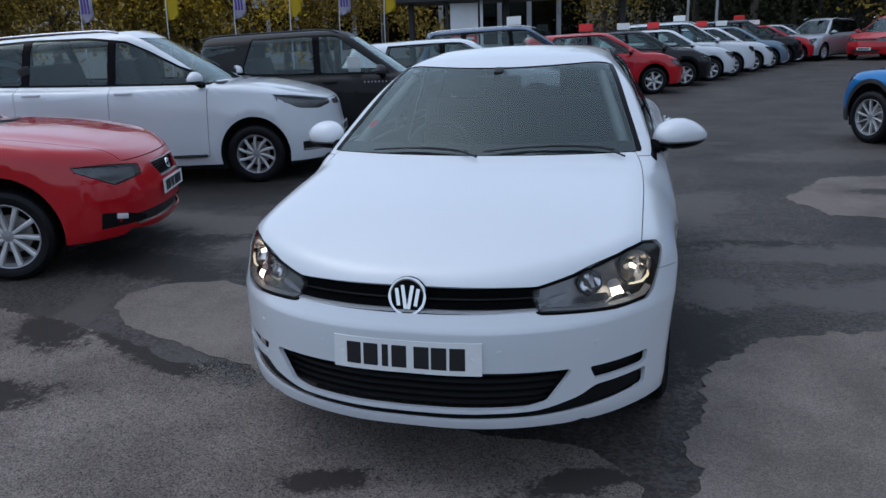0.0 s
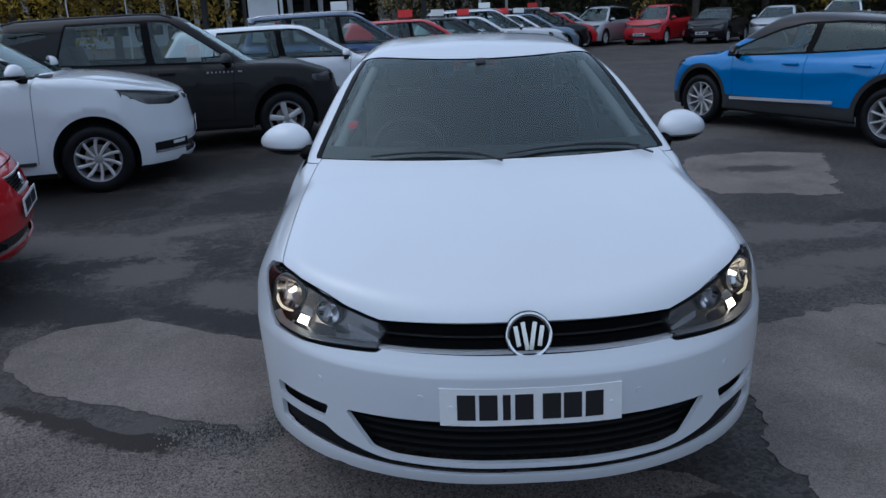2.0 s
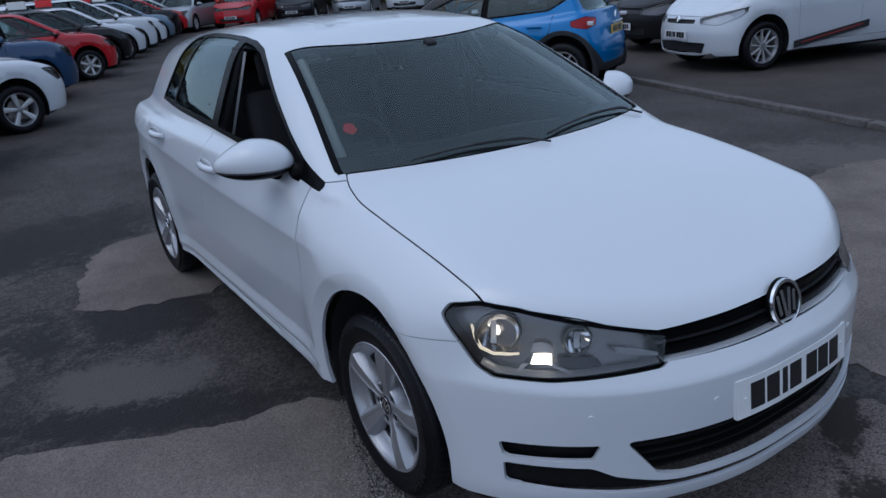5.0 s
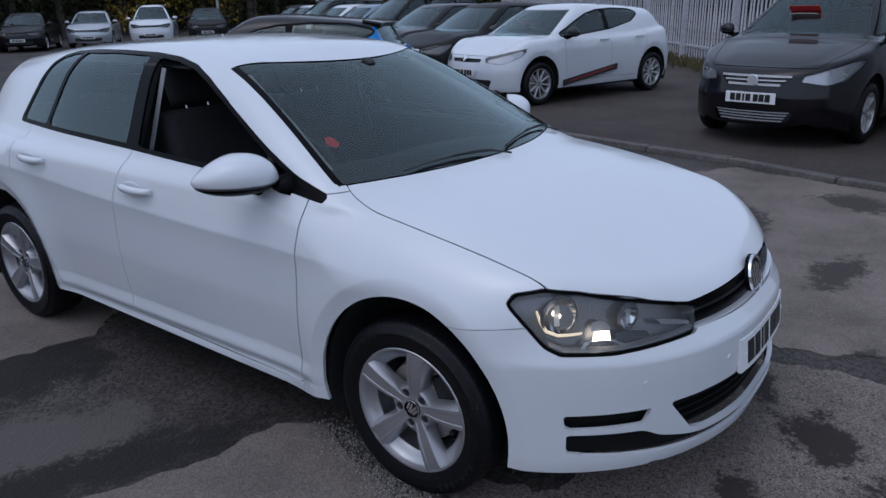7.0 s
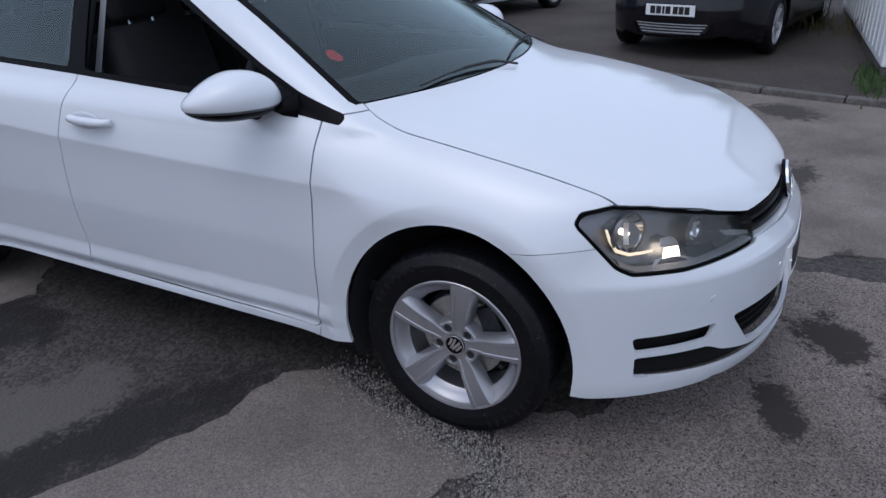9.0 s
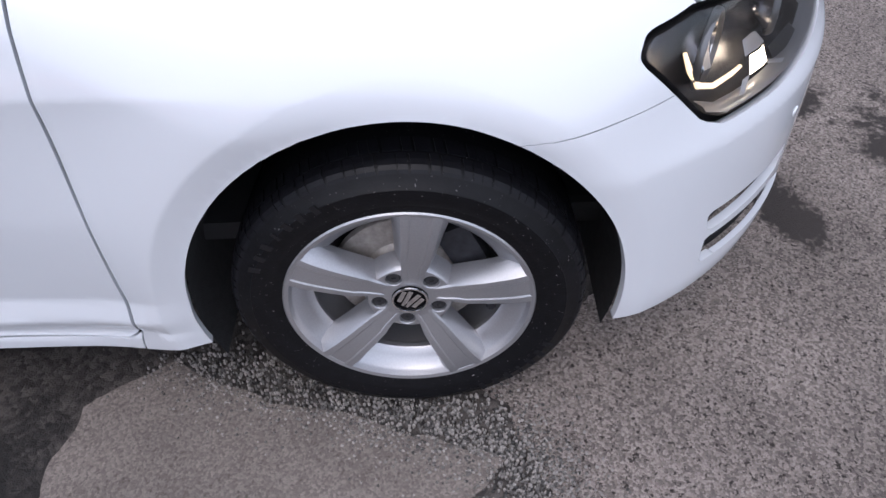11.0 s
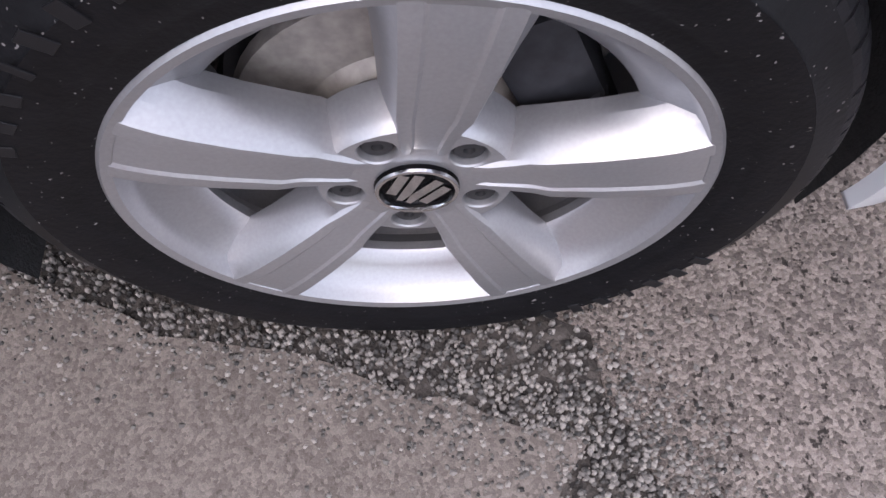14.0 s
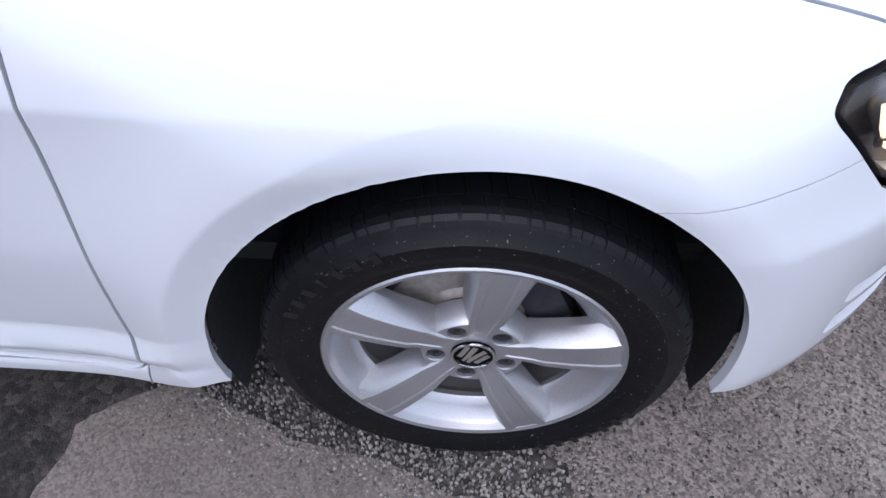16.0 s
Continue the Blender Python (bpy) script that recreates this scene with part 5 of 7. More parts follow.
        if lp:
            sk.put("lamp_housing", "headlamp", lining or LAMPGREY, lp, lift=-0.05, flange=-0.045, both=False, side=s)
            cu, cz = np.mean([p[0] for p in lamp]), np.mean([p[1] for p in lamp])
            for du, r in ((0.10, 0.042), (-0.07, 0.034)):
                q = cu + du
                # the spot on the nose where u = q
                xx, yy = 0.55, 0.2
                for _ in range(40):
                    f = F(np.array([xx]), np.array([yy]), np.array([cz]))[0]
                    yy += f * 0.8
                    xx += (q - u(xx, yy)) * 0.5
                    xx = max(xx, 0.2)
                ob = part("reflector", revolve(bowl(r, 0.03), 20), REFLECT, lp, smooth=60)
                ob.matrix_basis = pose(s * (xx - 0.02), yy + 0.035, cz, 0, 0, -90 + s * 20)
        tl = sk.put("tail_lamp", "tail_lamp", TAIL, car, "red tail lamp", both=False, side=s)
        zl = lambda yy: belt - 0.09 + 0.015 * (yy - d0)
        for door, yc in ((fd, d1 - 0.17), (rd, d2 - 0.20)):
            if door is None:
                continue
            bm = bmesh.new()
            bm_box(bm, (0.022, 0.20, 0.030), pose(s * (half - 0.005), yc, zl(yc)), 0.009, 2)
            part("handle", bm, colour if not chrome_belt else CHROME, door, smooth=60)
        side_mirror(car, s, (half + 0.055, a0 + 0.13, belt + 0.045), (0.11, 0.08, 0.085), mirror_colour or colour, (half - 0.09, a0 + 0.08, belt - 0.02), 25)
        for yw in (yf, yr):
            liner(car, S, yw, s)
            wheel_parts(car, "wheel", pose(s * (half - 0.125), yw, zc, 0, 0, 0 if s > 0 else 180) @ pose(0, 0, 0, 13 * yw), S, dict(W or dict(spokes=5), seg=wheels_seg), "alloy wheel")
        if rails:
            pts = [(s * rails[0], y, float(roof(np.array([y]))[0]) - 0.09 * rails[0] ** 2 + 0.035 * min(1, 6 * min(y - rails[1], rails[2] - y) + 0.05)) for y in np.linspace(rails[1], rails[2], 14)]
            part("roof_rail", tube(pts, 0.012, 8), rails[3], car, smooth=60)
    if plate:
        y = 0.3
        for _ in range(40):
            y += F(np.array([0.0]), np.array([y]), np.array([0.44 if plate is True else plate]))[0] * 0.9
        number_plate(car, pose(0, y - 0.008, 0.44 if plate is True else plate), 0.52, 0.111, PLATE, SEVEN, "white number plate with black bars")
    if plate_back:
        number_plate(car, pose(0, L - 0.02, plate_back, 0, 0, 180), 0.52, 0.111, PLATEY, SEVEN, "yellow number plate with black bars")
    in_ = Skin(F, 0.0, L, S["floor"] - 0.02, center_top(S), 0.11)
    in_.panel("off", lambda x, y, z: np.maximum(belt - 0.08 - z, wy0 + 0.05 - y))
    for ya in (yf, yr):
        in_.panel("off", lambda x, y, z: ring(y, z, ya) - R - 0.02, where=lambda x, y, z: x > 0.4)
    in_.put("inner_shell", "body", CORE, car, lift=-0.06)
    part("underbody", box((2 * half - 0.55, L - 0.7, 0.06), pose(0, L / 2, S["floor"] + 0.04), 0.02), CORE, car)
    if cabin:
        part("dashboard", box((2 * half - 0.40, 0.50, 0.35), pose(0, wy0 + 0.45, belt - 0.17), 0.05, 3), CABIN, car, smooth=60)
        for x in (-0.37, 0.37):
            part("seat_back", box((0.48, 0.16, 0.66), pose(x, cuts[0] - 0.05, belt - 0.05, -15), 0.05, 2), SEAT, car, smooth=60)
            part("headrest", box((0.25, 0.10, 0.16), pose(x, cuts[0] + 0.08, belt + 0.36, -12), 0.03, 2), SEAT, car, smooth=60)
        part("rear_seat", box((2 * half - 0.5, 0.16, 0.60), pose(0, yr - 0.25, belt - 0.05, -15), 0.05, 2), SEAT, car, smooth=60)
    return car


def card(parent, m, w, h, material, name, label):
    return part(name, box((w, 0.003, h), m, 0.001), material, parent, label)


def nose_line(F, z, off, x0, x1, n=12):
    pts = []
    for i in range(n + 1):
        x, y = x0 + (x1 - x0) * i / n, 0.0
        for _ in range(30):
            y += F(np.array([x]), np.array([y]), np.array([z]))[0] * 0.9
        pts.append((x, y + off, z))
    return pts


SLANT = 17


def slanted(x, y, axle, half, old=0, turn=SLANT):
    """Where a car's nose comes to when the car turns about its near front wheel."""
    def wheel(h):
        c, q = math.cos(radians(h)), math.sin(radians(h))
        return -axle * c + (half - 0.125) * q, -axle * q - (half - 0.125) * c
    (a, b), (c, d) = wheel(old), wheel(turn)
    return x + a - c, y + b - d


# red hatchback beside the white one
S = car_spec(4.27, 0.905, 1.47, 0.90, 2.64, 1.00, 0.76, 1.38, 1.80, 4.25, 0.75, 0.318, 0.222)
red_car = build_car("red_hatchback", "glossy red hatchback parked with its nose out", S, RED, slanted(-2.54, 2.58, 0.90, 0.905, 0, 20), 20, "cars in the slanting row", dict(spokes=10, width=(0.011, 0.017)), 0.033,
                 lamp=[(0.33, 0.640), (0.56, 0.600), (0.84, 0.735), (0.83, 0.757), (0.60, 0.745), (0.34, 0.712)], grille=[(-0.6, 0.575), (0.20, 0.585), (0.29, 0.690), (-0.6, 0.702)],
                 low_grille=[(-0.8, 0.27), (0.52, 0.275), (0.62, 0.36), (-0.8, 0.40)], windows=(1.66, 2.60, 3.40), plate=0.50)

for z, x1 in ((0.580, 0.20), (0.697, 0.29)):
    ribbon(nose_line(make_field(S), z, -0.006, -x1, x1), 0.010, 0.02, SATIN, "grille_frame", red_car, "satin chrome edge of the grille")

LF = make_field(S)
for k in range(5):
    ribbon(nose_line(LF, 0.600 + 0.020 * k, 0.012, -0.20 - 0.017 * k, 0.20 + 0.017 * k), 0.005, 0.012, TRIM, "grille_slat", red_car)
part("badge", revolve([(0.0, 0.040), (0.010, 0.038), (0.012, 0.0)], 28), CHROME, red_car, "plain round chrome badge", smooth=40).matrix_basis = pose(0, nose_line(LF, 0.645, -0.006, 0.0, 0.0, 1)[0][1], 0.645, 0, -12, -90)
for s in (1, -1):
    # sharp dark pockets low on the bumper, with a lamp in each
    xs, cuts_ = [0.46, 0.54, 0.62, 0.70, 0.76], [0.03, 0.06, 0.085, 0.105, 0.115]
    bm = bmesh.new()
    rows = []
    for x, h in zip(xs, cuts_):
        low_, high_ = nose_line(LF, 0.305, -0.003, x, x, 1)[0], nose_line(LF, 0.305 + h, -0.003, x, x, 1)[0]
        rows.append([bm.verts.new((s * p[0], p[1] + d, p[2])) for p, d in ((low_, 0), (high_, 0), (high_, 0.03), (low_, 0.03))])
    for p, q in zip(rows, rows[1:]):
        for k in range(4):
            bm.faces.new((p[k], p[(k + 1) % 4], q[(k + 1) % 4], q[k]))
    bm.faces.new(rows[0][::-1])
    bm.faces.new(rows[-1])
    bmesh.ops.recalc_face_normals(bm, faces=bm.faces)
    fog = part("fog_lamp_recess", bm, SLOT, red_car)
    q = nose_line(LF, 0.375, -0.010, s * 0.66, s * 0.66, 1)[0]
    part("fog_lamp", box((0.085, 0.016, 0.040), pose(q[0], q[1], q[2], 0, 10, s * 38), 0.007), BRIGHT, fog, "bright fog lamp", smooth=40)

# white people carrier
S = car_spec(4.36, 0.925, 1.72, 0.92, 2.70, 1.12, 0.89, 1.02, 1.72, 4.15, 0.45, 0.325, 0.212, sag=0.07)
S["hood"] = curve((-0.05, 0.83), (0.08, 0.885), (0.30, 0.965), (0.60, 1.045), (0.95, 1.105), (1.15, 1.125), (2.5, 1.12), (4.36, 1.17))
carrier = build_car("white_people_carrier", "white people carrier with roof rails, parked with its nose out", S, WHITE, slanted(-2.54, 6.10, 0.92, 0.925), SLANT, "cars in the slanting row", dict(spokes=10, width=(0.010, 0.017), twist=0.05), 0.033,
                   lamp=[(0.33, 0.830), (0.55, 0.790), (0.82, 0.815), (1.10, 0.965), (0.84, 0.950), (0.34, 0.880)], grille=[(-0.6, 0.780), (0.33, 0.805), (0.34, 0.860), (-0.6, 0.870)],
                   low_grille=[(-0.8, 0.26), (0.50, 0.27), (0.56, 0.40), (-0.8, 0.44)], windows=(1.35, 2.45, 3.40, 4.15), rails=(0.60, 2.35, 3.95, CHROME), plate=0.52,
                   dlo=[(1.36, 1.135), (1.72, 1.29), (2.05, 1.46), (2.32, 1.575), (2.75, 1.625), (3.40, 1.62), (3.90, 1.59), (4.08, 1.18), (2.7, 1.145)])
for s in (1, -1):
    ribbon([(s * (0.928 - 0.002 * abs(i - 5)), 1.45 + 0.15 * i, 0.335) for i in range(12)][::-s], 0.030, 0.02, PLASTIC, "side_moulding", carrier)
    # dark fog lamp pocket with a bright edge, swept round the corner of the bumper
    CF = make_field(S)
    for z, off, x0, x1, high, m_, nm in ((0.400, -0.004, 0.50, 0.83, 0.085, SLOT, "fog_lamp_recess"), (0.345, -0.010, 0.46, 0.83, 0.016, CHROME, "fog_lamp_trim"), (0.415, -0.008, 0.56, 0.70, 0.030, BRIGHT, "fog_lamp")):
        ribbon(nose_line(CF, z, off, s * x0, s * x1, 14)[::s], high, 0.02, m_, nm, carrier)

# dark grey sport utility car
S = car_spec(4.32, 0.91, 1.66, 0.82, 2.67, 1.06, 0.88, 1.00, 1.50, 4.22, 0.45, 0.345, 0.222, floor=0.30, blunt=(0.30, 0.40), sag=0.05)
utility = build_car("grey_sport_utility_car", "matt dark grey sport utility car with roof rails and alloy wheels", S, GREYP, slanted(-1.25, 8.50, 0.82, 0.91), SLANT, "cars in the slanting row", dict(spokes=5, width=(0.026, 0.034)), 0.045,
                   lamp=[(0.36, 0.78), (0.60, 0.76), (0.84, 0.80), (0.90, 0.88), (0.60, 0.90), (0.36, 0.88)], grille=[(-0.6, 0.76), (0.34, 0.77), (0.36, 0.87), (-0.6, 0.88)],
                   low_grille=[(-0.8, 0.38), (0.46, 0.39), (0.46, 0.52), (-0.8, 0.53)], windows=(1.38, 2.36, 3.40), rails=(0.60, 2.05, 3.9, PLASTIC), plate=0.60, mirror_colour=PLASTIC)
card(utility, pose(-0.765, 1.86, 1.20, 0, 0, -90) @ pose(0, 0, 0, 22), 0.17, 0.22, PAPER, "price_sheet", "white printed sheet in the side window")

for k, w in enumerate((0.030, 0.026, 0.026, 0.026, 0.030, 0.028, 0.028)):
    part("door_bar", box((0.006, w * 0.8, 0.022), pose(-0.884, 1.72 - 0.048 * k, 0.965), 0.001), BELT, utility, "small pale bar on the door")
part("door_mark", box((0.006, 0.05, 0.020), pose(-0.884, 1.34, 0.965), 0.004), BELT, utility, "small pale mark on the door")

# white family hatchback
S = car_spec(4.36, 0.91, 1.48, 0.90, 2.65, 0.97, 0.74, 1.10, 1.85, 4.26, 0.75, 0.316, 0.216)
build_car("white_family_hatchback", "white family hatchback with chrome window line", S, WHITE, slanted(-0.05, 11.05, 0.90, 0.91, -4), SLANT, "cars in the slanting row", dict(spokes=5, width=(0.018, 0.034)), 0.05,
          windows=(1.34, 2.42, 3.45), low_grille=[(-0.8, 0.28), (0.60, 0.29), (0.50, 0.44), (-0.8, 0.46)])

# blue crossover, seen from behind
S = car_spec(3.94, 0.87, 1.45, 0.84, 2.606, 0.93, 0.77, 1.00, 1.70, 3.74, 0.62, 0.330, 0.225, floor=0.25, rise=0.12, sag=0.13)
S["crease"], S["crease_amount"] = curve((0.0, 0.66), (1.4, 0.68), (2.3, 0.66), (3.0, 0.78), (3.94, 0.92)), 0.030
crossover = build_car("blue_crossover", "bright blue crossover with a black roof, seen from its rear", S, BLUE, (3.86, 9.46), 118, "", dict(spokes=10, width=(0.007, 0.011), twist=0.02), 0.035,
                   windows=(1.30, 2.36, 3.50), roof_colour=BLACKP, roof_panel=lambda x, y: 1.13 + 0.24 * np.clip(y - 2.9, 0, 2) + 0.0 * x, cladding=0.40, plate=0.48,
                   tail_lamp=[(3.12, 0.90), (3.18, 0.84), (3.36, 0.81), (3.52, 0.85), (3.54, 0.93), (3.36, 0.96)], plate_back=0.76, mirror_colour=BLACKP, privacy=True,
                   dlo=[(1.22, 0.945), (1.55, 1.10), (1.90, 1.24), (2.20, 1.305), (2.70, 1.325), (3.15, 1.305), (3.42, 1.255), (3.52, 1.215), (3.24, 1.06), (2.4, 0.995)])
for s in (1, -1):
    ribbon([(s * (0.874 - 0.004 * abs(i - 6)), 1.35 + 0.12 * i, 0.39 + 0.004 * i) for i in range(13)][::-s], 0.035, 0.02, SATIN, "side_strip", crossover)
for s in (1, -1):
    tl_ = [o for o in crossover.children if o.name.startswith("tail_lamp") and s * sum(v.co.x for v in o.data.vertices) > 0][0]
    part("reversing_lens", box((0.02, 0.10, 0.050), pose(s * 0.770, 3.80, 0.880, 0, 0, -s * 28), 0.009), BRIGHT, tl_, "pale clear lens in the tail lamp", smooth=50)
part("rear_badge", revolve([(0.0, 0.050), (0.012, 0.040), (0.014, 0.0)], 4), CHROME, crossover, "plain chrome badge").matrix_basis = pose(0, 3.895, 0.93, 0, 0, 90)
part("rear_strip", box((0.46, 0.02, 0.022), pose(0, 3.925, 0.845), 0.006), CHROME, crossover, "chrome strip over the number plate")
part("roof_spoiler", box((1.04, 0.26, 0.045), pose(0, 3.46, 1.322, -10), 0.02, 3), BLACKP, crossover, smooth=60)

# white small hatchback on the raised bay
S = car_spec(4.06, 0.866, 1.45, 0.80, 2.59, 0.98, 0.75, 0.98, 1.78, 3.90, 0.85, 0.318, 0.222, rise=0.10, sag=0.12)
S["belt_rise"] = 0.05
small_car = build_car("white_small_hatchback", "white small hatchback with dark alloy wheels and a red screen card", S, WHITE, (6.85, 5.98), 163, "cars on the raised bays", dict(spokes=10, width=(0.008, 0.011)), 0.040,
                 lamp=[(0.32, 0.645), (0.55, 0.625), (0.82, 0.72), (0.96, 0.835), (0.66, 0.795), (0.32, 0.715)], grille=[(-0.6, 0.635), (0.32, 0.650), (0.33, 0.700), (-0.6, 0.715)],
                 low_grille=[(-0.8, 0.25), (0.46, 0.26), (0.52, 0.40), (-0.8, 0.45)], windows=(1.26, 2.32, 3.16), plate=0.50, mirror_colour=BLACKP, lining=SATIN,
                 dlo=[(1.27, 1.0), (1.62, 1.165), (1.93, 1.280), (2.20, 1.330), (2.60, 1.345), (3.00, 1.325), (3.16, 1.275), (2.95, 1.165), (2.40, 1.065), (1.8, 1.015)])
part("badge", revolve([(0.0, 0.062), (0.014, 0.050), (0.016, 0.0)], 4), CHROME, small_car, "plain chrome badge").matrix_basis = pose(0, 0.03, 0.70, 0, -12, -90)
card(small_car, pose(-0.30, 1.52, 1.17, 62), 0.28, 0.16, REDPAPER, "screen_card", "red price card in the windscreen")
card(small_car, pose(0.25, 1.36, 1.05, 62), 0.30, 0.18, PAPER, "screen_card", "white price card in the windscreen")
for s in (1, -1):
    ribbon([(s * 0.866, 1.25 + 0.11 * i, 0.30 + 0.016 * i) for i in range(12)][::-s], 0.09, 0.02, PLASTIC, "side_strip", small_car)
    ribbon([(s * 0.870, 1.35 + 0.10 * i, 0.318 + 0.0155 * i) for i in range(11)][::-s], 0.008, 0.02, REDPAPER, "side_line", small_car, "thin red line on the lower door trim")

# black people carrier on the raised bay
S = car_spec(4.47, 0.90, 1.66, 0.93, 2.70, 1.08, 0.82, 0.95, 1.60, 4.36, 0.40, 0.318, 0.210)
S["hood"] = curve((-0.05, 0.735), (0.08, 0.785), (0.30, 0.865), (0.60, 0.955), (0.90, 1.035), (1.08, 1.085), (2.6, 1.08), (4.47, 1.13))
S["nose_bow"] = (0.46, 0.55)
black_car = build_car("black_people_carrier", "black people carrier with chrome grille and a screen card", S, BLACKP, (5.60, 1.50), 171, "cars on the raised bays", dict(spokes=6, width=(0.020, 0.030)), 0.04,
                lamp=[(0.36, 0.680), (0.60, 0.645), (0.80, 0.690), (1.06, 0.870), (0.90, 0.870), (0.66, 0.815), (0.40, 0.745)], grille=[(-0.6, 0.630), (0.28, 0.640), (0.37, 0.735), (-0.6, 0.750)],
                low_grille=[(-0.8, 0.255), (0.36, 0.26), (0.42, 0.37), (-0.8, 0.40)], windows=(1.25, 2.42, 3.35, 4.10), plate=0.515, chrome_belt=True, lining=SATIN)
ZF = make_field(S)


for k in range(3):
    ribbon(nose_line(ZF, 0.648 + 0.042 * k, -0.006, -0.27 - 0.045 * k, 0.27 + 0.045 * k), 0.014 if k == 1 else 0.022, 0.03, BRIGHT, "grille_bar", black_car)
for k in range(4):
    ribbon(nose_line(ZF, 0.285 + 0.030 * k, -0.003, -0.32 - 0.02 * k, 0.32 + 0.02 * k), 0.008, 0.03, SATIN, "slat", black_car)
part("badge", revolve([(0.0, 0.058), (0.012, 0.056), (0.016, 0.048), (0.010, 0.044), (0.010, 0.0)], 32), SATIN, black_car, "round chrome badge", smooth=40).matrix_basis = pose(0, nose_line(ZF, 0.690, -0.016, 0.0, 0.0, 1)[0][1], 0.690, 0, 0, -90)
card(black_car, pose(-0.10, 1.52, 1.32, 58), 0.34, 0.26, REDPAPER, "screen_card", "red and white price card in the windscreen")
card(black_car, pose(-0.10, 1.485, 1.275, 58), 0.30, 0.12, PAPER, "screen_card", "white price strip in the windscreen")


# ---- ground ----
def ground_mat(name, base, stone, scale, pits, rough=0.8, mottle=(0.9, 0.42), deep=0.5, patchy=None, spots=None, spec=0.12):
    """Asphalt: small stones of several greys in a binder, dark pits between them, broad worn areas."""
    m = bpy.data.materials.new(name)
    m.use_nodes = True
    nt = m.node_tree
    p = nt.nodes["Principled BSDF"]
    p.inputs["Roughness"].default_value = rough
    p.inputs["Specular IOR Level"].default_value = spec
    tc = nt.nodes.new("ShaderNodeTexCoord")

    def add(kind, **kw):
        n = nt.nodes.new(kind)
        for k, v in kw.items():
            n.inputs[k].default_value = v
        return n

    def mix(fac, a, b):
        n = nt.nodes.new("ShaderNodeMix")
        n.data_type = 'RGBA'
        for sock, val in ((n.inputs[0], fac), (n.inputs[6], a), (n.inputs[7], b)):
            if isinstance(val, tuple):
                sock.default_value = (*val, 1)
            else:
                nt.links.new(val, sock)
        return n.outputs[2]

    def ramp(src, lo, hi, a=0.0, b=1.0):
        r = nt.nodes.new("ShaderNodeMapRange")
        for i, v in enumerate((lo, hi, a, b)):
            r.inputs[i + 1].default_value = v
        nt.links.new(src, r.inputs[0])
        return r.outputs[0]
    vor = add("ShaderNodeTexVoronoi", Scale=scale)
    nt.links.new(tc.outputs["Object"], vor.inputs["Vector"])
    sep = nt.nodes.new("ShaderNodeSeparateColor")
    nt.links.new(vor.outputs["Color"], sep.inputs[0])
    pit = add("ShaderNodeTexNoise", Scale=scale * 0.62, Detail=2.0)
    nt.links.new(tc.outputs["Object"], pit.inputs["Vector"])
    fine = add("ShaderNodeTexNoise", Scale=scale * 3.5, Detail=2.0)
    nt.links.new(tc.outputs["Object"], fine.inputs["Vector"])
    broad = add("ShaderNodeTexNoise", Scale=mottle[0], Detail=6.0, Roughness=0.6)
    nt.links.new(tc.outputs["Object"], broad.inputs["Vector"])
    col = mix(ramp(sep.outputs[0], 0.15, 0.95), base, stone)
    col = mix(ramp(pit.outputs[0], 0.60, 0.68, 0.0, pits), col, tuple(c * 0.18 for c in base))
    tone = nt.nodes.new("ShaderNodeVectorMath")
    tone.operation = 'SCALE'
    nt.links.new(col, tone.inputs[0])
    nt.links.new(ramp(broad.outputs[0], 0.32, 0.68, 1 - mottle[1], 1 + mottle[1]), tone.inputs["Scale"])
    out = tone.outputs[0]
    if patchy:
        # broad worn areas where the lighter stone shows
        w = add("ShaderNodeTexNoise", Scale=patchy[0], Detail=7.0, Roughness=0.62, Distortion=0.6)
        nt.links.new(tc.outputs["Object"], w.inputs["Vector"])
        out = mix(ramp(w.outputs[0], patchy[1], patchy[1] + 0.035, 0.0, 1.0), out, patchy[2])
    for places, tint in (spots or ()):
        # worn, damp and darkened places with broken edges: (x, y, half length, half width, turn)
        near = None
        for x, y, rx, ry, turn in places:
            mp = nt.nodes.new("ShaderNodeMapping")
            mp.vector_type = 'TEXTURE'
            mp.inputs["Location"].default_value = (x, y, 0)
            mp.inputs["Rotation"].default_value = (0, 0, radians(turn))
            mp.inputs["Scale"].default_value = (rx, ry, 1)
            nt.links.new(tc.outputs["Object"], mp.inputs["Vector"])
            ln = nt.nodes.new("ShaderNodeVectorMath")
            ln.operation = 'LENGTH'
            nt.links.new(mp.outputs[0], ln.inputs[0])
            if near is None:
                near = ln.outputs["Value"]
            else:
                mn = nt.nodes.new("ShaderNodeMath")
                mn.operation = 'MINIMUM'
                nt.links.new(near, mn.inputs[0])
                nt.links.new(ln.outputs["Value"], mn.inputs[1])
                near = mn.outputs[0]
        for sc, amount in ((3.5, 1.3), (15.0, 1.2), (60.0, 0.7)):
            nz = add("ShaderNodeTexNoise", Scale=sc, Detail=3.0)
            nt.links.new(tc.outputs["Object"], nz.inputs["Vector"])
            ad = nt.nodes.new("ShaderNodeMath")
            ad.operation = 'MULTIPLY_ADD'
            nt.links.new(nz.outputs[0], ad.inputs[0])
            ad.inputs[1].default_value = amount
            nt.links.new(near, ad.inputs[2])
            near = ad.outputs[0]
        out = mix(ramp(near, 2.22, 2.55, 1.0, 0.0), out, tint)
    grit = nt.nodes.new("ShaderNodeVectorMath")
    grit.operation = 'SCALE'
    nt.links.new(out, grit.inputs[0])
    nt.links.new(ramp(fine.outputs[0], 0.3, 0.7, 0.82, 1.18), grit.inputs["Scale"])
    nt.links.new(grit.outputs[0], p.inputs["Base Color"])
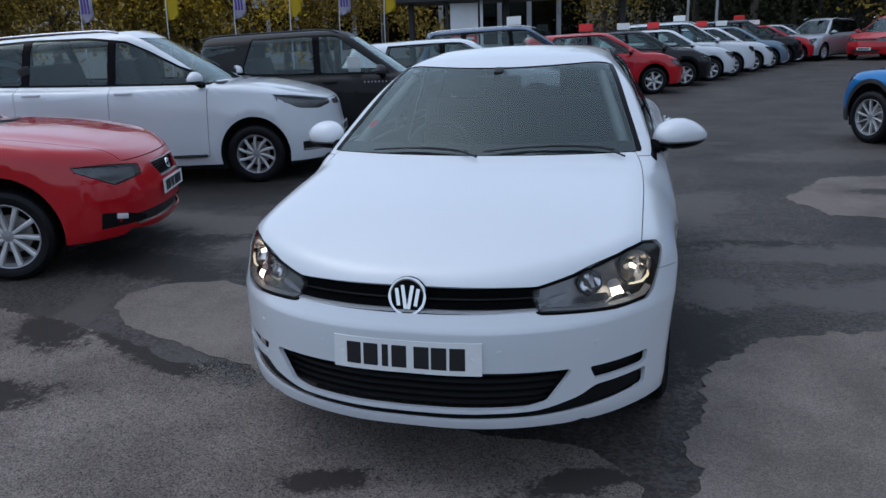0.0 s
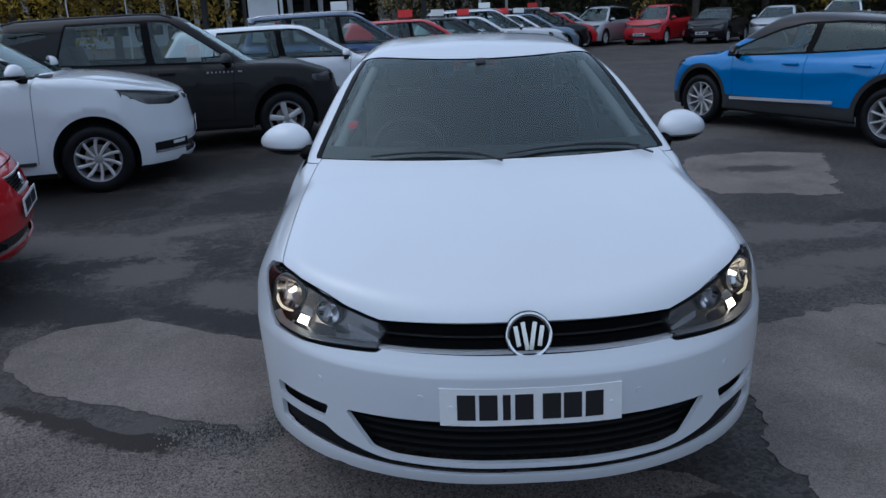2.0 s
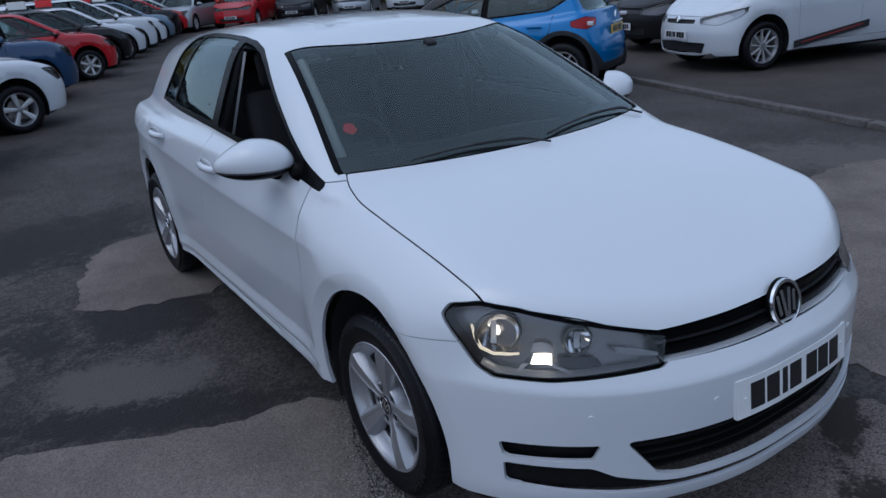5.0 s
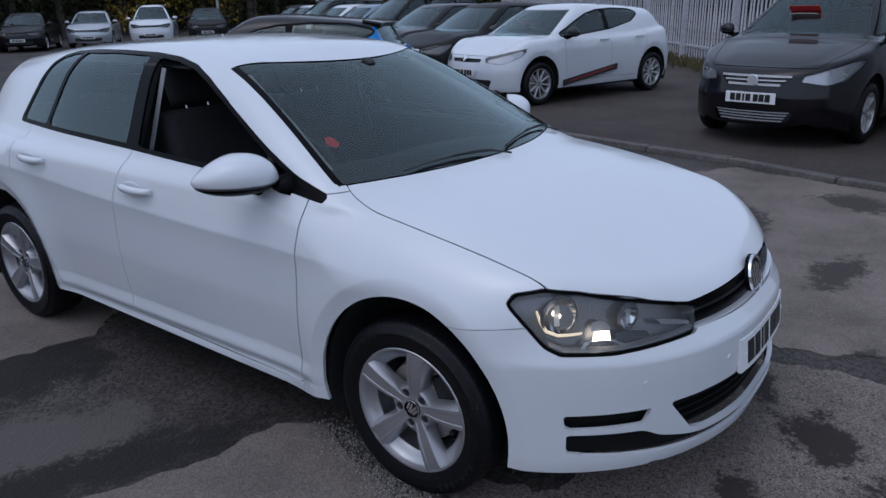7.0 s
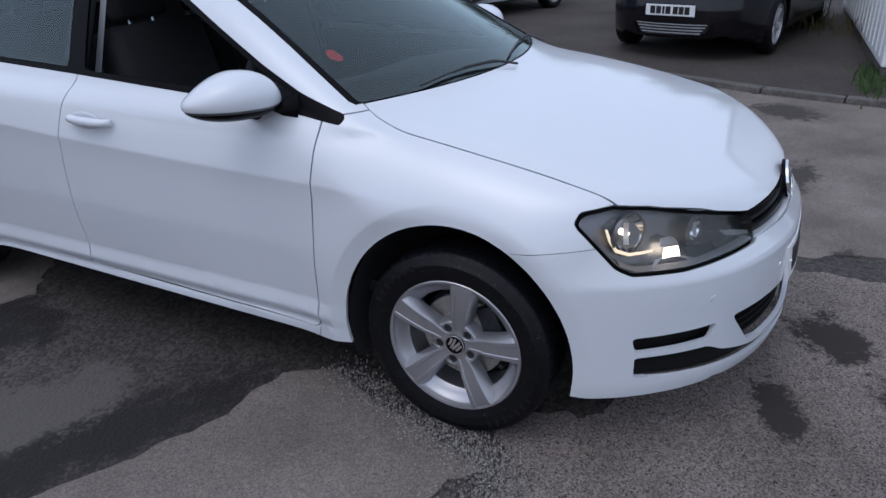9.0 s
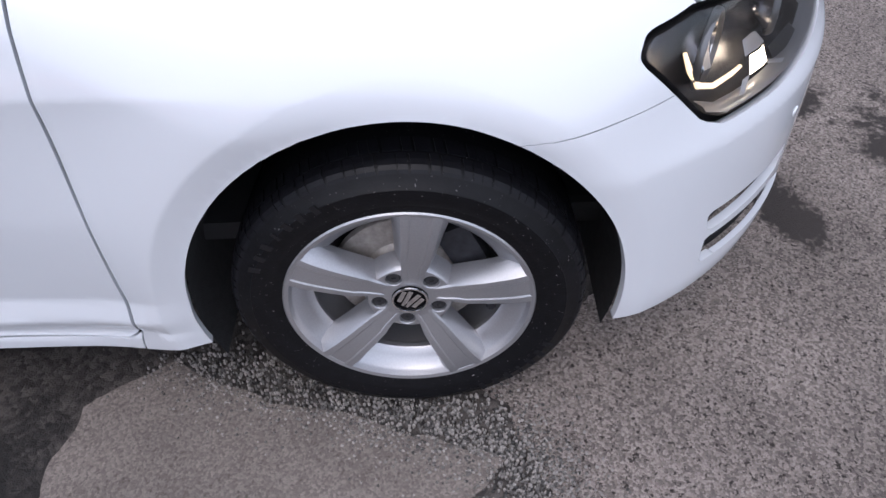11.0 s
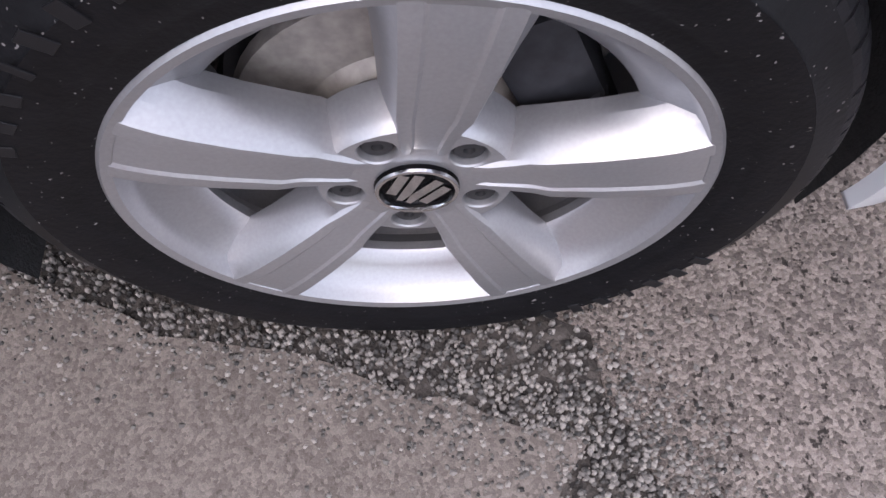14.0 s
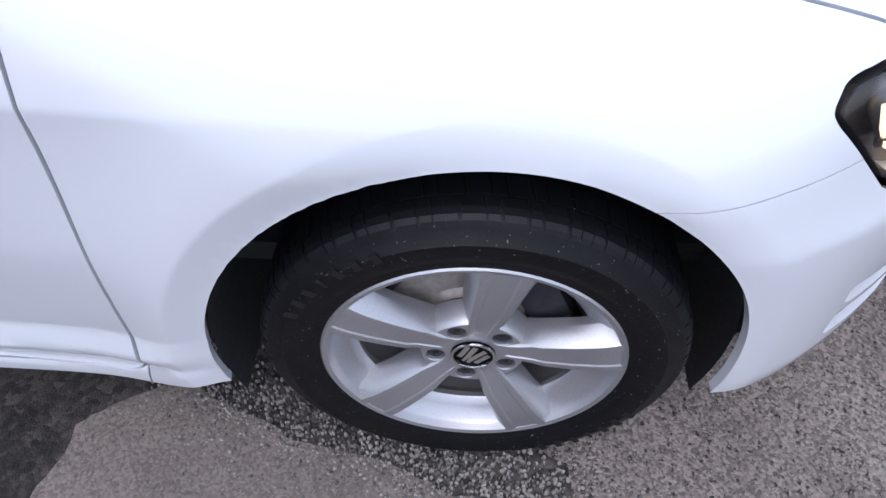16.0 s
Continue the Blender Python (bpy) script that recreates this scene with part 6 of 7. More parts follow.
    h = nt.nodes.new("ShaderNodeMath")
    h.operation = 'SUBTRACT'
    nt.links.new(fine.outputs[0], h.inputs[0])
    nt.links.new(vor.outputs["Distance"], h.inputs[1])
    b = add("ShaderNodeBump", Strength=deep, Distance=0.006)
    nt.links.new(h.outputs[0], b.inputs["Height"])
    nt.links.new(b.outputs[0], p.inputs["Normal"])
    return m


WORN = [(1.85, 2.22, 0.55, 0.26, 4), (1.22, 2.18, 0.34, 0.30, 20), (2.45, 2.48, 0.55, 0.22, 10), (-1.42, 2.24, 0.46, 0.25, -28), (-2.15, 2.75, 0.40, 0.36, 20), (-2.15, 3.72, 0.38, 0.16, 30), (2.1, 3.1, 1.3, 0.26, 3), (-2.9, 3.4, 1.2, 0.40, -12), (4.0, 1.8, 0.55, 1.0, 8), (1.1, 4.3, 0.5, 1.1, -20), (3.2, 7.4, 1.6, 0.6, 15)]
# damp asphalt, plus ovals that only make the left side darker
DAMP_DARK = [(-2.5, 3.1, 1.5, 0.75, -10), (-1.6, 4.7, 1.3, 0.7, 20), (-3.6, 4.6, 1.4, 0.9, 0), (-1.5, 1.95, 0.8, 0.22, -25), (1.05, 1.6, 0.25, 0.9, -12), (1.5, 3.2, 0.7, 0.25, 10), (3.0, 3.3, 0.9, 0.30, 20), (-1.2, 3.0, 0.5, 0.5, 0), (-3.0, 6.4, 1.7, 1.0, 10), (-2.7, 2.2, 1.2, 0.35, -20), (-4.6, 3.2, 1.5, 0.8, -10), (-2.0, 8.6, 1.5, 0.9, 0)]
DAMP = [(-1.75, 0.86, 0.62, 0.13, -24), (-2.45, 0.98, 0.40, 0.22, -30), (-1.40, 0.67, 0.26, 0.07, -14), (0.76, 0.33, 0.05, 0.22, 0), (-0.30, -0.05, 0.20, 0.08, 20), (0.25, -0.20, 0.26, 0.17, 20), (-0.10, -0.57, 0.26, 0.22, 0), (0.55, 0.10, 0.28, 0.09, 30), (-0.80, -0.75, 0.40, 0.16, -30), (-2.2, 0.2, 0.5, 0.2, 25), (0.4, -1.1, 0.4, 0.2, 10)]
DARK = ground_mat("dark_open_asphalt", (0.030, 0.026, 0.0235), (0.077, 0.067, 0.060), 70, 0.6, rough=0.70, spec=0.28, patchy=(0.33, 0.58, (0.068, 0.060, 0.054)), spots=[(DAMP_DARK, (0.015, 0.0130, 0.0120)), (WORN, (0.088, 0.078, 0.070))])
LIGHT = ground_mat("pale_fine_asphalt", (0.130, 0.111, 0.098), (0.200, 0.173, 0.154), 190, 0.35, mottle=(1.6, 0.28), deep=0.25, spots=[([(2.2, 0.05, 0.42, 0.16, -8), (0.98, -0.26, 0.20, 0.09, 0), (2.1, 1.2, 0.3, 0.12, -20), (3.2, 0.9, 0.7, 0.16, 30), (3.9, 0.2, 0.4, 0.25, 60), (3.0, 5.2, 0.4, 0.2, 0)], (0.060, 0.053, 0.048))])
COARSE = ground_mat("worn_coarse_asphalt", (0.131, 0.110, 0.098), (0.288, 0.247, 0.219), 185, 0.9, mottle=(1.5, 0.34), deep=0.8, spots=[(DAMP, (0.050, 0.043, 0.039))])
RAISED = ground_mat("bay_asphalt", (0.053, 0.045, 0.041), (0.089, 0.078, 0.070), 80, 0.4, mottle=(0.5, 0.3))
bm = bmesh.new()
bmesh.ops.create_grid(bm, x_segments=40, y_segments=40, size=400)
me = bpy.data.meshes.new("ground")
bm.to_mesh(me)
bm.free()
me.materials.append(DARK)
tagged(new("ground", me), "patched dark asphalt of a car lot", "ground", kind="structure")


def patch(name, label, outline, z, material, ragged=0.035, fine=14.0, step=0.02):
    """A thin layer of surfacing with a broken edge, lying on the ground."""
    pts = []
    n = len(outline)
    for i in range(n):
        a, b = Vector(outline[i]), Vector(outline[(i + 1) % n])
        k = max(1, int((b - a).length / step))
        for j in range(k):
            c = a + (b - a) * j / k
            v = Vector((c.x, c.y, 0.37))
            d = noise.noise_vector(v * fine) * ragged + noise.noise_vector(v * fine * 0.25) * ragged * 1.6 + noise.noise_vector(v * fine * 2.7) * ragged * 0.22
            pts.append((c.x + d.x, c.y + d.y))
    bm = bmesh.new()
    top = [bm.verts.new((x, y, z)) for x, y in pts]
    rim = [bm.edges.new((top[i], top[(i + 1) % len(top)])) for i in range(len(top))]
    fill = bmesh.ops.triangle_fill(bm, use_beauty=True, use_dissolve=False, edges=rim)
    for f in bm.faces:
        f.normal_update()
        if f.normal.z < 0:
            f.normal_flip()
    low = [bm.verts.new((x, y, -0.002)) for x, y in pts]
    for i in range(len(top)):
        j = (i + 1) % len(top)
        bm.faces.new((top[i], top[j], low[j], low[i]))
    me = bpy.data.meshes.new(name)
    bm.to_mesh(me)
    bm.free()
    me.materials.append(material)
    return tagged(new(name, me), label, "pavement", kind="structure")


patch("pavement_front", "worn coarse asphalt with dark pits", [(-4.4, 0.9), (-3.2, 1.30), (-2.5, 1.12), (-1.95, 0.92), (-1.5, 0.74), (-1.12, 0.665), (-0.99, 0.63), (-0.88, 0.70), (-0.72, 0.76), (-0.55, 0.45), (0.0, 0.40), (0.6, 0.35), (0.80, 0.10), (0.85, -0.6), (0.6, -1.3), (-0.6, -1.6), (-2.0, -1.4), (-4.0, -1.8), (-4.8, -0.5)], 0.004, COARSE)
patch("pavement_patch_1", "pale smooth asphalt patch with a broken edge", [(-0.75, 1.37), (-0.86, 1.56), (-1.12, 1.59), (-1.36, 1.69), (-1.70, 1.84), (-1.93, 1.95), (-2.28, 1.81), (-2.42, 1.62), (-2.32, 1.34), (-2.0, 1.10), (-1.65, 0.97), (-1.3, 0.82), (-1.08, 0.76), (-0.99, 0.69), (-0.935, 0.88), (-0.86, 1.08), (-0.80, 1.28)], 0.0052, LIGHT, 0.022)
patch("pavement_patch_2", "pale smooth asphalt patch with a broken edge", [(0.95, 0.05), (0.96, 0.55), (1.06, 0.95), (1.10, 1.16), (1.30, 1.45), (1.66, 1.70), (1.98, 1.74), (2.6, 1.62), (3.3, 1.85), (4.1, 1.75), (4.72, 1.35), (4.50, 0.55), (4.34, -0.25), (4.1, -1.4), (2.6, -1.7), (1.3, -0.9)], 0.0052, LIGHT, 0.05)
patch("pavement_patch_4", "pale smooth asphalt patch", [(2.02, 4.87), (2.53, 5.95), (3.2, 6.05), (4.0, 5.9), (3.55, 4.9), (3.2, 4.1), (2.7, 4.15), (2.24, 4.30)], 0.005, LIGHT, 0.05)
patch("pavement_patch_5", "pale smooth asphalt patch under the car's side", [(-1.47, 3.28), (-1.38, 3.75), (-1.23, 4.13), (-1.05, 4.34), (-0.70, 4.40), (-0.35, 4.1), (-0.40, 3.3), (-0.84, 2.98), (-1.27, 3.08)], 0.0052, LIGHT, 0.03)

# loose grit along the broken edge by the front wheel
gv, gf = [], []
rs = random.Random(5)
edge = [(-0.78, 1.40), (-0.86, 1.08), (-0.935, 0.88), (-0.99, 0.70), (-1.10, 0.62), (-1.30, 0.76)]
for k in range(5200):
    i = rs.randrange(len(edge) - 1)
    t = rs.random()
    a, b = edge[i], edge[i + 1]
    x = a[0] + (b[0] - a[0]) * t + rs.gauss(0.030, 0.055)
    y = a[1] + (b[1] - a[1]) * t + rs.gauss(-0.01, 0.05)
    r = rs.uniform(0.0010, 0.0040)
    o = len(gv)
    turn = rs.random() * 6.28
    for ang, h in ((0, 0.3), (1.26, 0.45), (2.5, 0.3), (3.77, 0.5), (5.0, 0.35)):
        rr = r * rs.uniform(0.7, 1.25)
        gv.append((x + rr * math.cos(ang + turn), y + rr * math.sin(ang + turn), 0.005 + r * h))
    gv.append((x, y, 0.0055 + r * rs.uniform(0.8, 1.2)))
    gv += [(v[0], v[1], 0.0) for v in gv[o:o + 5]]
    for q in range(5):
        gf.append((o + q, o + (q + 1) % 5, o + 5))
        gf.append((o + 6 + q, o + 6 + (q + 1) % 5, o + (q + 1) % 5, o + q))
GRIT = bpy.data.materials.new("loose_grit")
GRIT.use_nodes = True
gn = GRIT.node_tree
geo = gn.nodes.new("ShaderNodeNewGeometry")
cr = gn.nodes.new("ShaderNodeValToRGB")
cr.color_ramp.elements[0].color = (0.03, 0.028, 0.026, 1)
cr.color_ramp.elements[1].color = (0.30, 0.275, 0.25, 1)
gn.links.new(geo.outputs["Random Per Island"], cr.inputs[0])
gn.links.new(cr.outputs[0], gn.nodes["Principled BSDF"].inputs["Base Color"])
gn.nodes["Principled BSDF"].inputs["Roughness"].default_value = 0.8
tagged(new("loose_grit", mesh_of("loose_grit", gv, gf, GRIT, smooth=False)), "loose grey grit along the broken edge of the asphalt", "grit", kind="stuff")

# kerb of the raised bays, and the bays behind it
CONCRETE = mat("old_kerb_concrete", (0.095, 0.086, 0.078), 0.85, grain=(40, 0.3), bump=(90, 0.5), mottle=(3, 0.3))
line = [(4.30, -1.15), (4.41, -0.23), (4.54, 0.43), (4.93, 1.45), (5.10, 2.35), (5.36, 3.35), (5.75, 4.85), (6.25, 6.6), (7.1, 9.0), (8.9, 13.2)]
kerb = empty("kerb", Matrix(), "worn low concrete kerb of the raised parking bays", "kerb", kind="structure")
stone = None
for a, b in zip(line, line[1:]):
    a, b = Vector(a), Vector(b)
    k = max(1, round((b - a).length / 0.9))
    for j in range(k):
        p, q = a + (b - a) * j / k, a + (b - a) * (j + 1) / k
        c, d = (p + q) / 2, q - p
        bm = box((d.length - 0.008, 0.13, 0.13), pose(0, 0, 0), 0.014, 2)
        for v in bm.verts:
            v.co += noise.noise_vector(Vector((v.co.x * 3 + c.x * 7, v.co.y * 9 + c.y * 5, v.co.z * 9))) * 0.010
        ob = part("kerb_stone", bm, CONCRETE, kerb, smooth=40)
        ob.matrix_basis = pose(c.x, c.y, -0.010, 0, 0, math.degrees(math.atan2(d.y, d.x)))
patch("pavement_bays", "grey asphalt of the raised parking bays", [(4.39, -1.15), (4.50, -0.23), (4.63, 0.43), (5.0, 1.43), (5.17, 2.33), (5.43, 3.33), (5.82, 4.83), (6.32, 6.58), (7.2, 9.0), (9.0, 13.2), (24, 24), (40, 10), (30, -8), (9, -6), (4.5, -3)], 0.045, RAISED, 0.0)

# ---- palisade fence behind the bays ----
GALV = mat("galvanised_steel", (0.50, 0.50, 0.53), 0.5, 0.2, grain=(25, 0.25), mottle=(2, 0.15))
fence = empty("palisade_fence", pose(10.6, 1.9, 0.04, 0, 0, 38.5), "galvanised steel palisade fence", "fence")
pb = bmesh.new()
for x0, y0, x1, y1 in ((-0.034, 0.012, -0.016, -0.004), (-0.016, -0.004, 0.0, 0.008), (0.0, 0.008, 0.016, -0.004), (0.016, -0.004, 0.034, 0.012)):
    lo = [pb.verts.new((x0, y0, 0.05)), pb.verts.new((x1, y1, 0.05))]
    hi = [pb.verts.new((x0, y0, 2.28 if abs(x0) > 0.03 else 2.34)), pb.verts.new((x1, y1, 2.28 if abs(x1) > 0.03 else 2.34))]
    pb.faces.new((lo[0], lo[1], hi[1], hi[0]))
bmesh.ops.remove_doubles(pb, verts=pb.verts, dist=0.001)
bmesh.ops.solidify(pb, geom=list(pb.faces), thickness=0.003)
pale = part("pale", pb, GALV, fence)
pale.matrix_basis = pose(0, 0, 0)
for k in range(1, 270):
    o = part_mesh("pale", pale.data, fence)
    o.matrix_basis = pose(0.155 * k, noise.noise(Vector((k * 0.7, 0, 0))) * 0.01, 0, noise.noise(Vector((k * 1.3, 2, 0))) * 0.8, noise.noise(Vector((k * 1.7, 5, 0))) * 0.8)
for z in (0.45, 1.95):
    part("rail", box((41.8, 0.045, 0.05), pose(20.8, 0.035, z), 0.005), GALV, fence)
post = None
for k in range(16):
    bm_ = box((0.06, 0.10, 2.35), pose(0, 0.09, 1.17), 0.006) if post is None else None
    o = part("post", bm_, GALV, fence) if post is None else part_mesh("post", post.data, fence)
    post = post or o
    o.matrix_basis = pose(2.75 * k, 0, 0)

# weeds and dead grass along the fence's foot and by the white cabin
WEED = mat("dry_weeds", (0.10, 0.085, 0.035), 0.9, grain=(8, 0.5))
GREENW = mat("green_weeds", (0.045, 0.085, 0.02), 0.8, grain=(8, 0.4))


def tuft(name, label, centre, spread, count, high, material, turn=0):
    v, f = [], []
    r = random.Random(int(centre[0] * 100))
    for _ in range(count):
        a = r.gauss(0, spread[0])
        b = r.gauss(0, spread[1])
        x = centre[0] + a * math.cos(turn) - b * math.sin(turn)
        y = centre[1] + a * math.sin(turn) + b * math.cos(turn)
        h, w, l = high * r.uniform(0.4, 1.0), r.uniform(0.004, 0.010), r.uniform(0, 6.28)
        bend = h * r.uniform(0.1, 0.6)
        o = len(v)
        v += [(x - w * math.cos(l + 1.57), y - w * math.sin(l + 1.57), centre[2]), (x + w * math.cos(l + 1.57), y + w * math.sin(l + 1.57), centre[2]),
              (x + bend * 0.4 * math.cos(l), y + bend * 0.4 * math.sin(l), centre[2] + h * 0.65), (x + bend * math.cos(l), y + bend * math.sin(l), centre[2] + h)]
        f += [(o, o + 1, o + 2), (o + 1, o + 3, o + 2)]
    return tagged(new(name, mesh_of(name, v, f, material, smooth=False)), label, "weeds", kind="stuff")


tuft("dry_weeds", "dry brown weeds along the foot of the fence", (13.4, 4.0, 0.04), (3.2, 0.25), 3500, 0.30, WEED, radians(38.5))

# white cabin whose corner stands beyond the bays
CABINW = mat("white_painted_steel", (0.72, 0.73, 0.74), 0.5, grain=(3, 0.05), mottle=(1.2, 0.06))
cabin_ob = empty("white_cabin", pose(5.28, -0.50, 0.045, 0, 0, 4), "white painted steel site cabin on a dark base", "cabin")
part("base", box((5.0, 3.0, 0.10), pose(2.5, -1.5, 0.06), 0.008), CONCRETE, cabin_ob)
part("wall", box((5.04, 3.04, 2.35), pose(2.5, -1.5, 1.29), 0.02), CABINW, cabin_ob)
part("roof", box((5.12, 3.12, 0.10), pose(2.5, -1.5, 2.51), 0.02), CABINW, cabin_ob)
for k in range(16):
    part("rib", box((0.03, 0.014, 2.2), pose(0.2 + 0.31 * k, 0.025, 1.28), 0.005), CABINW, cabin_ob)
    if k < 9:
        part("rib", box((0.014, 0.03, 2.2), pose(-0.025, -0.2 - 0.31 * k, 1.28), 0.005), CABINW, cabin_ob)
tuft("green_weeds", "green weeds at the foot of the white cabin", (5.2, -0.42, 0.045), (0.35, 0.06), 500, 0.10, GREENW)

# ---- woods, trees, flags and boards at the back ----
BARK = mat("tree_bark", (0.06, 0.05, 0.04), 0.9, grain=(12, 0.4), bump=(30, 0.6))


def leaf_mat(name, a, b):
    m = bpy.data.materials.new(name)
    m.use_nodes = True
    nt = m.node_tree
    g = nt.nodes.new("ShaderNodeNewGeometry")
    r = nt.nodes.new("ShaderNodeValToRGB")
    r.color_ramp.elements[0].color, r.color_ramp.elements[1].color = (*a, 1), (*b, 1)
    nt.links.new(g.outputs["Random Per Island"], r.inputs[0])
    nt.links.new(r.outputs[0], nt.nodes["Principled BSDF"].inputs["Base Color"])
    nt.nodes["Principled BSDF"].inputs["Roughness"].default_value = 0.8
    nt.nodes["Principled BSDF"].inputs["Specular IOR Level"].default_value = 0.2
    return m


LEAFG = leaf_mat("dark_green_leaves", (0.010, 0.014, 0.006), (0.045, 0.047, 0.018))
LEAFY = leaf_mat("yellow_autumn_leaves", (0.34, 0.22, 0.018), (0.78, 0.55, 0.05))
LEAFO = leaf_mat("olive_autumn_leaves", (0.10, 0.075, 0.016), (0.44, 0.30, 0.045))


def leaves(count, centre, radius, size, r):
    """Loose leaf clusters in uneven clumps round a centre: corners of quads, four a leaf."""
    g = np.random.default_rng(r.randrange(10 ** 6))
    n = max(5, count // 110)
    d = g.normal(0, 1, (n, 3)) * (1, 1, 0.8)
    d *= ((0.35 + 0.65 * g.random(n) ** 0.5) / np.maximum(np.linalg.norm(d, axis=1), 0.01))[:, None]
    rad = np.array(radius)
    mid, k = np.array(centre) + d * rad, 0.16 + 0.24 * g.random(n)
    pick = g.integers(0, n, count)
    p = mid[pick] + g.normal(0, 0.6, (count, 3)) * rad * k[pick][:, None]
    sz = (size * g.uniform(0.6, 1.4, count))[:, None]
    u = g.normal(0, 1, (count, 3))
    u /= np.linalg.norm(u, axis=1)[:, None]
    w = np.cross(u, g.normal(0, 1, (count, 3)))
    w /= np.maximum(np.linalg.norm(w, axis=1), 1e-6)[:, None]
    return np.stack([p - u * sz, p + w * sz * 0.55, p + u * sz, p - w * sz * 0.55], 1).reshape(-1, 3)


def quad_mesh(name, verts, material):
    me = bpy.data.meshes.new(name)
    n = len(verts) // 4
    me.vertices.add(4 * n)
    me.vertices.foreach_set("co", np.ascontiguousarray(verts, dtype=np.float32).ravel())
    me.loops.add(4 * n)
    me.loops.foreach_set("vertex_index", np.arange(4 * n, dtype=np.int32))
    me.polygons.add(n)
    me.polygons.foreach_set("loop_start", np.arange(0, 4 * n, 4, dtype=np.int32))
    me.polygons.foreach_set("loop_total", np.full(n, 4, dtype=np.int32))
    me.materials.append(material)
    me.update()
    me.validate()
    return me


def tree(name, label, at, high, wide, leaf, seed, count=11000, size=0.085):
    r = random.Random(seed)
    tr = empty(name, pose(at[0], at[1], 0), label, "tree")
    bm = tube([(0, 0, 0), (0.05, 0.02, high * 0.25), (-0.05, 0.06, high * 0.5), (0.04, 0, high * 0.8)], [0.20, 0.16, 0.11, 0.04], 10)
    part("trunk", bm, BARK, tr, smooth=60)
    for k in range(7):
        t = 0.28 + 0.08 * k
        a = r.random() * 6.28
        l = wide * r.uniform(0.5, 0.9)
        part("limb", tube([(0, 0, high * t), (l * 0.5 * math.cos(a), l * 0.5 * math.sin(a), high * t + l * 0.35), (l * math.cos(a), l * math.sin(a), high * t + l * 0.8)], [0.075, 0.05, 0.015], 7), BARK, tr, smooth=60)
    part_mesh("crown", quad_mesh("crown", leaves(count, (0, 0, high * 0.62), (wide, wide, high * 0.40), size, r), leaf), tr)
    return tr


# autumn trees beyond the row of cars
for k, (x, y, h, w, lf) in enumerate(((-21.5, 29, 8.5, 3.2, LEAFY), (-17.6, 31, 9, 3.4, LEAFY), (-24.5, 26, 8, 3.0, LEAFO), (-14.5, 34, 8, 2.8, LEAFO), (-28, 22, 9, 3.4, LEAFG), (-1.5, 40, 9, 3.0, LEAFO), (-31, 18, 9, 3.6, LEAFG))):
    tree("autumn_tree", "broad tree with yellowing autumn leaves" if lf is not LEAFG else "broad tree with dark green leaves", (x, y), h, w, lf, 11 + k)
# the wooded bank behind the lot
rw = random.Random(3)
WV, YV = [], []
trunks = bmesh.new()
for k in range(156):
    t = k / 119
    if k >= 120:
        u_ = (k - 120) / 35
        x, y = -38 + 36 * u_, 22 + 19 * u_ + 2 * math.sin(k * 2.1)
    elif t < 0.62:
        x, y = 0 + 62 * t / 0.62, 47 + 5 * math.sin(k)
    else:
        x, y = 62 - 4 * math.sin(k * 1.7), 46 - 52 * (t - 0.62) / 0.38
    x += rw.uniform(-2, 2)
    y += rw.uniform(-2.5, 2.5)
    h = rw.uniform(9, 14) if k < 120 else rw.uniform(6, 8.5)
    if k >= 120 and (x > -12.5 or k % 3):
        continue
    v = leaves(3000, (x, y, h * 0.50), (3.4, 3.0, h * 0.50), 0.135, rw)
    v[:, 2] = np.maximum(v[:, 2], 0.1)
    (YV if rw.random() < (0.13 if k < 120 else 0.72) else WV).append(v)
    for a, b, c, d in (((0, 0, 0), (0.1, 0, h * 0.4), 0.22, 0.1),):
        bm_cyl(trunks, c, d, h * 0.7, Matrix.Translation((x, y, h * 0.35)), 7, False)
tagged(new("woods_dark", quad_mesh("woods_dark", np.concatenate(WV), LEAFG)), "dark green wood on the bank behind the lot", "trees", kind="stuff")
tagged(new("woods_brown", quad_mesh("woods_brown", np.concatenate(YV), LEAFO)), "browning trees among the dark wood", "trees", kind="stuff")
me = bpy.data.meshes.new("woods_trunks")
trunks.to_mesh(me)
trunks.free()
me.materials.append(BARK)
tagged(new("woods_trunks", me), "bare dark trunks of the wood", "trees", kind="stuff")
bank = bmesh.new()
rows = []
for k in range(40):
    t = k / 39
    x, y = (4 + 64 * t / 0.7, 45) if t < 0.7 else (68, 45 - 60 * (t - 0.7) / 0.3)
    n = Vector((0, 1)) if t < 0.68 else (Vector((0.7, 0.7)) if t < 0.72 else Vector((1, 0)))
    rows.append([bank.verts.new((x + n.x * d, y + n.y * d, z + 0.5 * noise.noise(Vector((x * 0.2, y * 0.2, d))))) for d, z in ((0, -0.3), (4, 1.8), (9, 5.0), (15, 9.0))])
for p, q in zip(rows, rows[1:]):
    for i in range(3):
        bank.faces.new((p[i], q[i], q[i + 1], p[i + 1]))
BANK = mat("bank_undergrowth", (0.013, 0.015, 0.008), 0.9, grain=(1.5, 0.6), bump=(3, 1.0), mottle=(0.3, 0.5))
me = bpy.data.meshes.new("backdrop_bank")
bank.to_mesh(me)
bank.free()
me.materials.append(BANK)
tagged(new("backdrop_bank", me), "dark overgrown bank under the trees", "bank", kind="structure")

YELLOW = mat("yellow_flag_cloth", (0.62, 0.48, 0.02), 0.8)
LILAC = mat("white_flag_cloth", (0.55, 0.53, 0.62), 0.8)
PURPLE = mat("purple_print", (0.12, 0.07, 0.30), 0.8)
POLE = mat("white_pole", (0.55, 0.55, 0.56), 0.5)


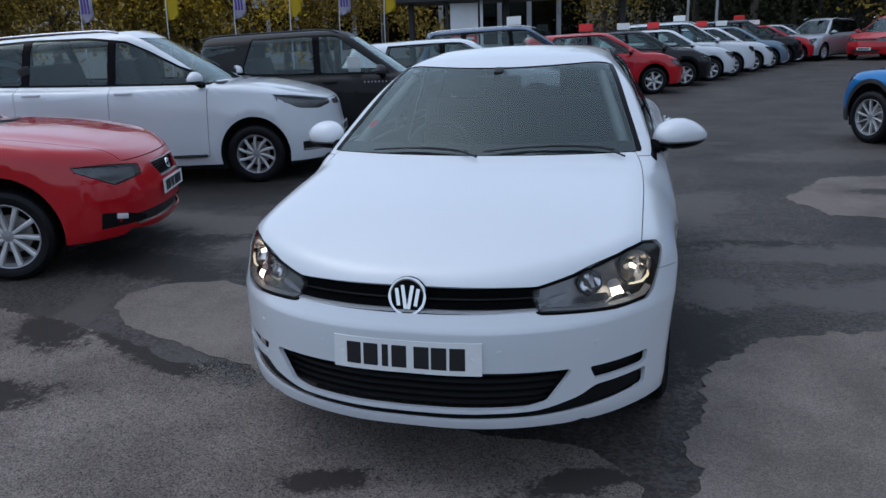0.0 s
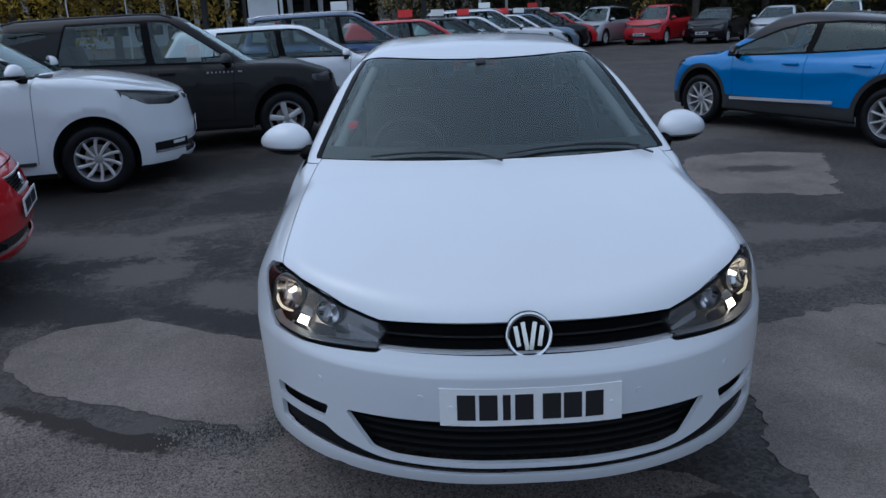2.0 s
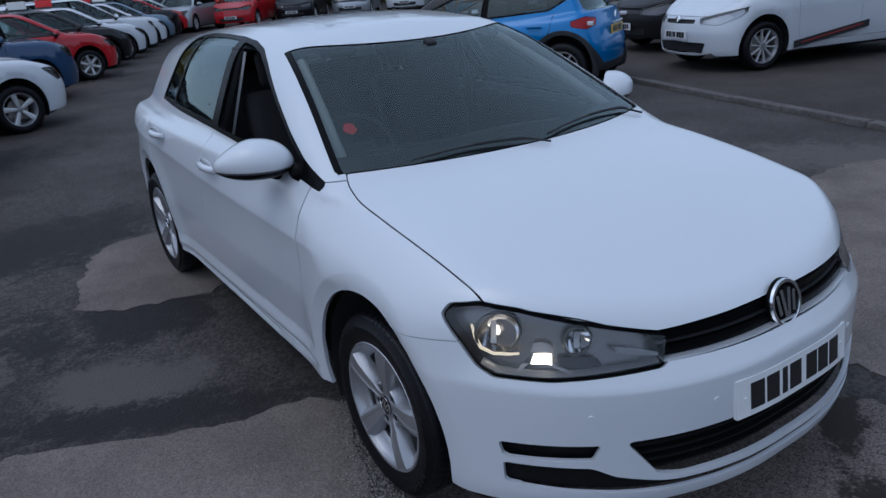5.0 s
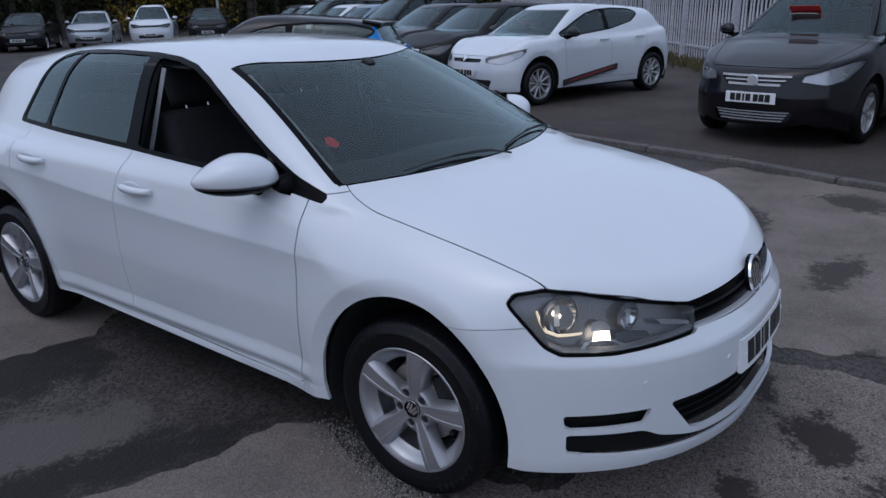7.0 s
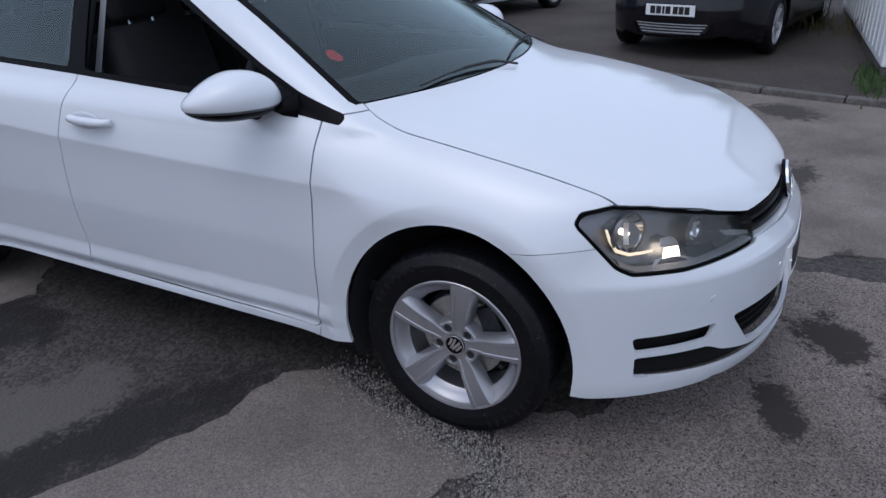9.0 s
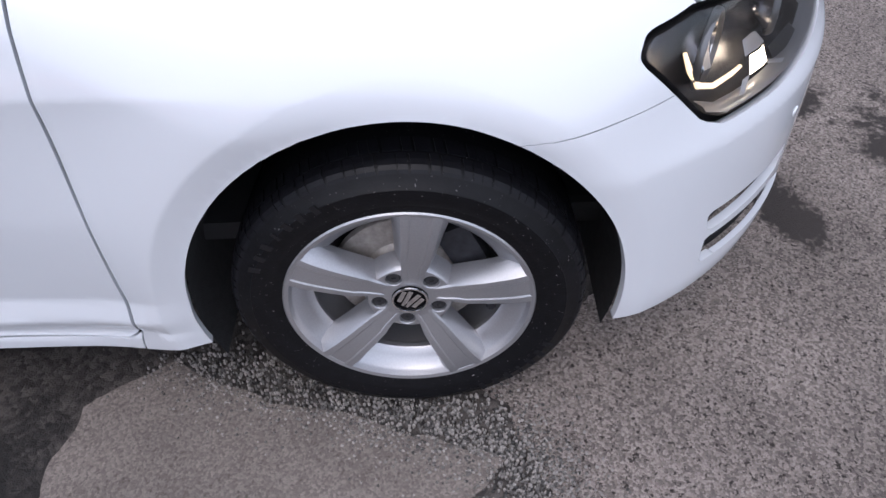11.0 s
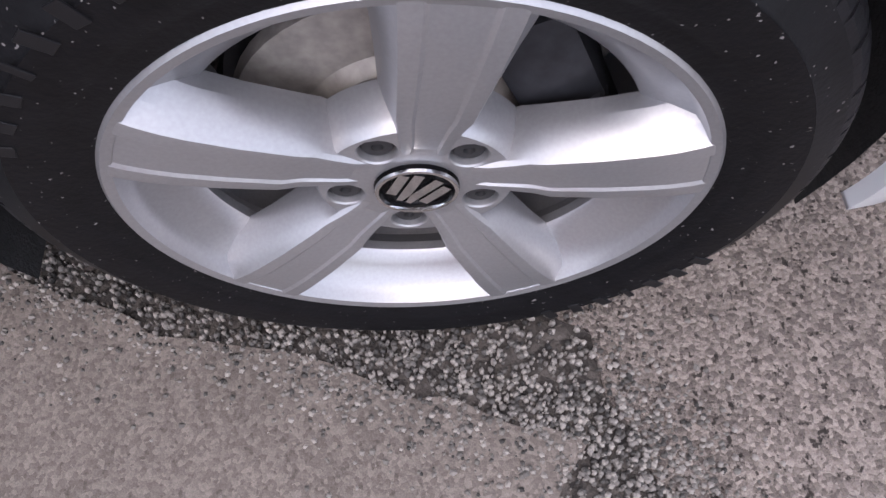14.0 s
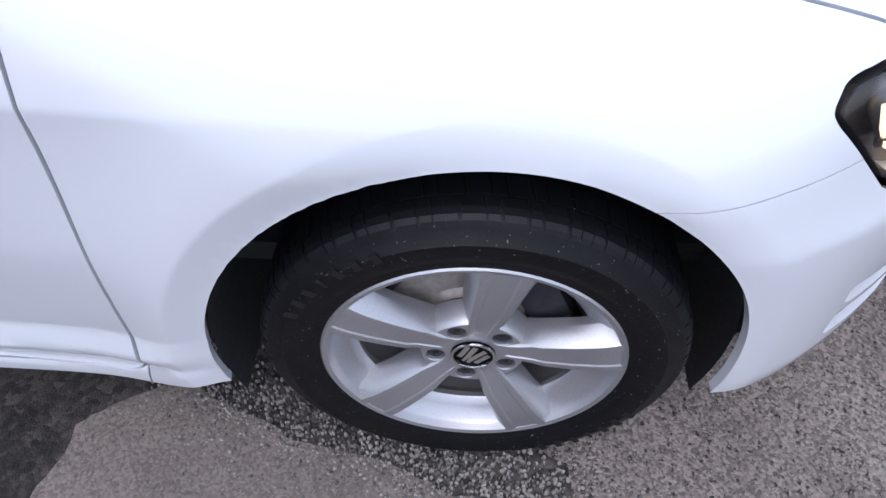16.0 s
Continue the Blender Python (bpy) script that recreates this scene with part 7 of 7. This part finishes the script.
def flag(at, cloth, bars=False):
    fl = empty("banner_flag", pose(at[0], at[1], 0, 0, 0, 20), "feather banner flag on a pole", "flag", "flags behind the cars")
    part("pole", tube([(0, 0, 0), (0.02, 0, 2.2), (0.10, 0, 3.9)], [0.025, 0.02, 0.01], 8), POLE, fl, smooth=60)
    bm = bmesh.new()
    rr = []
    for i in range(15):
        z = 2.35 + 2.0 * i / 14
        w = 0.44 * (1 - 0.25 * (i / 14) ** 3)
        rr.append([bm.verts.new((0.03 + w * j / 6 * (1 if i else 0.9), 0.05 * math.sin(3 * j / 6 + i * 0.5), z + 0.02 * j)) for j in range(7)])
    for p, q in zip(rr, rr[1:]):
        for j in range(6):
            bm.faces.new((p[j], p[j + 1], q[j + 1], q[j]))
    bmesh.ops.solidify(bm, geom=list(bm.faces), thickness=0.004)
    c = part("cloth", bm, cloth, fl, smooth=60)
    if bars:
        for k in range(3):
            part("bar", box((0.06, 0.02, 1.3), pose(0.13 + 0.10 * k, -0.05, 3.3), 0.003), PURPLE, c)
    return fl


for x, y, cl in ((-15.2, 20.9, YELLOW), (-11.6, 23.0, YELLOW), (-8.5, 24.3, YELLOW)):
    flag((x, y), cl)
for x, y in ((-13.3, 22.1), (-10.0, 23.7), (-17.5, 19.5)):
    flag((x, y), LILAC, True)
# entrance board, grey showroom, lamp posts
board = empty("entrance_board", pose(-6.6, 29.0, 0, 0, 0, 10), "white board on dark posts with a red sign", "sign board")
part("panel", box((1.15, 0.08, 1.7), pose(0, 0, 1.95), 0.01), CABINW, board)
for x in (-0.72, 0.72):
    part("post", box((0.12, 0.12, 3.6), pose(x, 0, 1.8), 0.01), CABINW if x > 0 else PLASTIC, board)
part("sign", box((1.1, 0.06, 0.42), pose(0.0, -0.10, 1.32), 0.01), REDPAPER, board)
part("sign_bar", box((0.8, 0.01, 0.10), pose(0.0, -0.135, 1.39)), PAPER, board)
FACADE = mat("pale_grey_cladding", (0.36, 0.36, 0.37), 0.5, grain=(0.6, 0.1), mottle=(0.2, 0.2))
shop = empty("showroom", pose(-16, 52, 0, 0, 0, 12), "pale grey showroom building with a glazed front", "building")
part("wall", box((26, 10, 6.2), pose(0, 5, 3.1), 0.05), FACADE, shop)
part("roof", box((27, 11, 0.5), pose(0, 5, 6.4), 0.05), PLASTIC, shop)
for k in range(12):
    w_ = part("window", box((1.8, 0.10, 3.2), pose(-11.8 + 2.15 * k, -0.03, 2.4), 0.02), TRIM, shop)
    part("pane", box((1.6, 0.04, 3.0), pose(-11.8 + 2.15 * k, -0.10, 2.4), 0.01), DARKGLASS, w_)
canopy = empty("canopy", pose(-6.0, 30, 0), "dark flat canopy roof on posts over the entrance", "canopy")
part("roof", box((10, 4, 0.35), pose(1.5, 0.4, 3.05), 0.03), PLASTIC, canopy)
for x in (-3.2, 1.0, 5.8):
    part("post", box((0.22, 0.22, 2.9), pose(x, 0, 1.45), 0.02), PLASTIC, canopy)
for x, y in ((4.05, 37.7), (2.7, 37.8), (24, 34)):
    lp = empty("lamp_post", pose(x, y, 0), "slender grey lamp post", "lamp post")
    part("column", tube([(0, 0, 0), (0, 0, 4), (0.02, 0, 8)], [0.08, 0.06, 0.04], 10), POLE, lp, smooth=60)
    part("lantern", box((0.6, 0.22, 0.12), pose(0.3, 0, 8.0), 0.03), POLE, lp)


# ---- further rows of parked cars ----
def recolour(car, old, colour, label):
    for o in (car, *car.children_recursive):
        if o.data and o.data.materials and o.data.materials[0] == old:
            o.material_slots[0].link = 'OBJECT'
            o.material_slots[0].material = colour
    car["label"] = label
    return car


S = car_spec(4.20, 0.88, 1.47, 0.86, 2.58, 0.97, 0.74, 1.05, 1.75, 4.10, 0.70, 0.312, 0.212)
hatch = build_car("parked_hatchback", "red family hatchback parked in a row", S, RED, slanted(1.99, 16.9, 0.86, 0.88, -18, 14), 14, "cars in the slanting row", dict(spokes=6, width=(0.018, 0.024)), 0.07, windows=(1.32, 2.36, 3.30), low_grille=[(-0.8, 0.28), (0.50, 0.29), (0.52, 0.42), (-0.8, 0.44)], wheels_seg=28)
S = car_spec(4.55, 0.92, 1.66, 0.92, 2.75, 1.04, 0.83, 1.00, 1.65, 4.45, 0.45, 0.325, 0.215)
mpv = build_car("parked_people_carrier", "dark blue people carrier with roof rails parked in a row", S, NAVY, slanted(0.65, 14.1, 0.92, 0.92, -8, 15), 15, "cars in the slanting row", dict(spokes=7, width=(0.015, 0.022)), 0.07, windows=(1.30, 2.45, 3.40, 4.20), low_grille=[(-0.8, 0.28), (0.50, 0.29), (0.52, 0.42), (-0.8, 0.44)], rails=(0.60, 1.95, 4.1, CHROME), wheels_seg=28)
WORDS = {id(BLACKP): "black", id(WHITE): "white", id(SILVERP): "silver", id(SLATE): "slate blue", id(RED): "red", id(GREYP): "dark grey", id(NAVY): "dark blue"}


def park(base, old, x, y, heading, colour, group):
    c = copy_thing(base, pose(x, y, 0.045 if group.endswith("bays") else 0.0, 0, 0, heading + 90))
    c["group"] = group
    kind = "hatchback" if base is hatch else "people carrier"
    return recolour(c, old, colour, "%s %s parked in a row of cars" % (WORDS[id(colour)], kind))


rows_of_cars = []
for k, (b, col) in enumerate(((hatch, BLACKP), (hatch, WHITE), (mpv, WHITE), (hatch, WHITE), (hatch, SLATE), (mpv, BLACKP), (hatch, RED), (hatch, WHITE), (hatch, GREYP))):
    rows_of_cars.append(park(b, RED if b is hatch else NAVY, *slanted(2.80 + 0.80 * k, 19.2 + 1.95 * k, 0.86, 0.88, -18, 12), 12, col, "cars in the slanting row"))
for k, (b, col) in enumerate(((mpv, SILVERP), (mpv, RED), (hatch, BLACKP), (hatch, SILVERP), (mpv, WHITE), (hatch, GREYP))):
    park(b, RED if b is hatch else NAVY, 6.4 + 2.5 * k, 31.0 - 0.55 * k, 232, col, "cars at the back of the lot")
for k, (b, col) in enumerate(((hatch, GREYP), (hatch, BLACKP), (mpv, GREYP), (hatch, SLATE), (hatch, WHITE), (mpv, BLACKP), (hatch, WHITE), (hatch, GREYP))):
    park(b, RED if b is hatch else NAVY, 8.25 + 1.42 * k, 8.25 + 2.30 * k, 163, col, "cars on the raised bays")
# price boards on roofs
for k, c in enumerate([mpv, hatch] + rows_of_cars[:7]):
    L = 4.2
    m = c.matrix_basis
    s = empty("roof_board", m @ pose(0, 2.35, 1.475 if c.name.startswith("parked_h") else 1.66, 0, 0, 30), "red price board standing on a car roof" if k % 2 else "white price board standing on a car roof", "sign board", "roof boards")
    part("board", box((0.50, 0.02, 0.17), pose(0, 0, 0.115), 0.004), REDPAPER if k % 2 else PAPER, s)
    part("bar", box((0.38, 0.004, 0.045), pose(0, -0.013, 0.13)), PAPER if k % 2 else REDPAPER, s)
    part("foot", box((0.40, 0.10, 0.03), pose(0, 0, 0.015), 0.006), PLASTIC, s)
